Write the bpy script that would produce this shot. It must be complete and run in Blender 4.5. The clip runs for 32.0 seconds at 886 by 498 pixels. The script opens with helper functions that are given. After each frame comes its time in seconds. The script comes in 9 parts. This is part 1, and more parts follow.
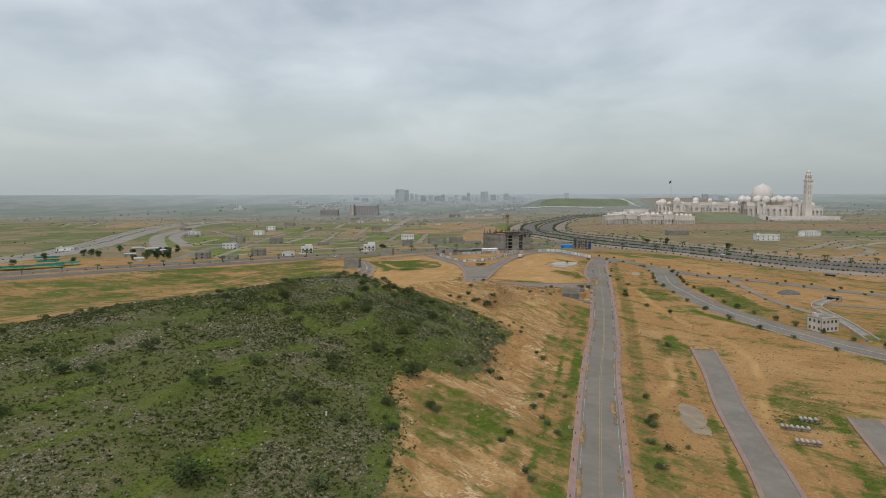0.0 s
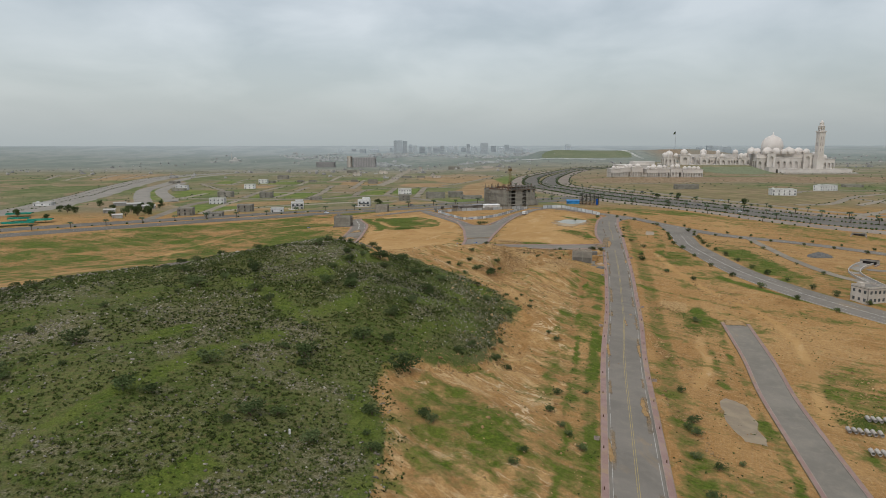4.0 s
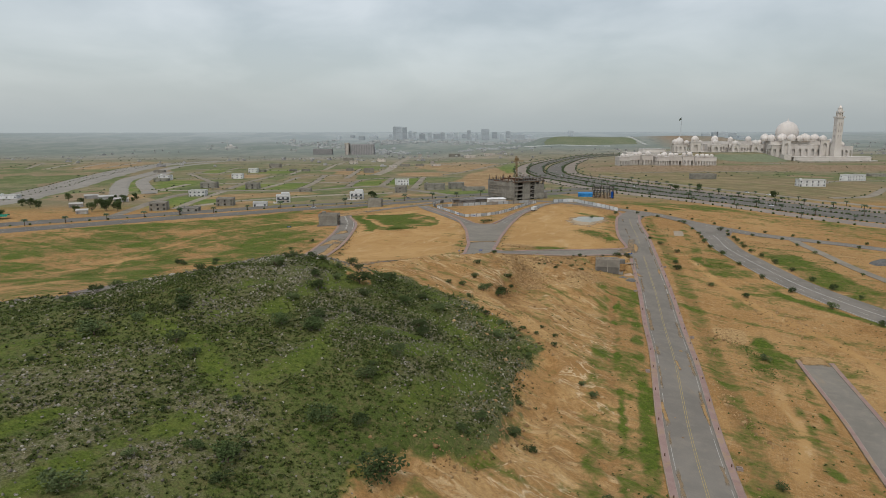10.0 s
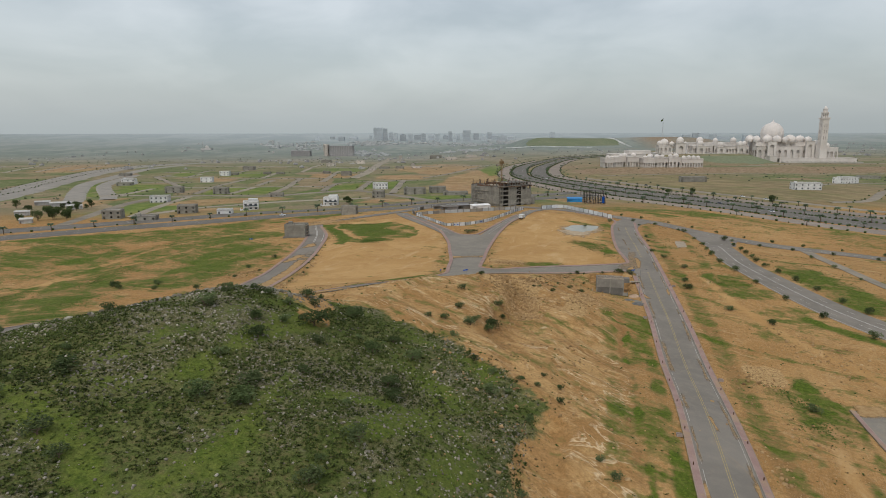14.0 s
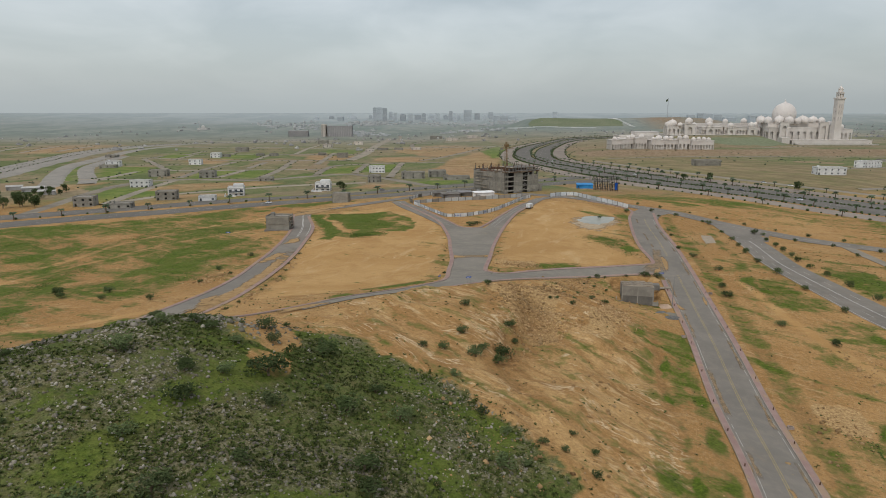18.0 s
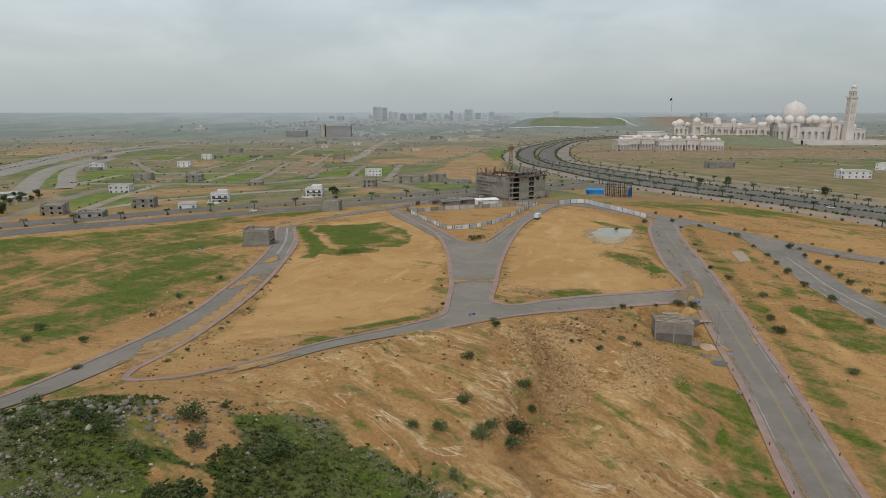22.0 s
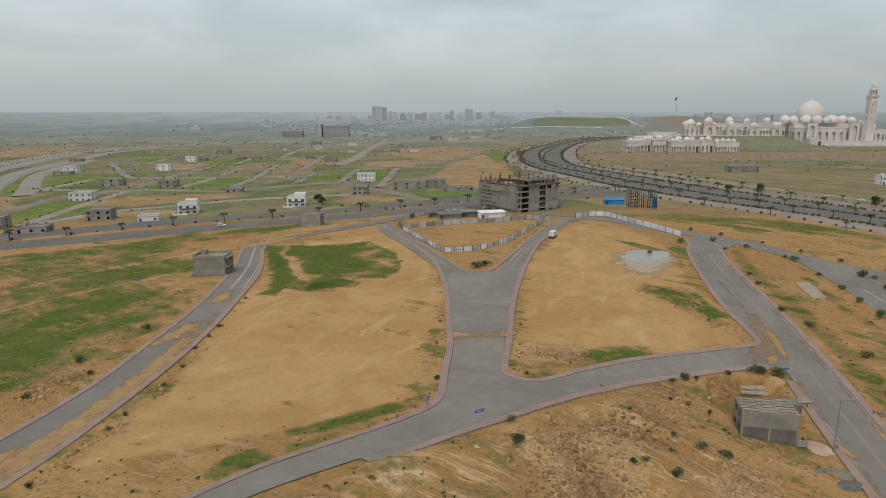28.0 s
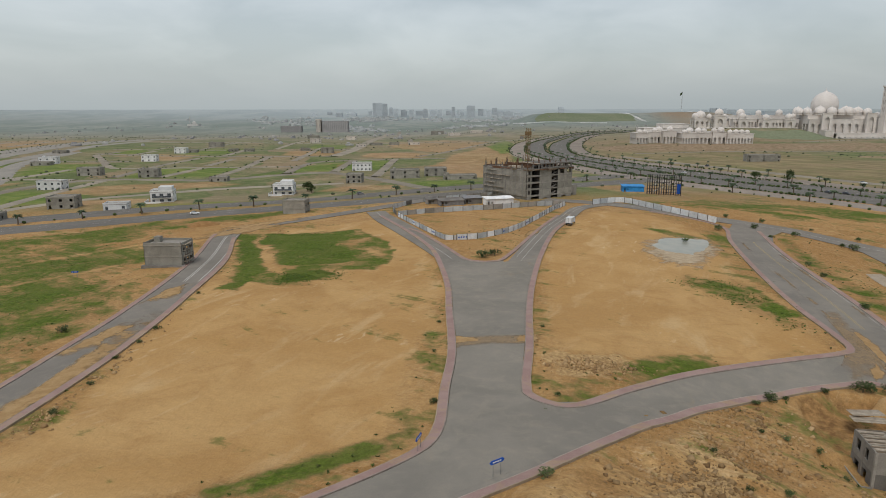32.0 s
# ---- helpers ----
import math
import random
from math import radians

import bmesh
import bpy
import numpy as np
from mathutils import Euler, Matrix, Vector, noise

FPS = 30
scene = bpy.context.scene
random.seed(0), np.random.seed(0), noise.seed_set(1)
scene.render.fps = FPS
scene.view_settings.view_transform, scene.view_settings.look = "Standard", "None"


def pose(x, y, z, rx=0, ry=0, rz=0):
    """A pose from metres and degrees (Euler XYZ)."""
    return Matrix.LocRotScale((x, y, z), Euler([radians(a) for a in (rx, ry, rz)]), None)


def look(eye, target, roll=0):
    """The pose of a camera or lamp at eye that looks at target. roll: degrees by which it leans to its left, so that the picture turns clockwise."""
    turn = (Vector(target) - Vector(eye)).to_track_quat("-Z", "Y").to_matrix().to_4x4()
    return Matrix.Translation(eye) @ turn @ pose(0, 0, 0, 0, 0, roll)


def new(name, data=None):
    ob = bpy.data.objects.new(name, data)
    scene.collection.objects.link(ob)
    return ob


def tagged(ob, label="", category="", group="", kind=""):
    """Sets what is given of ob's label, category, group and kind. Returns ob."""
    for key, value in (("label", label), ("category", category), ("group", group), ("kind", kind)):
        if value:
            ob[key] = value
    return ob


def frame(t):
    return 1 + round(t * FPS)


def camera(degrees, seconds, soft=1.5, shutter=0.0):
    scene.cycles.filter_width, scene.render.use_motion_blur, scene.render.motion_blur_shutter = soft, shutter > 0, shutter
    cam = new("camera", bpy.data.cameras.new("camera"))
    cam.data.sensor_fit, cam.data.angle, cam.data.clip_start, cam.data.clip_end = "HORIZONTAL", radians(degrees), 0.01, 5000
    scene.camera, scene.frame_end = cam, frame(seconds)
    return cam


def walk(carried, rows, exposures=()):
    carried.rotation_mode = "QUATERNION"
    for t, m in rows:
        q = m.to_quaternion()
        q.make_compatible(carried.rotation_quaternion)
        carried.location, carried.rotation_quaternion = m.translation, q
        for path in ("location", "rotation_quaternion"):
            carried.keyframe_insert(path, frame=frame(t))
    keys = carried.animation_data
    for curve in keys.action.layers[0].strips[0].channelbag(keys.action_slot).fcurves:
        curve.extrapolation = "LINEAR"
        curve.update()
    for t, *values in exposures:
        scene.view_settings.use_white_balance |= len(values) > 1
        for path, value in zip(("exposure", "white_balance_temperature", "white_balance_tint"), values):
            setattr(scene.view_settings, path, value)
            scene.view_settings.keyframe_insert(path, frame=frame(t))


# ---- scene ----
FOV = 70.02
cam = camera(FOV, 32.0, 0.6)
# seconds, place, turn to the left, tilt, roll
PATH = (
    (0, 0.00, -0.00, 55.32, -0.000, -5.046, -0.073),
    (0.5, 0.08, 4.50, 55.38, -0.017, -6.155, -0.045),
    (1, 0.17, 9.00, 55.44, -0.014, -8.525, -0.068),
    (1.5, 0.25, 13.50, 55.49, -0.015, -9.369, -0.099),
    (2, 0.33, 18.00, 55.55, -0.055, -9.418, -0.024),
    (2.5, 0.40, 22.50, 55.61, -0.053, -9.385, -0.086),
    (3, 0.47, 27.00, 55.68, -0.059, -9.381, -0.069),
    (3.5, 0.53, 31.50, 55.74, -0.071, -9.387, -0.042),
    (5.5, 0.69, 49.50, 56.03, -0.051, -9.463, -0.026),
    (6, 0.72, 54.00, 56.10, -0.056, -9.491, -0.008),
    (6.5, 0.76, 58.50, 56.18, -0.065, -9.474, -0.017),
    (7, 0.80, 63.01, 56.24, -0.048, -9.475, -0.011),
    (7.5, 0.85, 67.52, 56.30, -0.050, -9.497, 0.023),
    (8, 0.90, 72.03, 56.35, -0.044, -9.480, 0.011),
    (8.5, 0.98, 76.54, 56.40, -0.019, -9.511, 0.038),
    (9, 1.06, 81.07, 56.43, -0.003, -10.526, -0.018),
    (9.5, 1.16, 85.60, 56.46, -0.008, -10.587, -0.033),
    (10, 1.27, 90.16, 56.47, -0.023, -10.603, -0.073),
    (10.5, 1.39, 94.73, 56.49, 0.004, -10.593, -0.082),
    (11, 1.52, 99.33, 56.49, 0.024, -10.593, -0.043),
    (11.5, 1.65, 103.96, 56.49, 0.023, -10.640, 0.016),
    (12, 1.79, 108.63, 56.48, -0.021, -10.646, 0.048),
    (12.5, 1.94, 113.33, 56.47, -1.244, -10.576, -0.046),
    (13, 2.09, 118.06, 56.46, -1.735, -10.550, -0.015),
    (13.5, 2.24, 122.81, 56.45, -1.720, -10.515, -0.075),
    (14, 2.40, 127.55, 56.44, -1.698, -10.504, -0.079),
    (14.5, 2.56, 132.29, 56.44, -1.732, -10.568, 0.041),
    (16.5, 3.25, 150.89, 56.55, -1.685, -10.962, 0.038),
    (17, 3.43, 155.42, 56.62, -1.703, -11.527, 0.042),
    (17.5, 3.62, 159.90, 56.69, -1.691, -12.020, 0.074),
    (18, 3.82, 164.36, 56.78, -1.664, -12.265, 0.041),
    (18.5, 4.02, 168.80, 56.86, -1.692, -12.319, 0.062),
    (19, 4.23, 173.22, 56.95, -1.685, -12.309, 0.065),
    (19.5, 4.46, 177.64, 57.04, -1.673, -12.332, 0.089),
    (20, 4.69, 182.07, 57.13, -1.650, -12.332, 0.071),
    (20.5, 4.93, 186.51, 57.20, -1.631, -12.318, 0.032),
    (21, 5.18, 190.98, 57.27, -1.630, -12.319, 0.063),
    (21.5, 5.44, 195.45, 57.32, -1.589, -12.329, 0.038),
    (22, 5.70, 199.94, 57.37, -1.579, -12.325, -0.001),
    (22.5, 5.96, 204.45, 57.42, -1.585, -12.277, -0.013),
    (23, 6.22, 208.97, 57.45, -1.601, -12.314, 0.029),
    (23.5, 6.48, 213.50, 57.48, -1.600, -12.310, 0.041),
    (24, 6.74, 218.05, 57.50, -1.585, -12.307, 0.052),
    (24.5, 6.99, 222.60, 57.52, -1.570, -12.292, -0.003),
    (25, 7.23, 227.17, 57.60, -1.558, -12.313, 0.047),
    (25.5, 7.47, 231.76, 57.79, -1.545, -12.292, -0.002),
    (27.5, 8.30, 250.21, 58.00, -1.524, -12.387, 0.012),
    (28, 8.42, 254.72, 56.73, -1.544, -12.343, 0.013),
    (28.5, 8.56, 259.13, 55.24, -1.523, -12.372, 0.048),
    (29, 8.68, 263.49, 53.38, -1.492, -12.419, 0.041),
    (29.5, 8.75, 267.86, 51.02, -1.498, -12.403, 0.068),
    (30, 8.80, 272.30, 48.69, -1.517, -12.369, 0.058),
    (30.5, 8.89, 276.84, 46.95, -1.513, -12.430, 0.090),
    (31, 9.07, 281.45, 45.82, -1.496, -12.445, 0.055),
    (31.5, 9.40, 286.11, 45.21, -1.472, -12.462, 0.040),
    (32, 9.81, 290.79, 44.86, -1.406, -12.459, -0.062),
)
walk(cam, [(t, pose(x, y, z, 90 + tilt, 0, turn) @ pose(0, 0, 0, 0, 0, roll)) for t, x, y, z, turn, tilt, roll in PATH])

# ---- daylight: a bright overcast sky and a veiled sun ----
SUN_AZ, SUN_EL = 200.0, 58.0
world = bpy.data.worlds.new("overcast_sky")
scene.world = world
world.use_nodes = True
wt = world.node_tree
wt.nodes.clear()


def wnode(kind, **kw):
    n = wt.nodes.new(kind)
    for k, v in kw.items():
        n.inputs[k].default_value = v
    return n


def wlink(a, b):
    wt.links.new(a, b)


sky = wt.nodes.new("ShaderNodeTexSky")
sky.sky_type, sky.sun_disc = "NISHITA", False
sky.sun_elevation, sky.sun_rotation = radians(SUN_EL), radians(SUN_AZ)
sky.dust_density, sky.air_density = 4.0, 1.2
wco = wt.nodes.new("ShaderNodeTexCoord")
wsep = wt.nodes.new("ShaderNodeSeparateXYZ")
wlink(wco.outputs["Generated"], wsep.inputs[0])
# the cloud sheet lies flat overhead: divide by the height of the direction
wz = wt.nodes.new("ShaderNodeMath")
wz.operation = "ADD"
wz.inputs[1].default_value = 0.30
wlink(wsep.outputs["Z"], wz.inputs[0])
wmx = wt.nodes.new("ShaderNodeMath")
wmx.operation = "MAXIMUM"
wmx.inputs[1].default_value = 0.02
wlink(wz.outputs[0], wmx.inputs[0])
wdiv = wt.nodes.new("ShaderNodeVectorMath")
wdiv.operation = "DIVIDE"
wcmb = wt.nodes.new("ShaderNodeCombineXYZ")
for k in "XYZ":
    wlink(wmx.outputs[0], wcmb.inputs[k])
wlink(wco.outputs["Generated"], wdiv.inputs[0])
wlink(wcmb.outputs[0], wdiv.inputs[1])
wn1 = wnode("ShaderNodeTexNoise", Scale=1.9, Detail=5.0, Roughness=0.5, Distortion=0.3)
wlink(wdiv.outputs[0], wn1.inputs["Vector"])
wr1 = wt.nodes.new("ShaderNodeValToRGB")
wr1.color_ramp.elements[0].position, wr1.color_ramp.elements[0].color = 0.36, (0.355, 0.385, 0.41, 1)
wr1.color_ramp.elements[1].position, wr1.color_ramp.elements[1].color = 0.64, (0.665, 0.68, 0.70, 1)
wlink(wn1.outputs["Fac"], wr1.inputs[0])
# haze towards the horizon
wr2 = wt.nodes.new("ShaderNodeMapRange")
wr2.inputs["From Min"].default_value, wr2.inputs["From Max"].default_value = 0.0, 0.30
wlink(wsep.outputs["Z"], wr2.inputs["Value"])
whz = wt.nodes.new("ShaderNodeMix")
whz.data_type = "RGBA"
whz.inputs["A"].default_value = (0.435, 0.485, 0.50, 1)
wlink(wr2.outputs[0], whz.inputs["Factor"])
wlink(wr1.outputs[0], whz.inputs["B"])
wb1 = wnode("ShaderNodeBackground", Strength=0.93)
# the cloud sheet is thicker towards the east
wr3 = wt.nodes.new("ShaderNodeMapRange")
for wk, wv in (("From Min", -0.1), ("From Max", 0.65), ("To Min", 0.97), ("To Max", 0.86)):
    wr3.inputs[wk].default_value = wv
wlink(wsep.outputs["X"], wr3.inputs["Value"])
wsc = wt.nodes.new("ShaderNodeVectorMath")
wsc.operation = "SCALE"
wlink(whz.outputs["Result"], wsc.inputs[0])
wlink(wr3.outputs[0], wsc.inputs["Scale"])
wlink(wsc.outputs[0], wb1.inputs["Color"])
wb2 = wnode("ShaderNodeBackground", Strength=0.05)
wlink(sky.outputs[0], wb2.inputs["Color"])
wadd = wt.nodes.new("ShaderNodeAddShader")
wlink(wb1.outputs[0], wadd.inputs[0])
wlink(wb2.outputs[0], wadd.inputs[1])
wout = wt.nodes.new("ShaderNodeOutputWorld")
wlink(wadd.outputs[0], wout.inputs[0])

sun = new("sun", bpy.data.lights.new("sun", "SUN"))
sun.data.energy, sun.data.angle, sun.data.color = 1.05, radians(14), (1.0, 0.965, 0.91)
sun.matrix_world = look((0, 0, 0), (-math.sin(radians(SUN_AZ)) * math.cos(radians(SUN_EL)), -math.cos(radians(SUN_AZ)) * math.cos(radians(SUN_EL)), -math.sin(radians(SUN_EL))))


# ---- materials ----
class Nodes:
    """A small writer of node materials."""

    def __init__(self, name):
        self.m = bpy.data.materials.new(name)
        self.m.use_nodes = True
        self.t = self.m.node_tree
        self.t.nodes.clear()
        self.out = self.t.nodes.new("ShaderNodeOutputMaterial")
        self.co = self.t.nodes.new("ShaderNodeTexCoord").outputs["Object"]

    def put(self, socket, v):
        if isinstance(v, bpy.types.NodeSocket):
            self.t.links.new(v, socket)
        elif isinstance(v, (tuple, list)) and len(v) == 3 and socket.type == "RGBA":
            socket.default_value = (*v, 1)
        else:
            socket.default_value = v

    def node(self, kind, out=0, **kw):
        n = self.t.nodes.new(kind)
        for k, v in kw.items():
            self.put(n.inputs[k.replace("_", " ")], v)
        return n.outputs[out]

    def noise(self, scale, detail=4.0, rough=0.55, dist=0.0, vec=None):
        return self.node("ShaderNodeTexNoise", Vector=vec or self.co, Scale=scale, Detail=detail, Roughness=rough, Distortion=dist)

    def voronoi(self, scale, out="Distance", vec=None, rnd=1.0):
        n = self.t.nodes.new("ShaderNodeTexVoronoi")
        self.put(n.inputs["Vector"], vec or self.co)
        n.inputs["Scale"].default_value = scale
        n.inputs["Randomness"].default_value = rnd
        return n.outputs[out]

    def math(self, op, a, b=0.0, clamp=False):
        n = self.t.nodes.new("ShaderNodeMath")
        n.operation, n.use_clamp = op, clamp
        self.put(n.inputs[0], a)
        self.put(n.inputs[1], b)
        return n.outputs[0]

    def span(self, v, lo, hi, a=0.0, b=1.0):
        n = self.t.nodes.new("ShaderNodeMapRange")
        n.interpolation_type = "SMOOTHSTEP"
        for k, q in (("Value", v), ("From Min", lo), ("From Max", hi), ("To Min", a), ("To Max", b)):
            self.put(n.inputs[k], q)
        return n.outputs[0]

    def mix(self, f, a, b, how="MIX"):
        n = self.t.nodes.new("ShaderNodeMix")
        n.data_type, n.blend_type = "RGBA", how
        self.put(n.inputs["Factor"], f)
        self.put(n.inputs["A"], a)
        self.put(n.inputs["B"], b)
        return n.outputs["Result"]

    def attr(self, name):
        n = self.t.nodes.new("ShaderNodeAttribute")
        n.attribute_name = name
        s = self.t.nodes.new("ShaderNodeSeparateColor")
        self.t.links.new(n.outputs["Color"], s.inputs[0])
        return s.outputs

    def stretch(self, sx, sy, sz, rz=0.0, vec=None):
        n = self.t.nodes.new("ShaderNodeMapping")
        n.vector_type = "TEXTURE"
        self.put(n.inputs["Vector"], vec or self.co)
        n.inputs["Scale"].default_value = (1 / sx, 1 / sy, 1 / sz)
        n.inputs["Rotation"].default_value = (0, 0, radians(rz))
        return n.outputs[0]

    def done(self, colour, rough=0.9, metal=0.0, height=None, strength=0.3, distance=0.05, spec=0.3):
        p = self.t.nodes.new("ShaderNodeBsdfPrincipled")
        self.put(p.inputs["Base Color"], colour)
        self.put(p.inputs["Roughness"], rough)
        self.put(p.inputs["Metallic"], metal)
        p.inputs["Specular IOR Level"].default_value = spec
        if height is not None:
            b = self.t.nodes.new("ShaderNodeBump")
            b.inputs["Strength"].default_value, b.inputs["Distance"].default_value = strength, distance
            self.put(b.inputs["Height"], height)
            self.t.links.new(b.outputs[0], p.inputs["Normal"])
        self.t.links.new(p.outputs[0], self.out.inputs[0])
        return self.m


def plain(name, a, b, big=0.4, fine=6.0, rough=0.85, metal=0.0, vary=0.12, bump=0.25, spec=0.12, dist=0.03):
    """Two tones in large stains, fine grain, a little difference from piece to piece."""
    n = Nodes(name)
    c = n.mix(n.span(n.noise(big, 5.0, 0.6, 0.4), 0.3, 0.7), a, b)
    g = n.noise(fine, 4.0)
    c = n.mix(1.0, c, n.mix(n.span(g, 0.25, 0.75), (0.86, 0.86, 0.86), (1.1, 1.1, 1.1)), "MULTIPLY")
    r = n.node("ShaderNodeObjectInfo", "Random")
    v = n.span(r, 0, 1, 1 - vary, 1 + vary)
    c = n.mix(1.0, c, n.node("ShaderNodeCombineColor", Red=v, Green=v, Blue=v), "MULTIPLY")
    return n.done(c, rough, metal, g, bump, dist, spec)




def asphalt(name, a, b, dust):
    n = Nodes(name)
    c = n.mix(n.span(n.noise(0.06, 5, 0.6, 0.6), 0.35, 0.68), a, b)
    c = n.mix(n.span(n.noise(0.35, 5, 0.65, 0.5), 0.42, 0.75, 0, 0.45), c, (b[0] * 1.25, b[1] * 1.22, b[2] * 1.15))
    c = n.mix(n.span(n.noise(0.11, 6, 0.65, 1.0, n.stretch(1, 0.45, 1, 12)), 0.60, 0.80, 0, dust), c, (0.36, 0.25, 0.13))
    g = n.noise(9.0, 3)
    c = n.mix(n.span(g, 0.2, 0.8, 0.0, 0.22), c, (0.07, 0.07, 0.07))
    return n.done(c, 0.95, 0, g, 0.2, 0.02, 0.06)


M_ASPH = asphalt("grey_asphalt", (0.190, 0.173, 0.148), (0.238, 0.216, 0.184), 0.6)
M_ASPH_NEW = asphalt("dark_asphalt", (0.205, 0.188, 0.158), (0.255, 0.232, 0.194), 0.45)
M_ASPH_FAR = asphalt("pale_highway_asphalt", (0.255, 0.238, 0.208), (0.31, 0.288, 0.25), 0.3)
M_BOULEVARD = asphalt("dark_boulevard_asphalt", (0.140, 0.131, 0.116), (0.175, 0.163, 0.144), 0.3)
M_FRONTAGE = plain("pinkish_frontage_paving", (0.225, 0.190, 0.158), (0.290, 0.248, 0.205), 0.04, 1.0, 0.95)
M_STREET = plain("pale_dusty_street", (0.215, 0.190, 0.150), (0.300, 0.262, 0.205), 0.05, 2.0, 0.95)


def brick_paving(name, a, b):
    """Pink paving bricks, dusty and partly under blown sand."""
    n = Nodes(name)
    c = n.mix(n.span(n.noise(0.25, 5, 0.6, 0.4), 0.35, 0.65), a, b)
    c = n.mix(n.span(n.noise(5.0, 4), 0.3, 0.7, 0, 0.35), c, (b[0] * 1.15, b[1] * 1.2, b[2] * 1.2))
    c = n.mix(n.span(n.noise(0.16, 6, 0.68, 0.8), 0.50, 0.66, 0.08, 0.75), c, (0.34, 0.245, 0.150))
    return n.done(c, 0.92, 0, n.noise(6.0, 4), 0.2, 0.02, 0.1)


M_PAVER = brick_paving("pink_brick_paving", (0.250, 0.160, 0.146), (0.305, 0.212, 0.192))
M_KERB = plain("dusty_concrete_kerb", (0.25, 0.20, 0.17), (0.33, 0.275, 0.235), 0.5, 6.0, 0.85)
M_KERB_PALE = plain("pale_concrete_kerb", (0.36, 0.33, 0.29), (0.46, 0.43, 0.39), 0.5, 6.0, 0.85)
M_EDGING = plain("dusty_concrete_edging", (0.24, 0.185, 0.125), (0.32, 0.26, 0.19), 0.4, 6.0, 0.9)
M_WHITE_LINE = plain("worn_white_road_paint", (0.36, 0.345, 0.315), (0.52, 0.50, 0.465), 1.5, 9.0, 0.7)
M_YELLOW_LINE = plain("worn_yellow_road_paint", (0.36, 0.28, 0.11), (0.45, 0.36, 0.16), 1.5, 9.0, 0.7)
M_SAND = plain("blown_sand", (0.33, 0.205, 0.088), (0.42, 0.275, 0.13), 0.5, 4.0, 0.95)
M_CONC = plain("raw_concrete", (0.215, 0.20, 0.172), (0.30, 0.28, 0.245), 0.35, 5.0, 0.9)
M_CONC_DARK = plain("weathered_dark_concrete", (0.12, 0.112, 0.10), (0.185, 0.172, 0.152), 0.3, 5.0, 0.92)
M_BLOCKWALL = plain("grey_block_masonry", (0.215, 0.204, 0.174), (0.305, 0.290, 0.248), 0.3, 3.0, 0.92)
M_WHITE = plain("white_house_paint", (0.58, 0.58, 0.57), (0.72, 0.72, 0.70), 0.3, 5.0, 0.75)
M_CREAM = plain("cream_house_paint", (0.48, 0.43, 0.37), (0.58, 0.53, 0.47), 0.3, 5.0, 0.8)
M_MARBLE = plain("pale_pink_white_stone", (0.53, 0.49, 0.445), (0.61, 0.575, 0.53), 0.05, 1.0, 0.7, vary=0.05)
M_DOME = plain("white_dome_stone", (0.62, 0.575, 0.53), (0.66, 0.62, 0.58), 0.04, 0.6, 0.6, vary=0.05, bump=0.04)
# near-black for dark parts, and for shade painted inside pit and underpass
M_DARK = plain("near_black_and_interior_shade", (0.030, 0.029, 0.028), (0.055, 0.052, 0.05), 0.5, 4.0, 0.9)
M_GLASS = plain("dark_window_glass", (0.05, 0.06, 0.068), (0.08, 0.09, 0.10), 0.4, 3.0, 0.15, spec=0.6, bump=0.0)
M_RUST = plain("rusty_steel", (0.095, 0.055, 0.036), (0.155, 0.085, 0.05), 1.0, 8.0, 0.8)
M_STEEL = plain("grey_galvanised_steel", (0.19, 0.185, 0.18), (0.27, 0.265, 0.26), 1.0, 8.0, 0.6, 0.4)
M_PANEL = plain("white_hoarding_sheet", (0.55, 0.57, 0.57), (0.68, 0.69, 0.69), 0.6, 5.0, 0.6)
M_PANEL_GREY = plain("grey_hoarding_sheet", (0.36, 0.38, 0.39), (0.46, 0.48, 0.48), 0.6, 5.0, 0.6)
M_BLUE = plain("blue_painted_sheet", (0.03, 0.20, 0.48), (0.05, 0.27, 0.58), 0.6, 5.0, 0.55)
M_SIGN = plain("blue_sign_enamel", (0.012, 0.065, 0.30), (0.02, 0.085, 0.36), 0.9, 5.0, 0.4)
M_GREEN_NET = plain("green_shade_net", (0.02, 0.26, 0.18), (0.04, 0.33, 0.24), 0.2, 3.0, 0.8)
M_YELLOW = plain("faded_yellow_crane_paint", (0.19, 0.125, 0.06), (0.25, 0.165, 0.08), 1.0, 6.0, 0.6)
M_RUBBER = plain("black_rubber", (0.02, 0.02, 0.02), (0.035, 0.034, 0.033), 2.0, 9.0, 0.85)
M_WOOD_DARK = plain("dark_wet_timber", (0.13, 0.10, 0.07), (0.20, 0.16, 0.115), 0.8, 8.0, 0.9)
M_WOOD = plain("grey_shuttering_timber", (0.26, 0.215, 0.16), (0.38, 0.33, 0.26), 0.8, 8.0, 0.9)
M_LEAF = plain("grey_green_shrub_leaves", (0.078, 0.108, 0.040), (0.120, 0.150, 0.066), 0.8, 5.0, 0.8, vary=0.25)
M_LEAF_DARK = plain("dark_green_tree_leaves", (0.054, 0.080, 0.026), (0.086, 0.116, 0.046), 0.8, 5.0, 0.8, vary=0.25)
M_PALM = plain("dusty_palm_fronds", (0.055, 0.085, 0.045), (0.085, 0.115, 0.062), 0.8, 5.0, 0.75, vary=0.2)
M_BARK = plain("brown_bark", (0.11, 0.08, 0.055), (0.17, 0.13, 0.095), 1.0, 7.0, 0.95)
M_GRASS_TUFT = plain("bright_green_herbs", (0.070, 0.108, 0.022), (0.115, 0.148, 0.036), 0.12, 3.0, 0.85, vary=0.1)


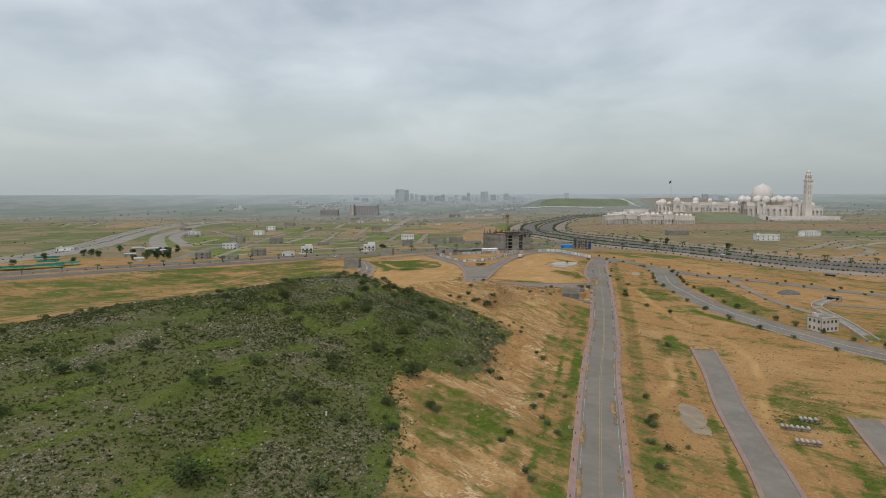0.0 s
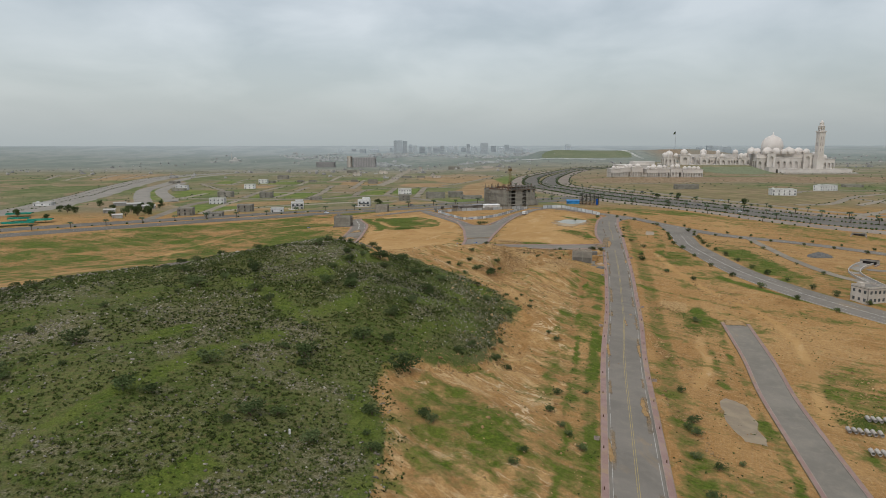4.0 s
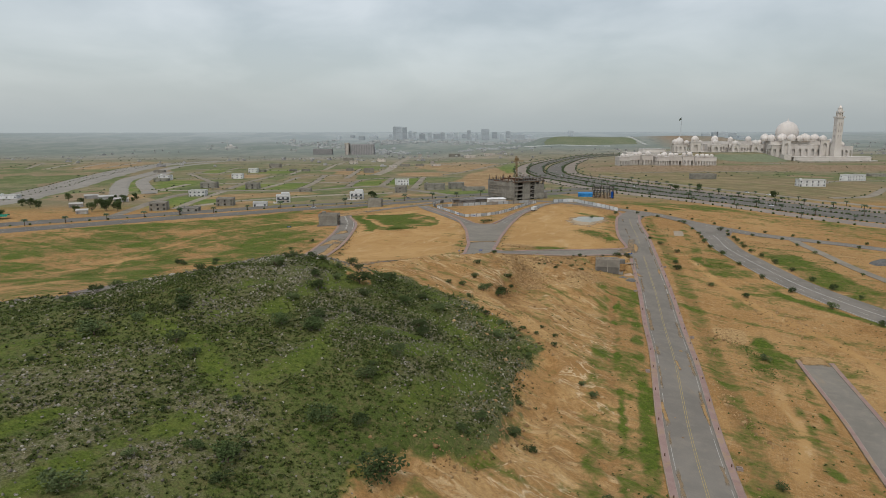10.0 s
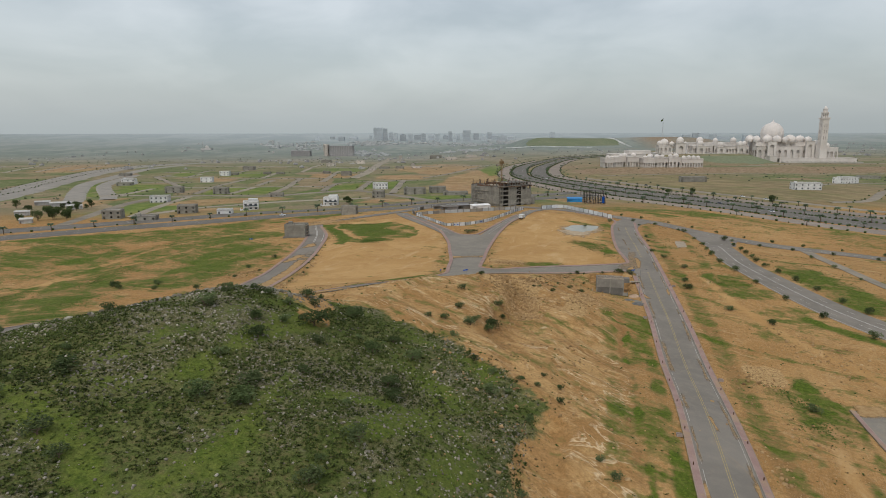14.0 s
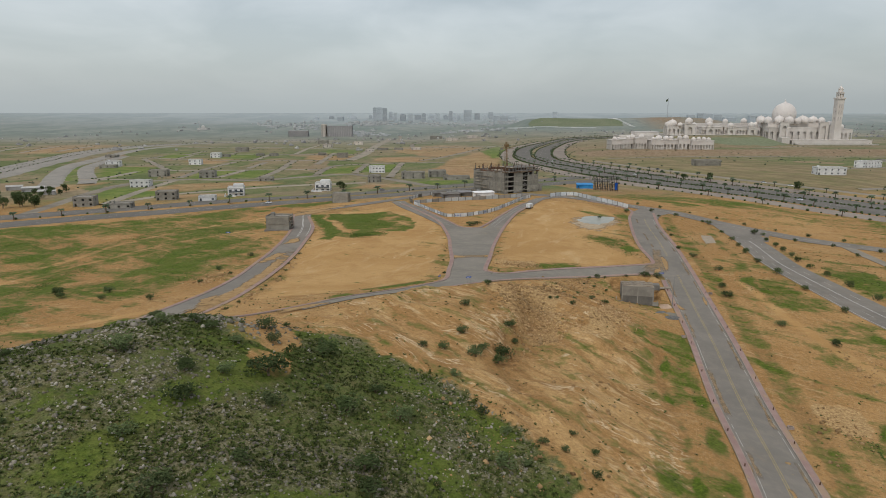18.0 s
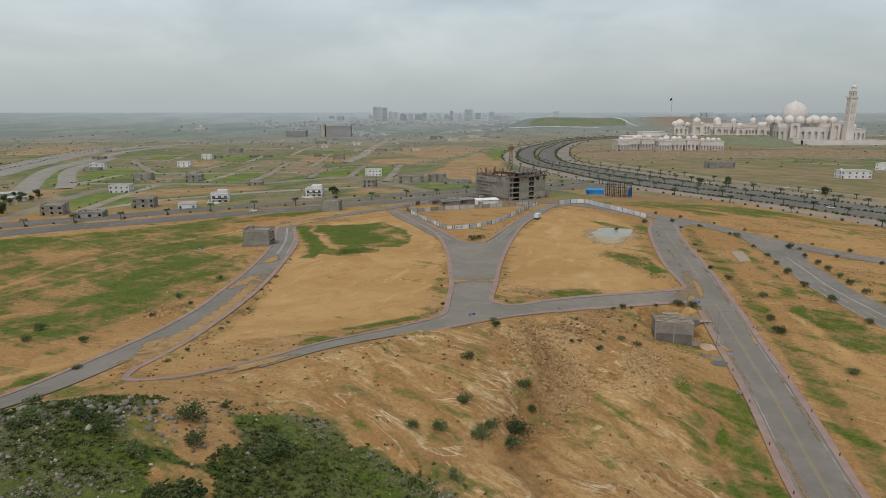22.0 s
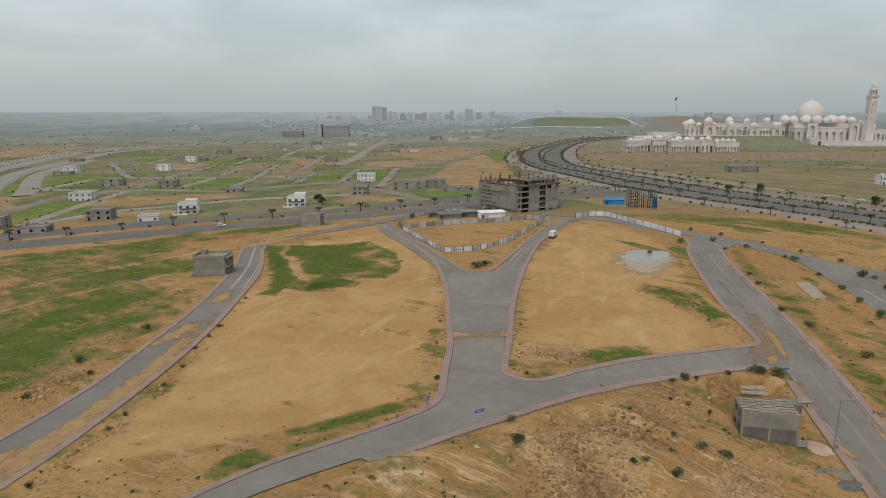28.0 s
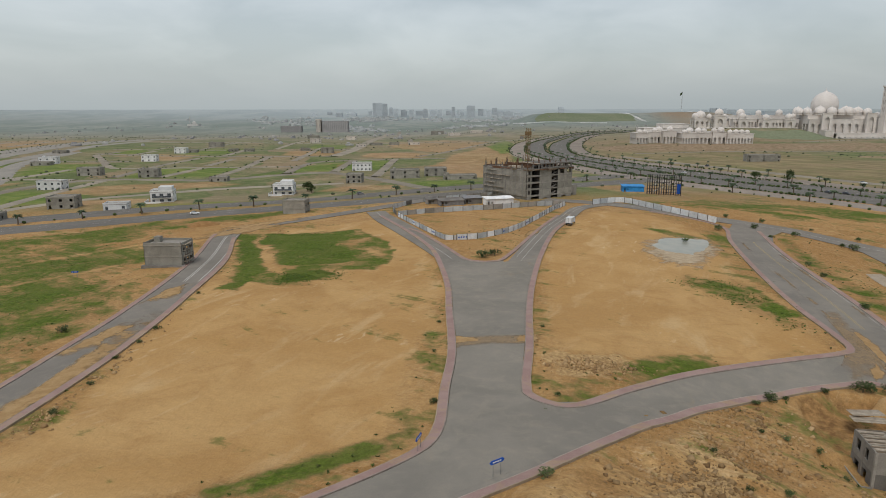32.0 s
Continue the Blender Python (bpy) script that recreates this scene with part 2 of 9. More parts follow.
def island_tones(name, tones, rough=0.9, fine=3.0):
    """One mesh of many pieces, each in a tone of its own."""
    n = Nodes(name)
    r = n.node("ShaderNodeNewGeometry", "Random Per Island")
    ramp = n.t.nodes.new("ShaderNodeValToRGB")
    ramp.color_ramp.elements[0].color, ramp.color_ramp.elements[0].position = (*tones[0], 1), 0.0
    ramp.color_ramp.elements[1].color, ramp.color_ramp.elements[1].position = (*tones[-1], 1), 1.0
    for k, c in enumerate(tones[1:-1]):
        ramp.color_ramp.elements.new((k + 1) / (len(tones) - 1)).color = (*c, 1)
    n.t.links.new(r, ramp.inputs[0])
    big = n.span(n.noise(0.06, 4, 0.6), 0.35, 0.65, 0.75, 1.2)
    c = n.mix(1.0, ramp.outputs[0], n.node("ShaderNodeCombineColor", Red=big, Green=big, Blue=big), "MULTIPLY")
    g = n.noise(fine, 3)
    return n.done(c, rough, 0, g, 0.3, 0.05, 0.2)


M_SCRUB = island_tones("mixed_scrub_leaves", [(0.022, 0.033, 0.008), (0.048, 0.070, 0.015), (0.088, 0.116, 0.024), (0.036, 0.050, 0.012), (0.112, 0.118, 0.038)])
M_STONE = island_tones("grey_limestone", [(0.110, 0.100, 0.074), (0.190, 0.174, 0.136), (0.350, 0.325, 0.268), (0.140, 0.126, 0.094), (0.260, 0.240, 0.195)], 0.95)
M_STONE_TAN = island_tones("tan_rubble_stone", [(0.215, 0.128, 0.058), (0.31, 0.200, 0.094), (0.42, 0.290, 0.150), (0.26, 0.160, 0.072), (0.36, 0.238, 0.115)], 0.95)
# far foliage lightened and greyed: haze put into the leaf tones
M_FAR_TREE = island_tones("haze_paled_foliage", [(0.060, 0.074, 0.040), (0.105, 0.118, 0.076), (0.080, 0.094, 0.060)])
# low city quarters: distance haze put into the wall colour
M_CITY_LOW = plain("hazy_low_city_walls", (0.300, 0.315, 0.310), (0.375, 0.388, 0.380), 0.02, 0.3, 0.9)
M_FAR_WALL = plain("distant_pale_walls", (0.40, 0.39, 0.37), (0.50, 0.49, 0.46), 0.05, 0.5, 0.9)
# skyline towers and flagpole: haze painted in as pale bluish grey
M_CITY = plain("haze_paled_tower_walls", (0.400, 0.436, 0.455), (0.445, 0.478, 0.495), 0.02, 0.3, 0.9, vary=0.22)
# slit strips tinted as shaded stone: recess shade put into the colour
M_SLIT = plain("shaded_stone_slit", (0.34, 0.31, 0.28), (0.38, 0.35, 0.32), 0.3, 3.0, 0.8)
# shade of far window openings as a wall colour; grey houses share it
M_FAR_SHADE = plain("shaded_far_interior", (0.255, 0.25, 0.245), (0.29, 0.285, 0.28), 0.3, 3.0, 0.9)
# tower glazing paled by the same painted haze
M_CITY_DARK = plain("haze_paled_glazing", (0.355, 0.388, 0.405), (0.39, 0.42, 0.435), 0.02, 0.3, 0.5, vary=0.1)
# brown walls greyed by haze painted into the tone
M_BROWN_BLOCK = plain("haze_greyed_brown_walls", (0.300, 0.290, 0.285), (0.350, 0.338, 0.33), 0.03, 0.5, 0.9)


# ---- mesh helpers ----
def box(bm, x0, y0, z0, x1, y1, z1, m=None):
    vs = [bm.verts.new(v) for v in ((x0, y0, z0), (x1, y0, z0), (x1, y1, z0), (x0, y1, z0), (x0, y0, z1), (x1, y0, z1), (x1, y1, z1), (x0, y1, z1))]
    if m is not None:
        for v in vs:
            v.co = m @ v.co
    for f in ((0, 3, 2, 1), (4, 5, 6, 7), (0, 1, 5, 4), (1, 2, 6, 5), (2, 3, 7, 6), (3, 0, 4, 7)):
        bm.faces.new([vs[i] for i in f])


def bar(bm, a, b, r, n=6, r2=None):
    """A round bar from a to b, tapered if r2 is given."""
    a, b = Vector(a), Vector(b)
    q = (b - a).to_track_quat("Z", "Y").to_matrix()
    r2 = r if r2 is None else r2
    lo = [bm.verts.new(a + q @ Vector((r * math.cos(k * 2 * math.pi / n), r * math.sin(k * 2 * math.pi / n), 0))) for k in range(n)]
    hi = [bm.verts.new(b + q @ Vector((r2 * math.cos(k * 2 * math.pi / n), r2 * math.sin(k * 2 * math.pi / n), 0))) for k in range(n)]
    for k in range(n):
        bm.faces.new((lo[k], lo[(k + 1) % n], hi[(k + 1) % n], hi[k]))
    bm.faces.new(lo[::-1])
    bm.faces.new(hi)


def lathe(bm, profile, n=16, at=(0, 0, 0)):
    """Turn a profile of (radius, height) round the z axis."""
    rings = []
    for r, z in profile:
        if r < 1e-4:
            rings.append([bm.verts.new((at[0], at[1], at[2] + z))])
        else:
            rings.append([bm.verts.new((at[0] + r * math.cos(k * 2 * math.pi / n), at[1] + r * math.sin(k * 2 * math.pi / n), at[2] + z)) for k in range(n)])
    for a, b in zip(rings, rings[1:]):
        for k in range(n):
            j = (k + 1) % n
            if len(a) == 1 and len(b) == 1:
                continue
            if len(a) == 1:
                bm.faces.new((a[0], b[j], b[k]))
            elif len(b) == 1:
                bm.faces.new((a[k], a[j], b[0]))
            else:
                bm.faces.new((a[k], a[j], b[j], b[k]))


def bm_new():
    return bmesh.new()


def mesh_of(name, bm, material, smooth=False):
    me = bpy.data.meshes.new(name)
    bm.to_mesh(me)
    bm.free()
    me.materials.append(material)
    if smooth:
        for p in me.polygons:
            p.use_smooth = True
    return me


def part(name, bm, material, parent=None, label="", smooth=False):
    me = bm if isinstance(bm, bpy.types.Mesh) else mesh_of(name, bm, material, smooth)
    ob = new(name, me)
    ob.parent = parent
    if label:
        ob["label"] = label
    return ob


def thing(name, m, label, category, group="", kind=""):
    """An Empty at the thing's base, to hold its parts."""
    ob = new(name)
    ob.empty_display_size = 0.5
    ob.matrix_world = m
    return tagged(ob, label, category, group, kind)


# ---- the lie of the land ----
def swell(x, y, cx, cy, s, h):
    return h * np.exp(-((x - cx) ** 2 + (y - cy) ** 2) / (2.0 * s * s))


def smooth(v, lo, hi):
    q = np.clip((v - lo) / (hi - lo), 0, 1)
    return q * q * (3 - 2 * q)


def vnoise(x, y, scale, seed=0):
    """Smooth value noise, -1 to 1."""
    x, y = np.asarray(x, float) / scale, np.asarray(y, float) / scale
    i, j = np.floor(x), np.floor(y)
    u, v = x - i, y - j
    u, v = u * u * (3 - 2 * u), v * v * (3 - 2 * v)

    def h(a, b):
        q = np.sin(a * 127.1 + b * 311.7 + seed * 74.7) * 43758.5453
        return (q - np.floor(q)) * 2 - 1
    return (h(i, j) * (1 - u) + h(i + 1, j) * u) * (1 - v) + (h(i, j + 1) * (1 - u) + h(i + 1, j + 1) * u) * v


def fbm(x, y, scale, octaves=4, seed=0):
    r, a, s = 0.0, 1.0, 0.0
    for k in range(octaves):
        r = r + a * vnoise(x, y, scale / 2 ** k, seed + k)
        s, a = s + a, a * 0.5
    return r / s


def base_z(x, y):
    x, y = np.asarray(x, float), np.asarray(y, float)
    z = np.full(np.broadcast(x, y).shape, -8.0)
    z = z + swell(x, y, -54, 251, 70, 21.9)
    z = z + swell(x, y, 112, 198, 70, -7.6)
    z = z + swell(x, y, 68, 542, 140, 8.4)
    z = z + swell(x, y, -120, 100, 70, 12.4)
    z = z + swell(x, y, 31, 341, 24, 6.9)
    z = z + swell(x, y, -200, 230, 70, 7.4)
    z = z + swell(x, y, 16, 223, 24, -8.5)
    z = z + swell(x, y, -80, 310, 24, -4.4)
    z = z + swell(x, y, 383, 765, 140, 6.4)
    z = z + swell(x, y, 30, 60, 70, -4.0)
    z = z + swell(x, y, 85, 293, 40, -3.1)
    z = z + swell(x, y, 183, 482, 40, -4.6)
    z = z + swell(x, y, 250, 200, 24, -5.0)
    z = z + swell(x, y, 31, 402, 24, 2.8)
    z = z + swell(x, y, -38, 275, 16, 5.9)
    z = z + swell(x, y, 300, 400, 70, -3.5)
    z = z + swell(x, y, -56, 148, 24, 4.3)
    z = z + swell(x, y, -54, 446, 40, 2.6)
    z = z + swell(x, y, -7, 221, 16, 6.6)
    z = z + swell(x, y, -9, 185, 24, -1.5)
    z = z + swell(x, y, -80, 687, 40, -2.1)
    z = z + swell(x, y, -60, 90, 24, -2.7)
    z = z + swell(x, y, 0, 1400, 300, -2.0)
    z = z + swell(x, y, -6, 321, 16, 3.3)
    z = z + swell(x, y, -54, 251, 16, 3.8)
    z = z + swell(x, y, -111, 212, 24, 2.4)
    z = z + swell(x, y, 55, 307, 16, -3.1)
    z = z + swell(x, y, 80, 363, 24, -1.6)
    # the terrace of the great mosque, the bank before it and the far ridge with the flag
    z = z + 4.5 * smooth(x, 230, 330) * (1 - smooth(x, 1050, 1300)) * smooth(y, 1110, 1185) * (1 - smooth(y, 1700, 1900))
    z = z + 16.0 * smooth(x, 440, 500) * (1 - smooth(x, 640, 690)) * smooth(y, 1290, 1375) * (1 - smooth(y, 1600, 1800))
    ridge = smooth(x, 350, 490) * (1 - smooth(x, 1150, 1500)) * smooth(y, 2600, 2830) * (1 - smooth(y, 3000, 3400))
    z = z + ridge * (35.0 + 9.0 * fbm(x, y, 210, 3, 15))
    # the plain sinks towards the far apartment blocks
    z = z - 19.0 * smooth(y, 1250, 2250) * (1 - smooth(y, 2700, 3600)) * (1 - smooth(x, -60, 260)) * smooth(x, -2600, -1500)
    # and rises a little to the skyline
    d = np.hypot(x, y)
    z = z + 52.0 * smooth(d, 3650, 4900)
    return z


# ---- the roads' lines in plan ----
def curve(points, step=3.0):
    """A smooth line through the points, at even steps."""
    p = [Vector(q) for q in points]
    p = [p[0] * 2 - p[1]] + p + [p[-1] * 2 - p[-2]]
    dense = []
    for a, b, c, d in zip(p, p[1:], p[2:], p[3:]):
        for k in range(24):
            t = k / 24
            dense.append(0.5 * (2 * b + (c - a) * t + (2 * a - 5 * b + 4 * c - d) * t * t + (3 * b - a - 3 * c + d) * t ** 3))
    dense.append(p[-2])
    out, run = [dense[0]], 0.0
    for a, b in zip(dense, dense[1:]):
        run += (b - a).length
        if run >= step:
            out.append(b)
            run = 0.0
    if (out[-1] - dense[-1]).length > 0.2 * step:
        out.append(dense[-1])
    return out


def side(line, off):
    """The line moved to its right by off."""
    out = []
    for i, q in enumerate(line):
        d = (line[min(i + 1, len(line) - 1)] - line[max(i - 1, 0)]).normalized()
        out.append(q + Vector((d.y, -d.x)) * off)
    return out


L_MAIN = curve([(2, 0), (18, 65), (33, 127), (45, 176), (57, 224), (69, 267), (80.5, 312), (92, 360), (102, 405), (111, 443), (122, 493), (132, 530)])
L_SIDE = curve([(56, 60), (66, 105), (78, 142), (86, 172), (94, 203), (103, 232), (111.5, 265), (113, 271)])
L_STUB = curve([(131, 191.5), (119.5, 160), (108, 129), (97, 98), (86, 66)])
L_TEE = curve([(97, 401.5), (84, 399.3), (70, 394.6), (58, 388.8), (46, 380.8), (36, 373.2), (28, 367), (20, 361), (8, 352.5), (-3, 345), (-13, 336.5), (-22, 328), (-30, 320)])
L_STEM = curve([(16, 360), (19, 382), (21.5, 402), (24.5, 430), (26.5, 455), (27, 478)])
L_LEFT_FORK = curve([(21, 462), (17.5, 480), (11, 501), (1, 530), (-8, 556), (-14, 580)])
L_RIGHT_FORK = curve([(31, 456), (36, 472), (44.5, 496), (56, 526), (68, 552), (80, 578), (96, 592)])
L_CROSS = curve([(70, 612), (96, 594), (112, 576), (125, 558), (138, 545), (153, 533), (169, 513), (187, 494), (203, 474), (228, 446), (257, 416), (294, 378), (360, 320)], 5)
L_EAST = curve([(172, 512), (166, 470), (156.5, 437), (150.5, 415), (148, 388), (148.5, 347), (155.5, 315), (164.5, 290), (176.5, 263), (192.5, 236), (217, 201)], 4)
L_SERV = curve([(212, 470), (201, 425), (193, 385), (191, 357), (192.5, 337), (197, 325)], 4)
L_RAMP = curve([(218, 353.5), (232, 349.5), (246, 344), (290, 326), (350, 300)], 4)
L_CHANNEL = curve([(230, 371), (216, 358), (205.5, 344), (201, 330), (197, 307), (191.5, 284), (188.5, 272)], 3)
L_LEFT = curve([(-92, 250), (-78, 290), (-68, 325), (-61, 352), (-58, 380), (-57, 405), (-55.5, 430), (-56, 458), (-59.5, 490), (-67, 530), (-66, 545), (-50, 560), (-28, 579), (-4, 604), (14, 624), (40, 640)])
L_BW_S = curve([(-420, 395), (-294, 494), (-208, 549), (-162, 569), (-110, 591), (-64, 607), (-16, 624), (45, 657), (110, 698), (170, 735)], 8)
L_BW_N = curve([(-440, 420), (-314, 524), (-224, 575), (-180, 596), (-128, 622), (-80, 639), (-34, 654), (26, 686), (92, 728), (160, 772)], 8)
L_BE_N = curve([(470, 440), (410, 468), (356, 498), (318, 519), (284, 551), (258, 592), (244, 618), (226, 650), (205, 695), (191, 745), (178, 805), (170, 870), (162, 925), (151, 990), (149, 1085), (163, 1190), (195, 1340), (260, 1510), (362, 1665), (480, 1780), (640, 1880)], 10)
L_BE_F = curve([(482, 464), (422, 491), (370, 520), (333, 542), (304, 568), (280, 604), (264, 633), (247, 668), (228, 715), (215, 770), (205, 822), (197, 875), (189, 930), (178, 990), (177, 1075), (196, 1195), (235, 1350), (306, 1520), (404, 1645), (520, 1750), (680, 1845)], 10)
L_BE_V = side([q for q in L_BE_N if q.y < 1560], -25.5)
L_BE_W = side([q for q in L_BE_F if q.y < 1560], 26.0)
L_BE_X = side([q for q in L_BE_F if q.y < 1010], 56.0)
L_HW2 = curve([(-470, 440), (-404, 640), (-414, 740), (-440, 860), (-465, 945), (-484, 1025), (-511, 1135), (-531, 1250), (-536, 1460), (-500, 1640), (-420, 1850), (-300, 2100)], 14)
L_HW1 = side(L_HW2, -25.0)
L_LOOP1 = curve([(-318, 690), (-335, 745), (-378, 833), (-425, 943), (-442, 1020), (-463, 1120), (-490, 1270), (-492, 1460)], 12)
L_LOOP2 = curve([(-306, 752), (-325, 793), (-368, 872), (-400, 943), (-425, 1040), (-440, 1120)], 12)
L_WSTREET = curve([(-250, 560), (-259, 625), (-266, 671), (-270, 730), (-258, 775), (-230, 788), (-202, 786), (-155, 778), (-120, 808), (-96, 828), (-71, 834), (-40, 790), (-18, 753), (10, 690)], 6)
L_LONG = curve([(-101, 1045), (-92, 1220), (-97, 1565), (-100, 1887), (-108, 2200)], 14)

# line, half width, height rank
ROADS = [
    ("main_road", L_MAIN, 5.4, 0.066), ("side_road", L_SIDE, 4.0, 0.06), ("stub_road", L_STUB, 3.8, 0.058), ("tee_road", L_TEE, 4.0, 0.054), ("stem_road", L_STEM, 5.8, 0.060),
    ("left_fork_road", L_LEFT_FORK, 4.4, 0.048), ("right_fork_road", L_RIGHT_FORK, 3.5, 0.050), ("cross_road", L_CROSS, 5.8, 0.036),
    ("east_road", L_EAST, 7.2, 0.030), ("service_lane", L_SERV, 2.6, 0.024), ("ramp_road", L_RAMP, 3.0, 0.026), ("left_road", L_LEFT, 4.6, 0.060),
    ("west_boulevard_south", L_BW_S, 10.5, 0.10), ("west_boulevard_north", L_BW_N, 10.5, 0.09),
    ("east_boulevard_near", L_BE_N, 11.6, 0.14), ("east_boulevard_far", L_BE_F, 11.6, 0.13), ("frontage_road", L_BE_V, 8.0, 0.08), ("frontage_road_far", L_BE_W, 8.5, 0.08), ("valley_track", L_BE_X, 3.5, 0.07),
    ("highway_west", L_HW1, 10.5, 0.20), ("highway_inner", L_HW2, 10.5, 0.19), ("loop_road_outer", L_LOOP1, 8.0, 0.18), ("loop_road_inner", L_LOOP2, 6.5, 0.17),
    ("west_street", L_WSTREET, 4.2, 0.07), ("long_street", L_LONG, 6.0, 0.07),
]


def dist_to(line, x, y, reach):
    """Distance of points from a line, where nearer than reach; else reach."""
    out = np.full(x.shape, float(reach))
    px, py = np.array([q.x for q in line]), np.array([q.y for q in line])
    m = np.nonzero((x > px.min() - reach) & (x < px.max() + reach) & (y > py.min() - reach) & (y < py.max() + reach))[0]
    for lo in range(0, len(m), 20000):
        k = m[lo:lo + 20000]
        best = np.full(len(k), float(reach))
        for ax, ay, bx, by in zip(px, py, px[1:], py[1:]):
            near = np.nonzero((np.abs(x[k] - ax) < reach + 15) & (np.abs(y[k] - ay) < reach + 15))[0]
            if not len(near):
                continue
            qx, qy = x[k][near], y[k][near]
            dx, dy = bx - ax, by - ay
            t = np.clip(((qx - ax) * dx + (qy - ay) * dy) / (dx * dx + dy * dy + 1e-9), 0, 1)
            best[near] = np.minimum(best[near], np.hypot(qx - ax - t * dx, qy - ay - t * dy))
        out[k] = best
    return out


def inside(poly, x, y):
    """1 inside a closed outline."""
    r = np.zeros(x.shape, bool)
    for (ax, ay), (bx, by) in zip(poly, poly[1:] + poly[:1]):
        c = (ay > y) != (by > y)
        r ^= c & (x < (bx - ax) * (y - ay) / (by - ay + 1e-12) + ax)
    return r


def soft_inside(poly, x, y, edge):
    """Inside an outline, with an edge that wanders by about that many metres."""
    px, py = [q[0] for q in poly], [q[1] for q in poly]
    m = 2.5 * edge
    k = np.nonzero((x > min(px) - m) & (x < max(px) + m) & (y > min(py) - m) & (y < max(py) + m))[0]
    out = np.zeros(x.shape)
    if len(k):
        qx, qy = x[k], y[k]
        wx, wy = fbm(qx, qy, edge * 3, 4, 5) * edge, fbm(qx, qy, edge * 3, 4, 9) * edge
        for a, b in ((0, 0), (1, 0), (-1, 0), (0, 1), (0, -1)):
            out[k] += inside(poly, qx + wx + a * edge * 0.35, qy + wy + b * edge * 0.35) / 5.0
    return out


HILL = [(-300, -140), (-70, -120), (-24, -60), (-30, 0), (-14, 56), (-9, 110), (-11, 133), (-9, 152), (-16, 176), (-14, 186), (-5, 195), (11, 203), (16.5, 220), (20, 240), (31, 257), (23, 265), (9, 280), (-8, 291), (-18, 292), (-27, 283), (-36, 290), (-52, 288), (-70, 268), (-95, 250), (-140, 236), (-200, 214), (-260, 190)]
GRASS = []
GRASS += [[(-65, 535), (-57, 531), (-49, 504), (-45, 496), (-41, 474), (-38, 466), (-39, 449), (-44, 449), (-46, 467), (-52, 497)], [(-54, 530), (-30, 530), (-23, 524), (-22, 507), (-16, 500), (-10, 481), (-16, 477), (-22, 473), (-32, 471), (-36, 473), (-38, 479), (-41, 499), (-47, 511)], [(-30, 467), (-26, 468), (-13, 465), (-19, 457), (-33, 453)]]
GRASS += [[(-107, 374), (-120, 430), (-131, 470), (-97, 457), (-80, 468), (-63, 430), (-68, 406), (-76, 395), (-79, 365), (-85, 358), (-96, 357)], [(-212, 447), (-219, 491), (-192, 493), (-160, 471), (-153, 443), (-187, 454)], [(-250, 507), (-215, 523), (-177, 533), (-131, 556), (-111, 581), (-101, 530), (-127, 514), (-164, 508), (-196, 488)], [(-140, 388), (-138, 426), (-130, 420), (-126, 376), (-137, 367)]]
GRASS += [[(-104, 283), (-117, 317), (-120, 345), (-113, 351), (-107, 316), (-98, 285)], [(-152, 347), (-156, 375), (-146, 370), (-138, 337)], [(163.6, 430), (178.8, 420), (178, 381), (175, 347), (182, 333.5), (166, 326), (157, 340), (157.5, 378)], [(117, 367), (122, 392), (130, 384), (136, 374), (124, 356)]]
GRASS += [[(103, 186), (108, 196), (118, 193), (115, 182)], [(89.5, 287), (97, 281), (97.5, 268), (94, 255), (89.5, 256), (92, 270)], [(-150, 470), (-118, 470), (-86, 482), (-80, 498), (-130, 500)], [(-200, 520), (-60, 596), (-34, 592), (-70, 575), (-130, 548), (-190, 508)], [(83, 462), (93, 452), (94, 420), (88, 420), (86, 440), (78, 456)], [(99.6, 284), (94.4, 249), (104, 262), (109, 300)]]
GRASS += [[(40, 391), (64, 402), (66, 398), (44, 386)], [(26, 382), (34, 386), (38, 382), (28, 377)], [(-300, 420), (-160, 430), (-160, 452), (-300, 450)], [(-240, 300), (-120, 330), (-110, 350), (-250, 340)], [(-60, 300), (-80, 310), (-110, 300), (-120, 312), (-80, 322)], [(72, 336), (77, 334), (73, 318), (69, 306), (66, 308)]]
GRASS += [[(100, 590), (190, 600), (215, 560), (190, 560), (120, 600)], [(150, 600), (205, 596), (230, 540), (210, 545)], [(92, 530), (106, 520), (112, 500), (104, 496), (96, 515)]]
WEEDS = []
WEEDS += [[(87, 456), (91, 455), (96, 430), (91, 425), (88, 439), (84, 446)], [(100, 474), (96, 453), (95, 440), (91, 439), (92, 453)], [(42, 393), (52, 401), (64, 404), (62, 398), (51, 393), (43, 389)], [(-24, 344), (-19, 348), (-16, 346), (-19, 342), (-22, 340)], [(-17, 355), (-11, 361), (-5, 365), (3, 368), (8, 373), (9, 368), (3, 362), (-4, 359), (-10, 355), (-15, 351)]]
WEEDS += [[(-44, 530), (-16, 534), (-4, 512), (-1, 480), (-4, 468), (-20, 466), (-34, 470), (-40, 500)], [(-48, 462), (-33, 453), (-20, 452), (-24, 462), (-40, 468)]]
MEADOW = []
MEADOW += [([(-320, 330), (-150, 300), (-84, 352), (-66, 420), (-70, 470), (-90, 520), (-200, 520), (-330, 440)], 0.68), ([(-60, 420), (-66, 470), (-90, 500), (-140, 480), (-130, 430)], 0.5), ([(-420, 380), (-200, 505), (-60, 590), (-34, 600), (20, 622), (60, 640), (0, 620), (-80, 560), (-220, 480), (-420, 340)], 0.66), ([(100, 602), (180, 620), (250, 540), (330, 420), (300, 400), (220, 520), (150, 570)], 0.55)]
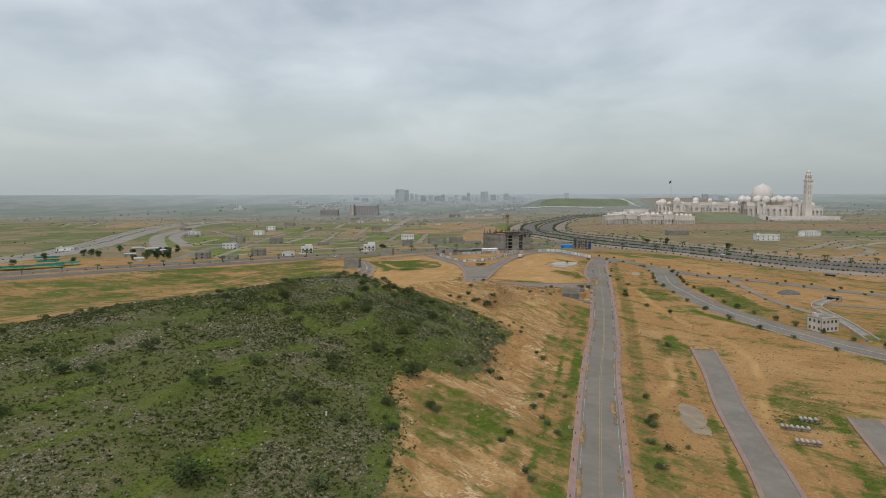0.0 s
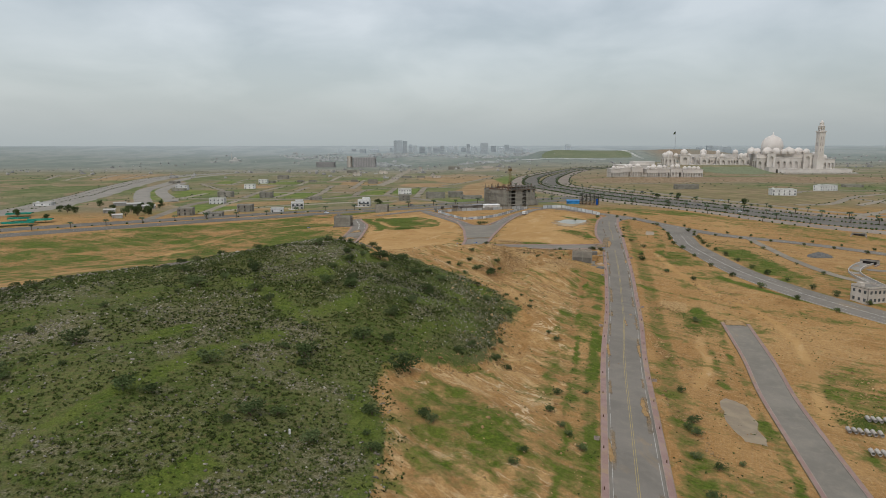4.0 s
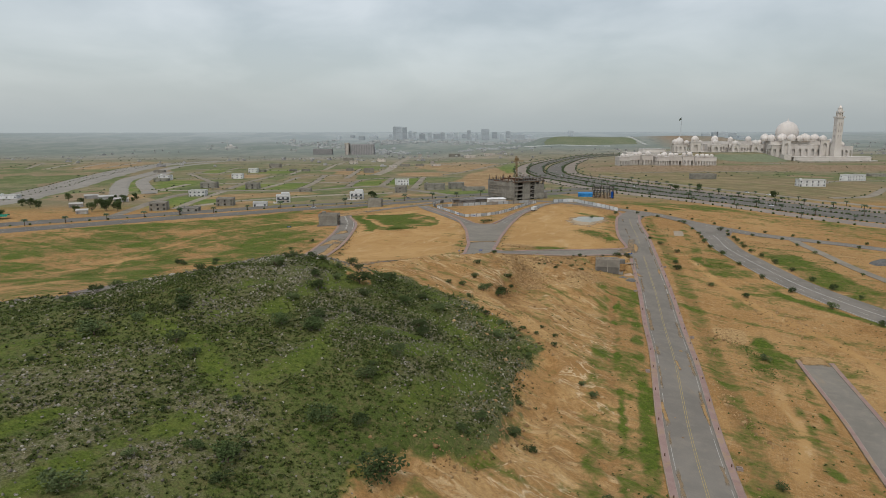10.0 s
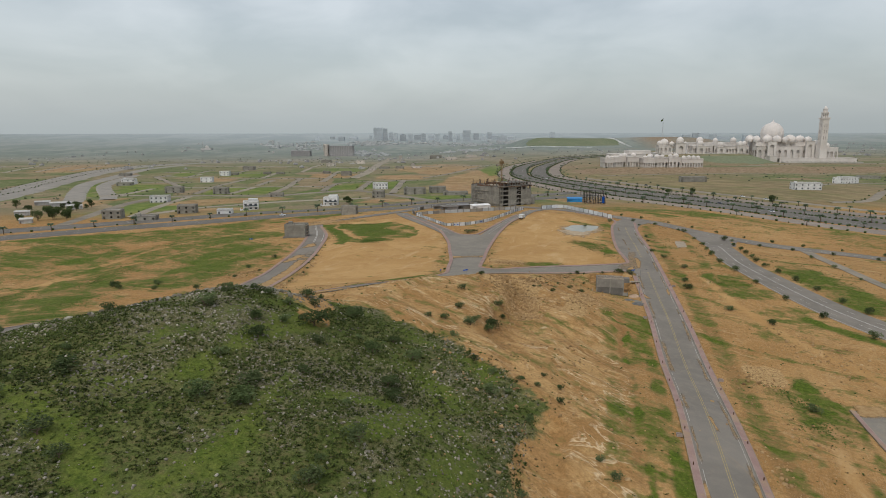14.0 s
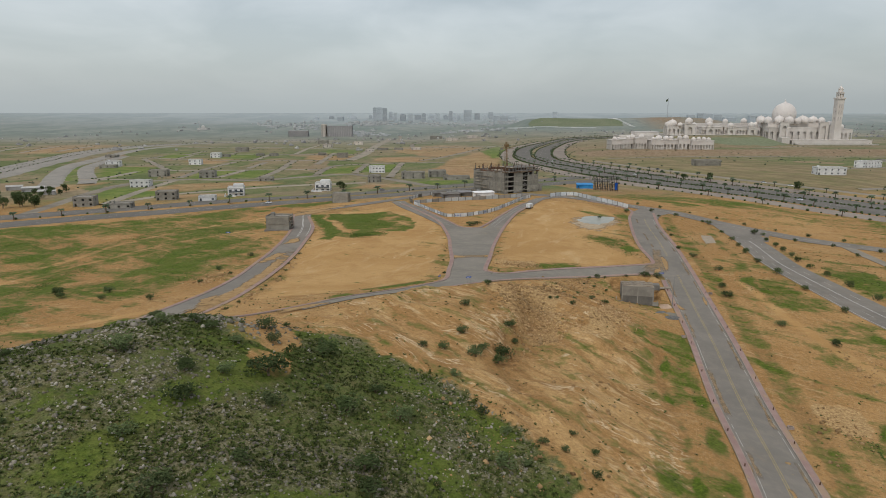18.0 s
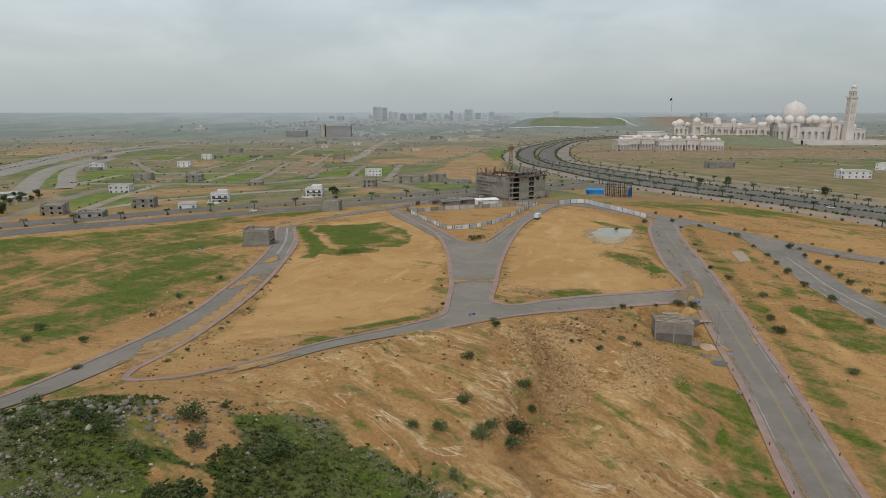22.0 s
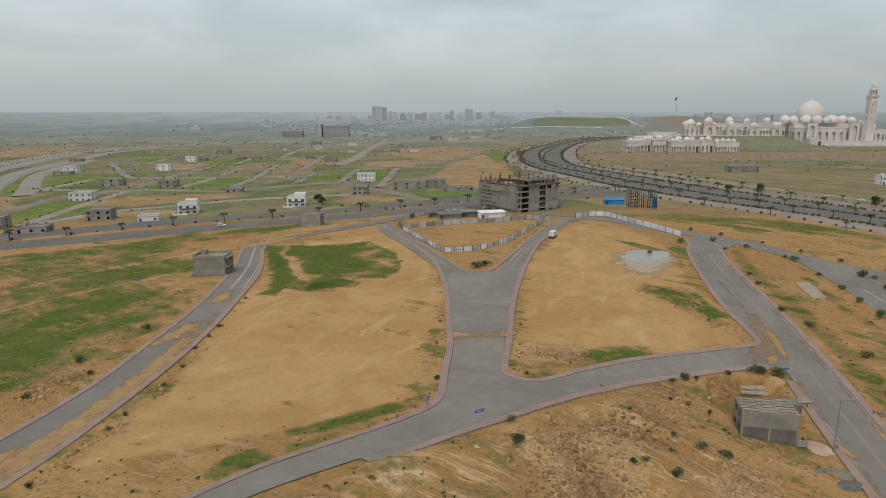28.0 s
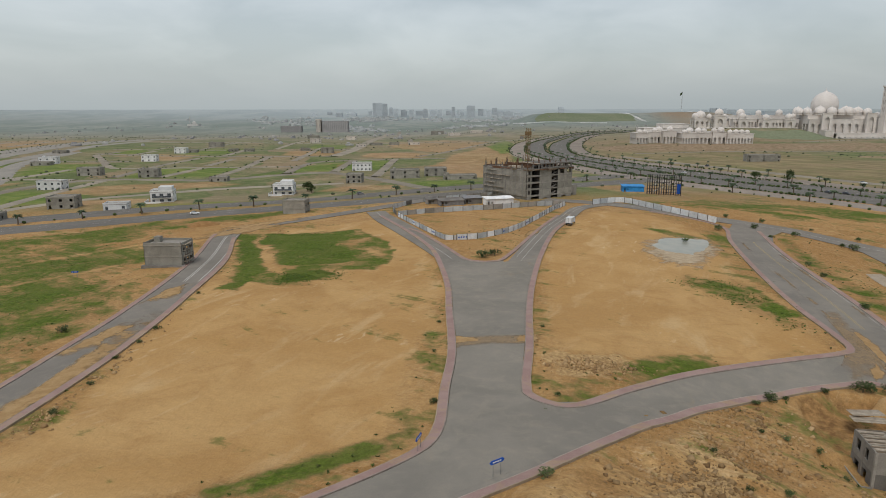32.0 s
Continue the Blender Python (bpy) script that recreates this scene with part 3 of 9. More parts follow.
MEADOW += [([(100, 290), (130, 300), (140, 380), (146, 470), (128, 500), (112, 430), (100, 350)], 0.30), ([(80, 215), (100, 250), (104, 300), (90, 300), (72, 240)], 0.36), ([(40, 130), (52, 130), (76, 220), (90, 290), (84, 292), (62, 222)], 0.22), ([(14, 150), (30, 150), (48, 220), (64, 300), (56, 300), (36, 236)], 0.25), ([(150, 260), (180, 230), (240, 200), (260, 300), (200, 360), (172, 380)], 0.5), ([(-12, 178), (6, 184), (18, 176), (14, 150), (2, 140), (-10, 140)], 0.62)]
MEADOW += [([(96, 120), (130, 150), (134, 230), (118, 240), (100, 190)], 0.5), ([(-46, 352), (10, 372), (12, 384), (-10, 372), (-44, 362)], 0.3), ([(8, 380), (13, 440), (12, 470), (4, 440)], 0.38), ([(30, 408), (44, 470), (60, 520), (66, 516), (50, 470), (38, 410)], 0.36), ([(-260, 160), (-130, 226), (-84, 262), (-66, 300), (-110, 320), (-260, 300)], 0.66), ([(92, 520), (124, 530), (116, 500), (100, 452), (90, 452), (98, 500)], 0.5)]
TRACKS = [curve([(91.5, 251.4), (88.2, 242.3), (84.3, 226.3), (77.6, 213.7), (72.1, 204.3)], 3), curve([(-119, 306), (-153, 387), (-148, 433), (-138, 471), (-115, 503), (-89, 526)], 5), curve([(-46, 512), (-40, 492), (-38, 476), (-36, 462)], 3), curve([(-260, 300), (-180, 340), (-139, 420), (-119, 455), (-90, 480), (-80, 514), (-70, 534)], 5), curve([(-230, 250), (-150, 285), (-95, 320), (-75, 335)], 5),
          curve([(100, 190), (120, 235), (128, 275), (118, 330), (120, 385)], 5), curve([(48, 170), (60, 220), (72, 270), (84, 320)], 5)]
VERGES = []
VERGES += [(curve([(-30, 326), (-16, 342), (-3, 354), (8, 365), (11, 380), (13, 410)], 3), 2.5, 3.0, 0.55), (curve([(24, 392), (27, 382), (46, 388), (69, 400), (88, 408), (96, 416), (106, 470)], 3), 2.8, 3.2, 0.6), (curve([(-49, 330), (-48, 380), (-47, 430), (-50, 470)], 3), 2.0, 2.8, 0.45)]
# lines of herbs beside the main road, the side road and the east road
VERGES += [(curve([(76, 334), (68, 302), (59, 268), (52.5, 242), (44.6, 212), (39, 190), (32.7, 165), (27, 141), (23, 127), (14, 90)], 3), 0.0, 2.9, 1.15), (curve([(66.6, 320), (54.2, 274), (46, 241), (41, 220), (34.5, 195), (27, 165), (20, 140)], 3), 0.0, 1.3, 1.25), (curve([(108, 268), (99.5, 250), (89.6, 215), (83, 192), (76, 166), (69, 141), (60, 110)], 3), 0.0, 2.1, 1.05), (curve([(92, 246), (89, 236), (86, 224), (80, 205)], 3), 0.0, 2.4, 0.9)]
VERGES += [(curve([(116, 233), (108, 203), (102, 183), (96, 160), (88, 130)], 3), 0.0, 2.0, 0.8), (curve([(124, 194), (114, 170), (103, 147), (97, 128)], 3), 0.0, 3.2, 1.2), (curve([(152, 481), (146, 462), (130, 406), (122, 386), (124, 372), (128, 357), (133, 343), (137, 325), (152, 300), (172, 268), (196, 230)], 3), 0.0, 4.0, 1.1), (curve([(77, 250), (68, 212), (59, 175), (53, 150), (46, 122)], 3), 0.0, 1.6, 0.6)]
VERGES += [(curve([(112, 245), (118, 272), (128, 320), (136, 370), (142, 420)], 3), 2.0, 5.0, 0.45), (curve([(-240, 345), (-170, 372), (-120, 400), (-84, 428)], 4), 4.0, 7.0, 0.7), (curve([(-82, 304), (-80, 316), (-74, 330), (-66, 344)], 3), 0.0, 3.0, 0.9)]
BARE = [[(14, 446), (2, 368), (-44, 346), (-48, 440), (-50, 500), (-44, 536), (-10, 556), (6, 516)], [(46, 482), (32, 402), (60, 400), (90, 410), (98, 450), (112, 520), (104, 560), (84, 570), (64, 535)]]


def lush_at(x, y):
    """How lush the herbs of the hill are: bright along the gullies."""
    q = 0.45 * soft_inside(BAND, x, y, 4.0)
    for l, w in LUSH:
        q = np.maximum(q, 0.92 - smooth(dist_to(l, x + 2.2 * fbm(x, y, 8, 3, 81), y, w * 2.4), w * 0.1, w * 1.7) - 0.10 + 0.75 * fbm(x, y, 9, 4, 85))
    return np.clip(q, 0, 0.9)


def off_scar(x, y):
    """True outside the sandy scars on the crest of the hill."""
    free = np.ones(x.shape, bool)
    for g in SCARS:
        free &= soft_inside(g, x + 1.2 * fbm(x, y, 4, 3, 87), y, 1.5) < 0.4
    return free


def stony_at(x, y):
    """Where grey rock breaks through the scrub, 0 to 1."""
    return smooth(0.8 * fbm(x * 0.9 - y * 0.25, x * 0.25 + y * 0.9, 26, 4, 99) + 0.55 * fbm(x, y, 6, 4, 101), -0.45, 0.65)


def ridged(x, y, scale, octaves=4, seed=0):
    r, a, t = 0.0, 1.0, 0.0
    for k in range(octaves):
        r = r + a * (1 - 2 * np.abs(vnoise(x, y, scale / 2 ** k, seed + k)))
        t, a = t + a, a * 0.55
    return r / t


TRENCH = side([q for q in L_MAIN if 90 < q.y < 335], -17.0)
DITCH = side([q for q in L_MAIN if 60 < q.y < 520], 12.5)
BAND = [(-20, 268), (-30, 264), (-44, 240), (-66, 214), (-92, 196), (-120, 186), (-120, 192), (-90, 204), (-64, 224), (-42, 250), (-32, 272)]
lush_a = []
lush_a += [([(-23, 264), (-27, 257), (-31, 249), (-36, 240), (-41, 233), (-50, 226)], 3.6), ([(-16, 232), (-4, 238), (4, 232)], 3.4), ([(-24, 286), (-18, 290), (-11, 285), (-4, 280)], 4.0), ([(0, 276), (10, 270), (16, 262)], 4.0), ([(-8, 222), (2, 236), (8, 250)], 3.2), ([(-110, 104), (-85, 118), (-71, 131), (-65, 141), (-61, 151), (-55, 166), (-49, 178), (-40, 190)], 2.6)]
lush_a += [([(-100, 146), (-87, 157), (-77, 163), (-71, 173), (-60, 186)], 2.2), ([(-23, 235), (-25, 225), (-28, 213), (-33, 204)], 3.4), ([(-15, 127), (-12, 143), (-15, 158), (-20, 172)], 4.5), ([(-60, 108), (-48, 120), (-40, 132)], 3.5), ([(-36, 200), (-48, 212), (-64, 224)], 3.0), ([(-6, 206), (6, 222), (8, 244), (-2, 262)], 4.5), ([(-96, 132), (-84, 142), (-78, 150)], 2.0), ([(-130, 150), (-112, 160), (-100, 172)], 3.0)]
LUSH = [(curve(l, 4), w) for l, w in lush_a]
FAR_BARE = []
FAR_BARE += [[(10, 860), (31, 790), (60, 768), (92, 860), (100, 960), (119, 1150), (92, 1225), (40, 1060)], [(-57, 1372), (37, 1510), (118, 1372), (60, 1180), (28, 1095), (-40, 1220)], [(-70, 1020), (0, 1010), (20, 1090), (-60, 1110)], [(-240, 690), (-190, 690), (-120, 745), (-150, 762), (-220, 745)], [(-190, 636), (-140, 650), (-150, 668), (-200, 660)], [(-60, 700), (-10, 690), (0, 716), (-50, 722)], [(-96, 850), (-76, 850), (-74, 930), (-98, 930)]]
FAR_BARE += [[(-300, 990), (-262, 980), (-258, 1060), (-330, 1080)], [(-170, 1060), (-110, 1040), (-100, 1140), (-170, 1150)], [(-330, 700), (-290, 690), (-292, 770), (-330, 740)], [(-640, 1180), (-560, 1180), (-600, 1500), (-760, 1500)], [(40, 1640), (300, 1900), (420, 2100), (100, 2050)], [(560, 2470), (900, 2450), (1100, 2560), (640, 2600)], [(120, 640), (190, 625), (170, 690), (110, 690)]]
FAR_GREEN = []
FAR_GREEN += [[(-372, 800), (-340, 765), (-330, 790), (-380, 880), (-408, 945), (-418, 920)], [(-352, 860), (-312, 800), (-300, 860), (-320, 930), (-386, 950)], [(-236, 800), (-206, 800), (-202, 880), (-240, 880)], [(-196, 800), (-164, 800), (-165, 890), (-195, 900)], [(-105, 850), (-160, 800), (-100, 836)], [(-108, 900), (-112, 840), (-76, 850), (-74, 950)], [(-66, 860), (-34, 860), (-30, 970), (-66, 980)], [(-255, 630), (-225, 615), (-232, 700), (-262, 720)]]
FAR_GREEN += [[(-225, 640), (-196, 670), (-200, 690), (-228, 690)], [(0, 700), (50, 716), (30, 745), (-6, 735)], [(-160, 620), (-100, 640), (-100, 655), (-160, 636)], [(100, 1080), (128, 1120), (160, 1330), (210, 1490), (150, 1420), (100, 1240)], [(-160, 1200), (-110, 1180), (-110, 1300), (-170, 1320)], [(-300, 1090), (-240, 1080), (-240, 1180), (-310, 1190)], [(290, 640), (300, 690), (270, 780), (262, 900), (280, 900), (292, 780), (318, 680), (340, 600), (310, 600)]]
FAR_GREEN += [[(-380, 1080), (-350, 1080), (-350, 1200), (-400, 1220)], [(206, 1080), (230, 1070), (240, 1120), (222, 1150)]]
ROCKY = [[(22, 342), (34, 352), (48, 362), (60, 378), (66, 386), (58, 374), (50, 362), (42, 346), (40, 330), (36, 318), (29, 312), (26, 324)], [(54, 346), (62, 348), (62, 338), (50, 322), (46, 326)], [(92, 302), (103, 297), (100, 284), (91, 286)], [(30, 398), (46, 398), (46, 390), (32, 388)], [(0, 200), (12, 210), (20, 240), (28, 256), (24, 262), (14, 230), (0, 206)]]
FORECOURT = [(65, 371), (66.5, 361.5), (82, 358.5), (86.5, 366), (83, 371)]
PIT = [(73, 389.5), (80, 391), (87, 389), (88, 380), (84, 371), (72, 370), (69, 378)]
SCARS = [[(-34, 280), (-33, 291), (-25, 290), (-20, 280), (-22, 271), (-31, 270)], [(-27, 269), (-20, 270), (-19, 265), (-22, 262), (-26, 262)]]
GULLY = curve([(31, 330), (29.6, 325), (26, 317), (23.7, 311), (20, 303), (20, 296), (24, 284)], 2)
RIDGE = curve([(-12, 312), (-3, 329), (6, 335), (16, 341), (25, 343), (34, 346)], 2)
CUT = [(-14, 188), (-9, 150), (-12, 120), (10, 120), (26, 160), (40, 220), (54, 280), (64, 320), (66, 352), (52, 372), (36, 362), (22, 352), (8, 344), (-6, 332), (-30, 312), (-34, 294), (-12, 290), (8, 281), (26, 258), (18, 236), (13, 214)]


def land(x, y):
    """Height of the ground sheet, the roads' beds cut in, and its cover."""
    z = base_z(x, y)
    near = (1 - smooth(np.abs(x), 260, 420)) * (1 - smooth(y, 620, 760))
    hill = soft_inside(HILL, x, y, 5.0)
    for g in SCARS:
        hill = hill * (1 - soft_inside(g, x, y, 2.0))
    bed = np.zeros(x.shape)
    for _, line, half, _r in ROADS:
        d = dist_to(line, x, y, half + 12)
        bed = np.maximum(bed, 1 - smooth(d, half + 1.6, half + 5.5))
    free = near * (1 - bed)
    cut = soft_inside(CUT, x, y, 5.0) * (1 - hill) * (1 - bed)
    bare = np.zeros(x.shape)
    for b in BARE:
        bare = np.maximum(bare, soft_inside(b, x, y, 5.0))
    calm = 1 - 0.75 * bare
    z = z + free * calm * (0.22 * fbm(x, y, 8, 4, 3) + 0.40 * fbm(x, y, 34, 3, 8))
    z = z + hill * (1 - bed) * (0.7 * fbm(x, y, 11, 4, 21) + 1.1 * fbm(x, y, 40, 3, 25))
    # gullies run down the dug slope
    u, v = x * 0.60 - y * 0.80, x * 0.80 + y * 0.60
    gul = ridged(u * 0.30 + 3 * fbm(x, y, 20, 2, 40), v, 7.0, 4, 31)
    z = z + cut * (0.85 * gul + 1.3 * fbm(x, y, 18, 4, 33) + 0.55 * fbm(x, y, 4.5, 3, 36))
    dg = dist_to(GULLY, x + 1.6 * fbm(x, y, 5, 3, 71), y, 9)
    z = z - cut * 0.9 * (1 - smooth(dg, 0.3, 4.0))
    scarp_x = np.interp(y, [284, 296, 303, 311, 317, 325, 330, 338, 346], [22, 20, 20, 23.7, 26, 29.6, 31, 31, 28]) + 1.8 * fbm(x, y, 6, 3, 73)
    fall = smooth(x - scarp_x, -1.2, 3.2) * (1 - smooth(x - scarp_x, 5, 22)) * smooth(y, 284, 300) * (1 - smooth(y, 336, 350))
    z = z - cut * 2.6 * fall
    face = (1 - smooth(np.abs(x - scarp_x - 2.5), 1.5, 7.0)) * smooth(y, 288, 300) * (1 - smooth(y, 334, 346))
    z = z + cut * 1.0 * (1 - smooth(dist_to(RIDGE, x, y, 9), 0.5, 6.0)) * (0.6 + 0.6 * vnoise(x, y, 5, 72))
    # the scarp where the hill was dug away, and the pit at the half-built house
    scarp = soft_inside([(-15, 188), (-6, 199), (9, 205), (15, 222), (19, 240), (27, 256), (32, 250), (26, 226), (20, 202), (-2, 188)], x, y, 2.0)
    z = z - 1.7 * scarp * (1 - hill)
    pit = soft_inside(PIT, x, y, 1.2)
    z = z - 2.3 * pit * (1 - bed)
    z = z - 1.3 * soft_inside(FORECOURT, x, y, 1.2) * (1 - bed)
    rock = np.zeros(x.shape)
    for g in ROCKY:
        rock = np.maximum(rock, soft_inside(g, x, y, 4.0))
    z = z + rock * (1 - bed) * 0.30 * fbm(x, y, 3.2, 3, 77)
    z = z + hill * (1 - bed) * 0.30 * stony_at(x, y) * ridged(x, y, 5.0, 3, 88)
    dt, dd = dist_to(TRENCH, x, y, 9), dist_to(DITCH, x, y, 9)
    tr = 1 - smooth(dt, 0.6, 2.2)
    di = 1 - smooth(dd, 0.8, 3.6)
    z = z - free * (0.55 * tr * (0.5 + 0.5 * vnoise(x, y, 14, 61)) + 0.7 * di * (0.6 + 0.4 * vnoise(x, y, 9, 62)))
    z = z - np.where(bed > 0, 0.16 * bed + 0.5 * bed * smooth(np.hypot(x, y - 250), 330, 700), 0)
    herbs = np.zeros(x.shape)
    for g in GRASS:
        herbs = np.maximum(herbs, soft_inside(g, x, y, 5.0) * (0.80 + 0.75 * fbm(x, y, 13, 4, 97)))
    for g in GRASS[:3]:
        herbs = np.maximum(herbs, 1.6 * soft_inside(g, x, y, 4.0))
    for g in WEEDS:
        herbs = np.maximum(herbs, (1.0 + 1.0 * fbm(x, y, 8, 3, 83)) * soft_inside(g, x, y, 3.0))
    for g, w in MEADOW:
        herbs = np.maximum(herbs, w * 1.12 * soft_inside(g, x, y, 9.0) * (0.72 + 0.95 * fbm(x * 0.8 + y * 0.5, 1.5 * (y * 0.8 - x * 0.5), 30, 4, 91)))
    for l, off, w, k in VERGES:
        herbs = np.maximum(herbs, k * (1 - smooth(np.abs(dist_to(l, x + 1.5 * fbm(x, y, 6, 3, 95), y, off + 3 * w) - off), w * 0.2, w)) * (0.72 + 0.95 * fbm(x, y, 9, 4, 93)))
    skirt = soft_inside(HILL, x, y, 13.0)
    herbs = np.maximum(herbs, 0.62 * skirt)
    for g in SCARS:
        herbs = herbs * (1 - 0.85 * soft_inside(g, x, y, 3.0))
    herbs = np.maximum(herbs, 0.6 * free * (1 - smooth(np.abs(dt - 4.0), 1.0, 3.5)) * (dt < 8.9) * (0.7 + 0.9 * fbm(x, y, 16, 3, 98)))
    herbs = np.maximum(herbs, 0.6 * free * (1 - smooth(dd, 2.0, 5.0)))
    pale = np.zeros(x.shape)
    for t in TRACKS:
        pale = np.maximum(pale, 0.9 - 0.9 * smooth(dist_to(t, x + 1.2 * fbm(x, y, 8, 2, 51), y, 8), 0.7, 2.6))
    pale = np.maximum(pale, 0.9 * bare)
    band = lush_at(x, y)
    stony = stony_at(x, y) * (1 - band)
    dry, lush = np.zeros(x.shape), np.zeros(x.shape)
    for g in FAR_BARE:
        dry = np.maximum(dry, soft_inside(g, x, y, 8.0))
    for g in FAR_GREEN:
        lush = np.maximum(lush, soft_inside(g, x, y, 6.0))
    valley = np.where(x > 150, 1 - smooth(dist_to(L_BE_F, x, y, 330), 200, 320), 0.0) * smooth(y, 560, 640)
    cliff = smooth(x, 225, 260) * (1 - smooth(x, 1000, 1200)) * (smooth(y, 1090, 1120) * (1 - smooth(y, 1195, 1205)) + 0.7 * smooth(y, 1236, 1270) * (1 - smooth(y, 1300, 1330)))
    cliff = np.maximum(cliff, np.clip(0.75 + 0.9 * fbm(x, y, 90, 3, 19), 0, 1) * smooth(x, 850, 930) * (1 - smooth(x, 1150, 1300)) * smooth(y, 2560, 2640) * (1 - smooth(y, 2900, 3000)))
    return z, np.stack([herbs, hill, pale, cut], -1), np.stack([band, np.maximum(tr, 0.7 * di) * free, cliff, scarp], -1), np.stack([dry, lush, valley, 1 - smooth(dg, 1.0, 6.0)], -1), np.stack([rock, cut, np.maximum(pit, cut * np.maximum(face, 0.6 * (1 - smooth(dg, 0.8, 4.0)))), stony], -1)


def spread(lo, hi, near_lo, near_hi, step, grow):
    """Grid lines, close together in the middle and wider outwards."""
    mid = list(np.arange(near_lo, near_hi + step, step))
    a, s = [], step
    q = near_lo
    while q > lo:
        s *= grow
        q -= s
        a.append(q)
    b, s = [], step
    q = mid[-1]
    while q < hi:
        s *= grow
        q += s
        b.append(q)
    return np.array(a[::-1] + mid + b)


GX, GY = spread(-4700, 4700, -150, 212, 1.0, 1.055), spread(-420, 5150, 95, 520, 1.0, 1.032)
gx, gy = np.meshgrid(GX, GY)
gz, cover, cover2, cover3, cover4 = land(gx.ravel(), gy.ravel())
nx, ny = len(GX), len(GY)
GZ = gz.reshape(ny, nx)


def surf(x, y):
    """Height of the ground sheet as it is meshed."""
    x, y = np.atleast_1d(np.asarray(x, float)), np.atleast_1d(np.asarray(y, float))
    i, j = np.clip(np.searchsorted(GX, x) - 1, 0, nx - 2), np.clip(np.searchsorted(GY, y) - 1, 0, ny - 2)
    u, v = (x - GX[i]) / (GX[i + 1] - GX[i]), (y - GY[j]) / (GY[j + 1] - GY[j])
    return (GZ[j, i] * (1 - u) + GZ[j, i + 1] * u) * (1 - v) + (GZ[j + 1, i] * (1 - u) + GZ[j + 1, i + 1] * u) * v


me = bpy.data.meshes.new("ground")
me.vertices.add(nx * ny)
me.vertices.foreach_set("co", np.stack([gx.ravel(), gy.ravel(), gz], -1).ravel())
idx = np.arange(nx * ny).reshape(ny, nx)
quads = np.stack([idx[:-1, :-1], idx[:-1, 1:], idx[1:, 1:], idx[1:, :-1]], -1).reshape(-1, 4)
me.loops.add(quads.size)
me.loops.foreach_set("vertex_index", quads.ravel())
me.polygons.add(len(quads))
me.polygons.foreach_set("loop_start", np.arange(0, quads.size, 4))
me.polygons.foreach_set("loop_total", np.full(len(quads), 4))
me.polygons.foreach_set("use_smooth", np.ones(len(quads), bool))
me.update()
at = me.color_attributes.new("cover", "FLOAT_COLOR", "POINT")
at.data.foreach_set("color", cover.ravel())
at = me.color_attributes.new("relief", "FLOAT_COLOR", "POINT")
at.data.foreach_set("color", cover2.ravel())
at = me.color_attributes.new("distance_cover", "FLOAT_COLOR", "POINT")
at.data.foreach_set("color", cover3.ravel())
at = me.color_attributes.new("digging", "FLOAT_COLOR", "POINT")
at.data.foreach_set("color", cover4.ravel())


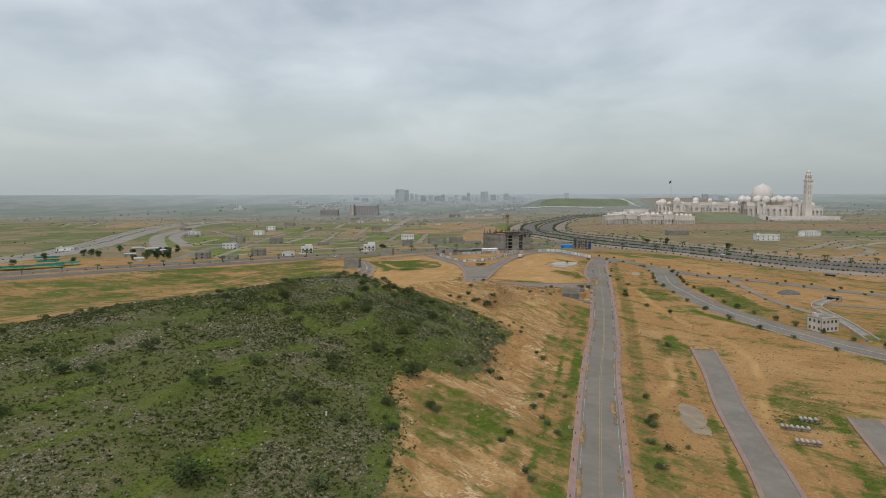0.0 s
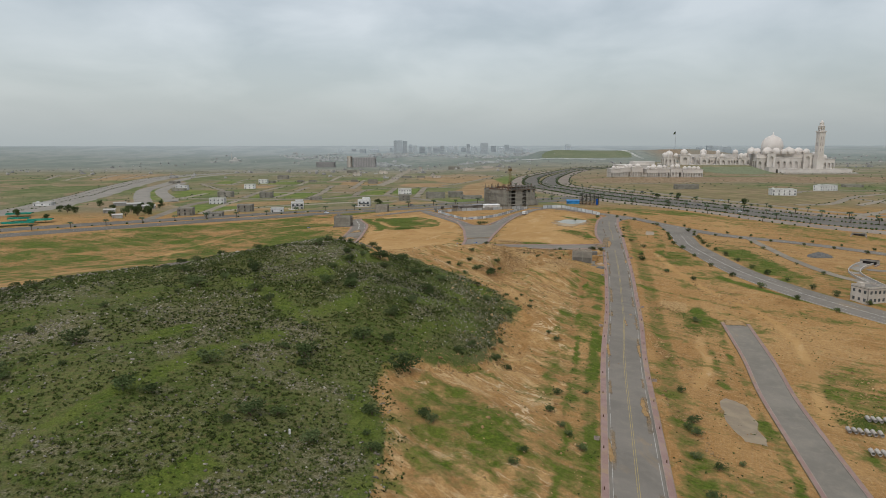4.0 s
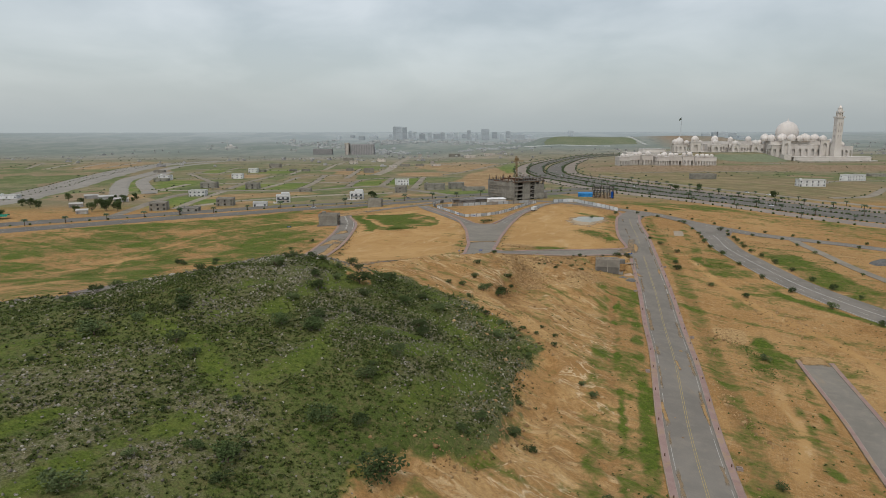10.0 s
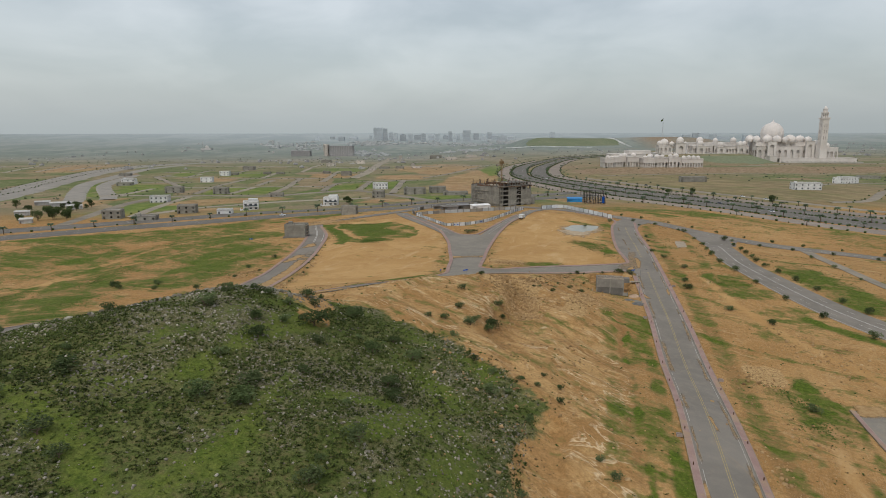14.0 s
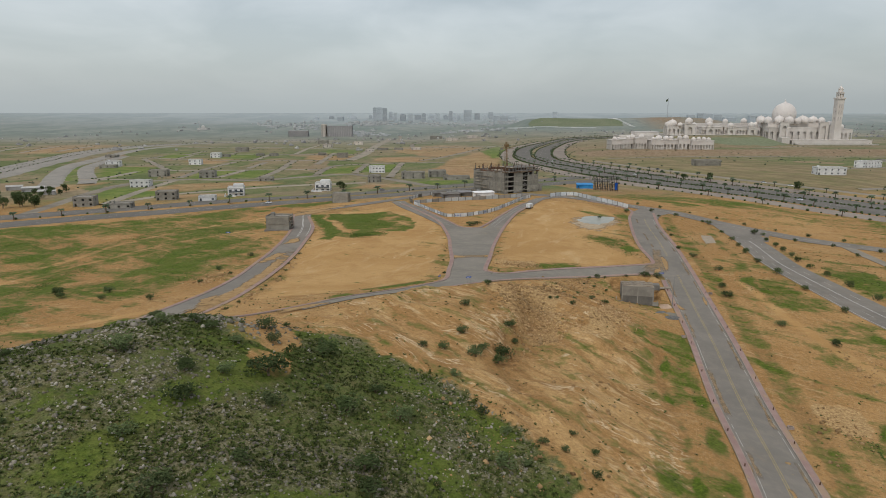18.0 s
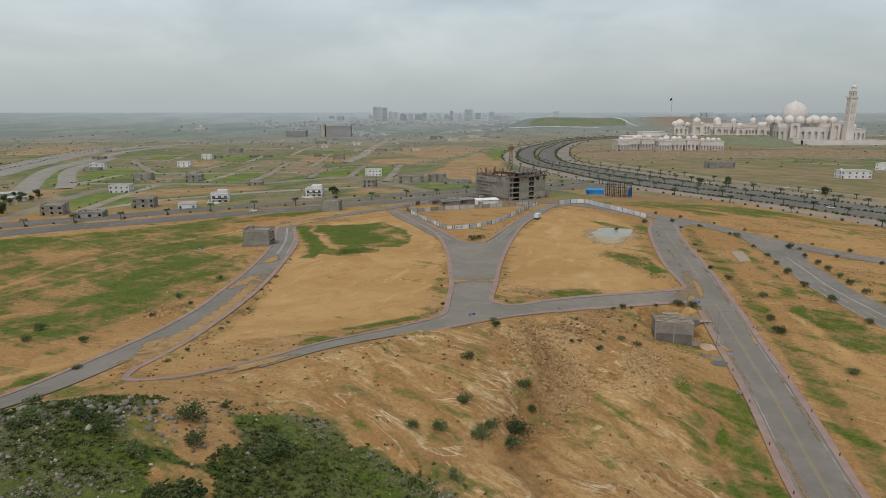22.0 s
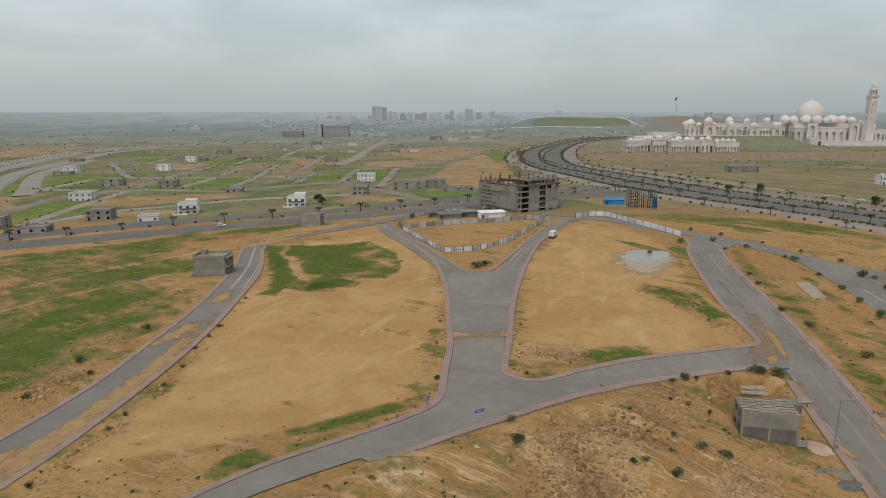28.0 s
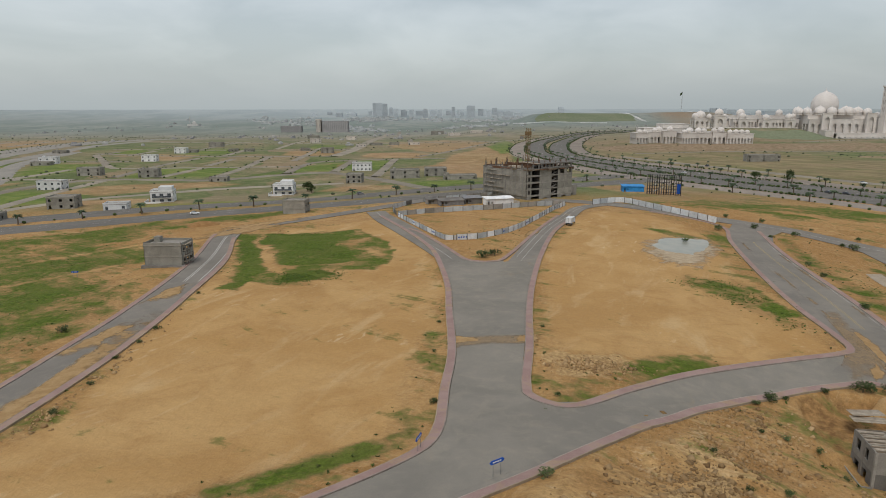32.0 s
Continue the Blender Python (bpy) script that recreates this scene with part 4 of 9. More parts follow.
def ground_material():
    n = Nodes("dry_earth_with_herbs_scrub_and_haze")
    a, b, d, e = n.attr("cover"), n.attr("relief"), n.attr("distance_cover"), n.attr("digging")
    al = n.t.nodes.new("ShaderNodeAttribute")
    al.attribute_name = "digging"
    stony = al.outputs["Alpha"]
    herbs, hill, pale = a["Red"], a["Green"], a["Blue"]
    band, trench, cliff = b["Red"], b["Green"], b["Blue"]
    n1, n2, n3, n4 = n.noise(0.012, 5, 0.6, 0.5), n.noise(0.07, 6, 0.6, 0.6), n.noise(0.5, 5, 0.62), n.noise(2.6, 4, 0.6)
    nm = n.noise(0.19, 6, 0.64, 0.8)
    # dry earth, ochre to pale
    earth = n.mix(n.span(n1, 0.35, 0.68), (0.315, 0.176, 0.064), (0.395, 0.240, 0.098))
    earth = n.mix(n.span(n2, 0.46, 0.68, 0, 0.75), earth, (0.262, 0.142, 0.050))
    earth = n.mix(n.span(nm, 0.52, 0.68, 0, 0.7), earth, (0.425, 0.275, 0.125))
    earth = n.mix(n.span(n3, 0.56, 0.76, 0, 0.4), earth, (0.465, 0.325, 0.165))
    streak = n.noise(0.30, 5, 0.62, 0.9, n.stretch(0.25, 1.3, 1, -36))
    earth = n.mix(n.math("MULTIPLY", n.span(streak, 0.52, 0.66), n.span(n2, 0.42, 0.64, 0.0, 0.55)), earth, (0.49, 0.350, 0.182))
    ruts = n.noise(0.15, 5, 0.66, 1.4, n.stretch(0.4, 2.2, 1, -42))
    earth = n.mix(n.span(ruts, 0.56, 0.70, 0, 0.55), earth, (0.215, 0.112, 0.042))
    blot = n.noise(0.26, 6, 0.68, 0.5)
    earth = n.mix(n.span(blot, 0.57, 0.70, 0, 0.5), earth, (0.190, 0.105, 0.043))
    wheel_ = n.noise(0.55, 3, 0.6, 2.2, n.stretch(0.12, 1.9, 1, 66))
    earth = n.mix(n.span(n.math("ABSOLUTE", n.math("SUBTRACT", wheel_, 0.5)), 0.02, 0.0, 0, 0.35), earth, (0.50, 0.37, 0.21))
    # the levelled plots: paler and smoother, scraped in long sweeps
    level = n.mix(n.span(n.noise(0.035, 5, 0.6, 0.9), 0.38, 0.64), (0.395, 0.233, 0.088), (0.468, 0.296, 0.124))
    level = n.mix(n.span(n.noise(0.09, 6, 0.66, 1.2), 0.48, 0.68, 0, 0.6), level, (0.360, 0.205, 0.078))
    level = n.mix(n.span(n.noise(0.8, 5, 0.66), 0.60, 0.76, 0, 0.22), level, (0.28, 0.165, 0.068))
    sweep = n.noise(0.10, 5, 0.60, 0.6, n.stretch(0.5, 1.5, 1, 68))
    level = n.mix(n.span(sweep, 0.54, 0.70, 0, 0.6), level, (0.53, 0.375, 0.195))
    level = n.mix(n.math("MULTIPLY", n.span(n.noise(0.30, 4, 0.62, 0.4, n.stretch(0.6, 1.5, 1, 60)), 0.58, 0.70, 0, 0.6), n.span(n.noise(0.030, 4, 0.6), 0.50, 0.62)), level, (0.60, 0.47, 0.29))
    earth = n.mix(n.math("MULTIPLY", pale, n.span(n2, 0.3, 0.55, 0.6, 1.0)), earth, level)
    earth = n.mix(n.math("MULTIPLY", trench, n.span(n3, 0.3, 0.7, 0.2, 0.8)), earth, (0.18, 0.100, 0.040))
    earth = n.mix(n.math("MULTIPLY", n.span(n4, 0.46, 0.74, 0.0, 0.40), n.span(pale, 0.2, 0.6, 1.0, 0.25)), earth, (0.200, 0.115, 0.047))
    # dug ground: gravel and fresh earth washed down the slope
    flow = n.noise(0.10, 6, 0.66, 1.1, n.stretch(0.5, 1.4, 1, -53))
    dug = n.mix(n.span(flow, 0.40, 0.62), (0.285, 0.160, 0.061), (0.430, 0.275, 0.119))
    dug = n.mix(n.span(n.noise(0.035, 5, 0.62, 0.8), 0.46, 0.64, 0, 0.75), dug, (0.300, 0.172, 0.068))
    dug = n.mix(n.span(n.noise(0.45, 6, 0.68, 0.6), 0.54, 0.70, 0, 0.55), dug, (0.200, 0.112, 0.045))
    dug = n.mix(n.math("MULTIPLY", n.span(streak, 0.50, 0.66), n.span(n.noise(0.05, 4, 0.6), 0.46, 0.60, 0, 0.75)), dug, (0.53, 0.385, 0.205))
    smear = n.noise(0.055, 4, 0.55, 2.0, n.stretch(0.8, 1.7, 1, -35))
    smear = n.span(n.math("ABSOLUTE", n.math("SUBTRACT", smear, 0.5)), 0.028, 0.0, 0, 0.9)
    dug = n.mix(n.math("MULTIPLY", smear, n.span(n.noise(0.06, 5, 0.6), 0.46, 0.60)), dug, (0.58, 0.455, 0.285))
    earth = n.mix(n.math("MULTIPLY", e["Green"], 0.9), earth, dug)
    gravel = n.mix(n.span(n.noise(1.5, 5, 0.7), 0.40, 0.62), (0.325, 0.210, 0.094), (0.475, 0.330, 0.160))
    gravel = n.mix(n.span(n.noise(3.4, 4, 0.7), 0.54, 0.66, 0, 0.6), gravel, (0.185, 0.112, 0.050))
    rmask = n.span(n.math("ADD", e["Red"], n.math("MULTIPLY", n.math("SUBTRACT", n.noise(0.25, 6, 0.66), 0.5), 1.6)), 0.35, 0.75, 0, 0.8)
    earth = n.mix(rmask, earth, gravel)
    # darker brown on the scarp face, along the gully and in the pit
    earth = n.mix(n.math("MULTIPLY", e["Blue"], n.span(n.noise(0.4, 6, 0.66), 0.38, 0.60, 0.25, 0.9)), earth, n.mix(n.span(n3, 0.4, 0.62), (0.145, 0.078, 0.030), (0.270, 0.152, 0.061)))
    # herbs: sparse flecks anywhere, dense in the patches, thin at their rims
    hm = n.math("ADD", n.math("MULTIPLY", herbs, 0.78), n.math("MULTIPLY", n.math("SUBTRACT", n2, 0.5), 0.9))
    hm = n.math("ADD", hm, n.math("MULTIPLY", n.math("SUBTRACT", nm, 0.5), 1.3))
    hm = n.math("ADD", hm, n.math("MULTIPLY", n.math("SUBTRACT", n3, 0.5), 1.1))
    hm = n.math("ADD", hm, n.math("MULTIPLY", n.math("SUBTRACT", n4, 0.5), 0.5))
    swath = n.noise(0.05, 5, 0.62, 1.2, n.stretch(0.55, 1.7, 1, -38))
    hm = n.math("ADD", hm, n.math("MULTIPLY", n.math("SUBTRACT", swath, 0.53), n.span(herbs, 0.4, 1.4, 3.0, 0.5)))
    hm = n.math("SUBTRACT", hm, n.math("MULTIPLY", n.math("MAXIMUM", pale, e["Red"]), 0.32))
    dryg = n.mix(n.span(nm, 0.4, 0.6), (0.178, 0.142, 0.052), (0.148, 0.136, 0.040))
    earth = n.mix(n.span(herbs, 0.25, 0.8, 0, 0.45), earth, (0.235, 0.140, 0.058))
    earth = n.mix(n.span(hm, 0.06, 0.40, 0, 0.7), earth, dryg)
    hm = n.span(hm, 0.26, 0.84, 0, 0.92)
    leaf = n.mix(n.span(n.noise(1.1, 5, 0.66), 0.38, 0.66), (0.048, 0.084, 0.008), (0.090, 0.134, 0.014))
    leaf = n.mix(n.span(n.noise(0.11, 6, 0.66, 0.5), 0.42, 0.60, 0, 0.75), leaf, (0.098, 0.120, 0.022))
    leaf = n.mix(n.span(n.noise(0.33, 6, 0.7, 0.4), 0.55, 0.70, 0, 0.6), leaf, (0.048, 0.074, 0.012))
    c = n.mix(hm, earth, leaf)
    grain = n.math("MULTIPLY", n.span(n.noise(1.3, 6, 0.74), 0.30, 0.70, 0.80, 1.20), n.span(n.noise(5.0, 4, 0.7), 0.30, 0.70, 0.86, 1.14))
    grain = n.mix(n.math("MULTIPLY", pale, 0.75), n.node("ShaderNodeCombineColor", Red=grain, Green=grain, Blue=grain), (1.0, 1.0, 1.0))
    c = n.mix(1.0, c, grain, "MULTIPLY")
    # scrub on the stony hill: dark green between, grey rubble where the rock breaks through
    s1, s2, s3 = n.noise(0.075, 6, 0.62, 0.6), n.noise(0.7, 5, 0.66), n.noise(1.7, 5, 0.66)
    scrub = n.mix(n.span(s1, 0.38, 0.62), (0.066, 0.092, 0.020), (0.106, 0.120, 0.038))
    scrub = n.mix(n.span(s2, 0.46, 0.66, 0, 0.75), scrub, (0.138, 0.116, 0.052))
    rubble = n.mix(n.span(s3, 0.40, 0.62), (0.112, 0.094, 0.050), (0.262, 0.228, 0.158))
    rubble = n.mix(n.span(s2, 0.46, 0.62, 0, 0.85), rubble, (0.054, 0.068, 0.018))
    stm = n.span(n.math("ADD", stony, n.math("MULTIPLY", n.math("SUBTRACT", n.noise(0.42, 6, 0.72), 0.5), 2.4)), 0.15, 0.90, 0, 0.8)
    scrub = n.mix(stm, scrub, rubble)
    pos = n.node("ShaderNodeSeparateXYZ", "Y", Vector=n.co)
    speck = n.math("ADD", n.math("MULTIPLY", n.math("SUBTRACT", nm, 0.5), 1.2), n.math("MULTIPLY", n.math("SUBTRACT", n.noise(0.55, 6, 0.74), 0.5), 1.7))
    lush = n.span(n.math("ADD", n.math("MULTIPLY", band, 0.95), n.math("MULTIPLY", speck, 1.15)), 0.22, 0.80, 0, 0.85)
    bright = n.mix(n.span(n.noise(0.9, 5, 0.66), 0.36, 0.64), (0.058, 0.090, 0.012), (0.110, 0.140, 0.024))
    bright = n.mix(n.span(n.noise(0.10, 5, 0.62), 0.44, 0.62, 0, 0.5), bright, (0.126, 0.142, 0.036))
    scrub = n.mix(lush, scrub, bright)
    scrub = n.mix(n.math("MULTIPLY", n.span(s3, 0.52, 0.68, 0, 0.8), n.span(band, 0.3, 0.9, 1.0, 0.45)), scrub, (0.022, 0.031, 0.008))
    fine = n.span(n.noise(3.4, 5, 0.7), 0.30, 0.70, 0.66, 1.36)
    scrub = n.mix(1.0, scrub, n.node("ShaderNodeCombineColor", Red=fine, Green=fine, Blue=fine), "MULTIPLY")
    hillm = n.span(n.math("ADD", hill, n.math("MULTIPLY", n.math("SUBTRACT", nm, 0.5), 1.7)), 0.26, 0.66)
    c = n.mix(hillm, c, scrub)
    # the plots of the far town: bare earth, herbs and dry grass in turn
    plots = n.voronoi(1.0, "Color", n.stretch(0.020, 0.012, 1, 6))
    pv = n.node("ShaderNodeSeparateColor", "Red", Color=plots)
    pg = n.node("ShaderNodeSeparateColor", "Green", Color=plots)
    f1, f2, f3 = n.noise(0.010, 6, 0.65, 0.5), n.noise(0.045, 7, 0.72, 0.6), n.noise(0.22, 6, 0.74, 0.3)
    far = n.mix(n.span(pv, 0.2, 0.8), (0.252, 0.186, 0.112), (0.200, 0.170, 0.100))
    far = n.mix(n.span(f2, 0.50, 0.64, 0, 0.8), far, (0.330, 0.252, 0.158))
    green = n.math("ADD", n.math("ADD", n.math("MULTIPLY", pg, 0.42), n.math("MULTIPLY", f1, 0.55)), n.math("MULTIPLY", f3, 0.75))
    far = n.mix(n.span(green, 0.66, 0.92, 0, 0.95), far, n.mix(n.span(f2, 0.38, 0.62), (0.090, 0.122, 0.040), (0.165, 0.178, 0.076)))
    far = n.mix(n.math("MULTIPLY", d["Red"], n.span(f3, 0.3, 0.6, 0.45, 0.9)), far, n.mix(n.span(f2, 0.40, 0.62), (0.320, 0.190, 0.092), (0.400, 0.262, 0.142)))
    far = n.mix(n.math("MULTIPLY", d["Green"], n.span(f3, 0.30, 0.54, 0.5, 1.0)), far, n.mix(n.span(f2, 0.38, 0.62), (0.094, 0.146, 0.026), (0.166, 0.202, 0.050)))
    strips = n.noise(0.030, 6, 0.66, 0.8, n.stretch(1.6, 0.6, 1, 24))
    vale = n.mix(n.span(strips, 0.38, 0.62), (0.190, 0.142, 0.080), (0.290, 0.222, 0.124))
    vale = n.mix(n.span(n.noise(0.028, 6, 0.68, 0.6, n.stretch(1.6, 0.55, 1, 24)), 0.46, 0.62, 0, 0.85), vale, (0.150, 0.148, 0.060))
    far = n.mix(n.math("MULTIPLY", d["Blue"], 0.85), far, vale)
    far = n.mix(n.span(n.noise(0.5, 5, 0.70), 0.52, 0.70, 0, 0.5), far, (0.094, 0.096, 0.052))
    c = n.mix(n.span(n.math("ADD", pos, n.math("MULTIPLY", f2, 60.0)), 610, 700), c, far)
    # further out: grey-green scrub, dusty tan terraces, dark tree belts, with painted haze
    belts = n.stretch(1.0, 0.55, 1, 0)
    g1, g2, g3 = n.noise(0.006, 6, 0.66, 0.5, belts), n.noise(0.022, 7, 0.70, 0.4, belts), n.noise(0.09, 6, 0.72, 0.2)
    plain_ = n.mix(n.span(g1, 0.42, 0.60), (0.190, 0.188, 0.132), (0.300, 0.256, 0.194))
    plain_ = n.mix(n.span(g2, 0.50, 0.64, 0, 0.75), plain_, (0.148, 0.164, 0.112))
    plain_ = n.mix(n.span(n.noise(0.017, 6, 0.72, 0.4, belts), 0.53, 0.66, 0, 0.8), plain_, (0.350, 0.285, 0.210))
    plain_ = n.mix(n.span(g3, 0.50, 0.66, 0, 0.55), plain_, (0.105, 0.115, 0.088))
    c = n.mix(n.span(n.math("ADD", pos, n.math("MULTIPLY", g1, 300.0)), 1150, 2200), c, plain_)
    # distance haze put into the ground colour, stronger with y
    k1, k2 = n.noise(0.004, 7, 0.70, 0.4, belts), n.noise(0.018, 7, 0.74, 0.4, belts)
    hazed_plain = n.mix(n.span(k1, 0.38, 0.62), (0.175, 0.205, 0.178), (0.248, 0.262, 0.228))
    hazed_plain = n.mix(n.span(k2, 0.46, 0.62, 0, 0.8), hazed_plain, (0.155, 0.188, 0.168))
    c = n.mix(n.span(n.math("ADD", pos, n.math("MULTIPLY", k1, 700.0)), 1900, 3100), c, hazed_plain)
    # horizon haze painted in as a pale sky-like grey
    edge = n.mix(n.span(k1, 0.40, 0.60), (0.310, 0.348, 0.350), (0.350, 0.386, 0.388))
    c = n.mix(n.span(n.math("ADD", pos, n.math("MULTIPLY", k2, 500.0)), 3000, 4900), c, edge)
    bank = n.noise(0.16, 6, 0.72, 0.4, n.stretch(1.6, 0.6, 1, 0))
    c = n.mix(n.math("MULTIPLY", cliff, n.span(n2, 0.3, 0.6, 0.6, 1.0)), c, n.mix(n.span(bank, 0.40, 0.60), (0.205, 0.142, 0.086), (0.300, 0.220, 0.145)))
    h = n.math("ADD", n.math("MULTIPLY", n3, 1.0), n.math("MULTIPLY", n4, 0.35))
    return n.done(c, 0.95, 0, h, 0.7, 0.5, 0.1)


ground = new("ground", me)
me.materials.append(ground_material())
tagged(ground, "dry ochre earth with green herb patches and a scrubby hill", "ground", "", "structure")


# ---- roads, pavements, lines ----
def strip(bm, line, offs, lift, close=False):
    """A band along a line: for each step one row of points at the offsets (to the right), at base height + lift."""
    rows = [side(line, o[0]) for o in offs]
    xs = np.array([[q.x for q in r] for r in rows])
    ys = np.array([[q.y for q in r] for r in rows])
    zs = base_z(xs, ys)
    verts = []
    for j, o in enumerate(offs):
        verts.append([bm.verts.new((xs[j, i], ys[j, i], zs[j, i] + lift + o[1])) for i in range(len(line))])
    for a, b in zip(verts, verts[1:]):
        for i in range(len(line) - 1):
            bm.faces.new((a[i], b[i], b[i + 1], a[i + 1]))


def road(name, line, half, lift, material, label):
    bm = bm_new()
    if lift >= 0.069:
        strip(bm, line, [(-half - 2.2, -0.75), (-half + 0.5, 0), (0, 0.0), (half - 0.5, 0), (half + 2.2, -0.75)], lift)
    else:
        strip(bm, line, [(-half, -0.12), (-half, 0), (-half * 0.5, 0.0), (0, 0.0), (half * 0.5, 0.0), (half, 0), (half, -0.12)], lift)
    bmesh.ops.recalc_face_normals(bm, faces=bm.faces)
    return tagged(part(name, bm, material, None, "", False), label, "road", "", "structure")


def pavement(line, width, lift, label="pink brick pavement with a pale concrete kerb", name="pavement"):
    """Kerb on the line, paving to its right (width may be negative)."""
    s = 1 if width > 0 else -1
    t = thing(name, pose(0, 0, 0), label, "pavement", "", "structure")
    bm = bm_new()
    strip(bm, line, [(0, -0.2), (0.02 * s, 0.15), (0.17 * s, 0.15), (0.17 * s, 0.1)], lift)
    part("kerb", bm, M_KERB, t, "pale concrete kerb")
    bm = bm_new()
    w = abs(width)
    strip(bm, line, [(0.17 * s, 0.135), (w * s, 0.15), (w * s, -0.3)], lift)
    part("paving", bm, M_PAVER, t, "pink brick paving")
    bm = bm_new()
    strip(bm, line, [(w * s, -0.3), (w * s, 0.16), ((w + 0.16) * s, 0.16), ((w + 0.16) * s, -0.5)], lift)
    part("edging", bm, M_EDGING, t, "narrow dusty concrete edging")
    return t


LABELS = {
    "main_road": "worn grey asphalt two-lane road with yellow centre lines", "side_road": "short dark asphalt road ending in sand", "stub_road": "short grey asphalt road ending in a sandy field", "tee_road": "plain grey asphalt road between pink pavements",
    "stem_road": "wide grey asphalt street leading to a fork", "left_fork_road": "asphalt branch running round a fenced plot", "right_fork_road": "asphalt branch leading to the construction site",
    "cross_road": "grey asphalt road curving along the white fence", "east_road": "grey asphalt road sweeping past a green verge", "service_lane": "narrow dusty lane beside an underpass",
    "ramp_road": "narrow grey road beside the drain channel", "left_road": "narrow asphalt road partly buried in sand", "west_boulevard_south": "grey carriageway of a boulevard with palms", "west_boulevard_north": "grey carriageway of a boulevard beside houses",
    "east_boulevard_near": "broad pale carriageway of a curving boulevard", "east_boulevard_far": "broad pale carriageway curving below the mosque", "frontage_road": "wide pale frontage road beside the boulevard", "frontage_road_far": "wide pale frontage road below the mosque", "valley_track": "narrow dusty track below the mosque terrace",
    "highway_west": "broad sweeping grey highway", "highway_inner": "inner grey carriageway of a sweeping highway", "loop_road_outer": "wide pale loop road round a green island", "loop_road_inner": "pale inner loop road",
    "west_street": "pale street between empty plots", "long_street": "long pale street running to the skyline",
}
FARSET = {"highway_west", "highway_inner", "loop_road_outer", "loop_road_inner"}
for rname, rline, rhalf, rlift in ROADS:
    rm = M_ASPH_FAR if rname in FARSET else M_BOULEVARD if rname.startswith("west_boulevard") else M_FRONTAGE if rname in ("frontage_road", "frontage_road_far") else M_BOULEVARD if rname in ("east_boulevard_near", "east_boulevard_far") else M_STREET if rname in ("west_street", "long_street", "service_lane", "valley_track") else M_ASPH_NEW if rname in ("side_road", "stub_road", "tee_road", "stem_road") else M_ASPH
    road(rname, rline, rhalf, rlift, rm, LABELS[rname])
# rounded corners of the junctions


def lay(x, y):
    """Height of the finished ground at a place."""
    return float(base_z(np.array([float(x)]), np.array([float(y)]))[0])


def patch(name, outline, lift, material, label, wander=0.0, seed=0, category="road", kind="structure", rings=4, earth=False):
    """A thin sheet on the ground with that outline; wander makes the edge uneven."""
    pts = [Vector(q) for q in outline]
    if wander:
        dense = []
        for a, b in zip(pts, pts[1:] + pts[:1]):
            for k in range(6):
                dense.append(a.lerp(b, k / 6))
        pts = [q + Vector((float(fbm(q.x, q.y, wander * 2.5, 3, seed)), float(fbm(q.x, q.y, wander * 2.5, 3, seed + 5)))) * wander for q in dense]
    else:
        dense = []
        for a, b in zip(pts, pts[1:] + pts[:1]):
            m_ = max(1, int((b - a).length / 1.6))
            dense += [a.lerp(b, k / m_) for k in range(m_)]
        pts = dense
    c = sum(pts, Vector((0, 0))) / len(pts)

    def lay(px, py):
        return float(surf(px, py)[0]) if earth else float(base_z(np.array([px]), np.array([py]))[0])

    bm = bm_new()
    mid = bm.verts.new((c.x, c.y, lay(c.x, c.y) + lift))
    last = None
    for r in range(1, rings + 1):
        ring = []
        for q in pts:
            w = c.lerp(q, r / rings)
            ring.append(bm.verts.new((w.x, w.y, lay(w.x, w.y) + lift * (1 if r < rings - 1 else 0.8 if r < rings else 0.5))))
        n = len(ring)
        for k in range(n):
            j = (k + 1) % n
            if last is None:
                bm.faces.new((mid, ring[k], ring[j]))
            else:
                bm.faces.new((last[k], ring[k], ring[j], last[j]))
        last = ring
    bmesh.ops.recalc_face_normals(bm, faces=bm.faces)
    if sum(f.normal.z for f in bm.faces) < 0:
        bmesh.ops.reverse_faces(bm, faces=bm.faces)
    ob = part(name, bm, material)
    rim = ob.data.color_attributes.new("rim", "FLOAT_COLOR", "POINT")
    vals = np.ones((len(ob.data.vertices), 4))
    vals[1:, :3] = (1 - (np.arange(len(ob.data.vertices) - 1) // len(pts) + 1) / rings)[:, None]
    rim.data.foreach_set("color", vals.ravel())
    return tagged(ob, label, category, "", kind)


def loose(name, a, b, cover=0.55, most=0.95):
    """Thin loose cover that thins out in grains towards its rim."""
    n = Nodes(name)
    c = n.mix(n.span(n.noise(0.5, 5, 0.65, 0.4), 0.35, 0.65), a, b)
    g = n.noise(4.0, 5, 0.7)
    c = n.mix(n.span(g, 0.45, 0.7, 0, 0.4), c, (a[0] * 0.7, a[1] * 0.66, a[2] * 0.6))
    m = n.done(c, 0.95, 0, g, 0.3, 0.05, 0.1)
    edge = n.attr("rim")["Red"]
    f = n.math("ADD", n.math("MULTIPLY", edge, 1.2), n.math("MULTIPLY", n.math("SUBTRACT", n.noise(0.28, 4, 0.6, 0.4), 0.5), 1.5))
    f = n.span(f, 0.0 + 0.3 * (0.55 - cover), 0.60 + 0.3 * (0.55 - cover), 0, most)
    tr, mx = n.t.nodes.new("ShaderNodeBsdfTransparent"), n.t.nodes.new("ShaderNodeMixShader")
    n.put(mx.inputs[0], f)
    n.t.links.new(tr.outputs[0], mx.inputs[1])
    n.t.links.new(n.out.inputs[0].links[0].from_socket, mx.inputs[2])
    n.t.links.new(mx.outputs[0], n.out.inputs[0])
    return m


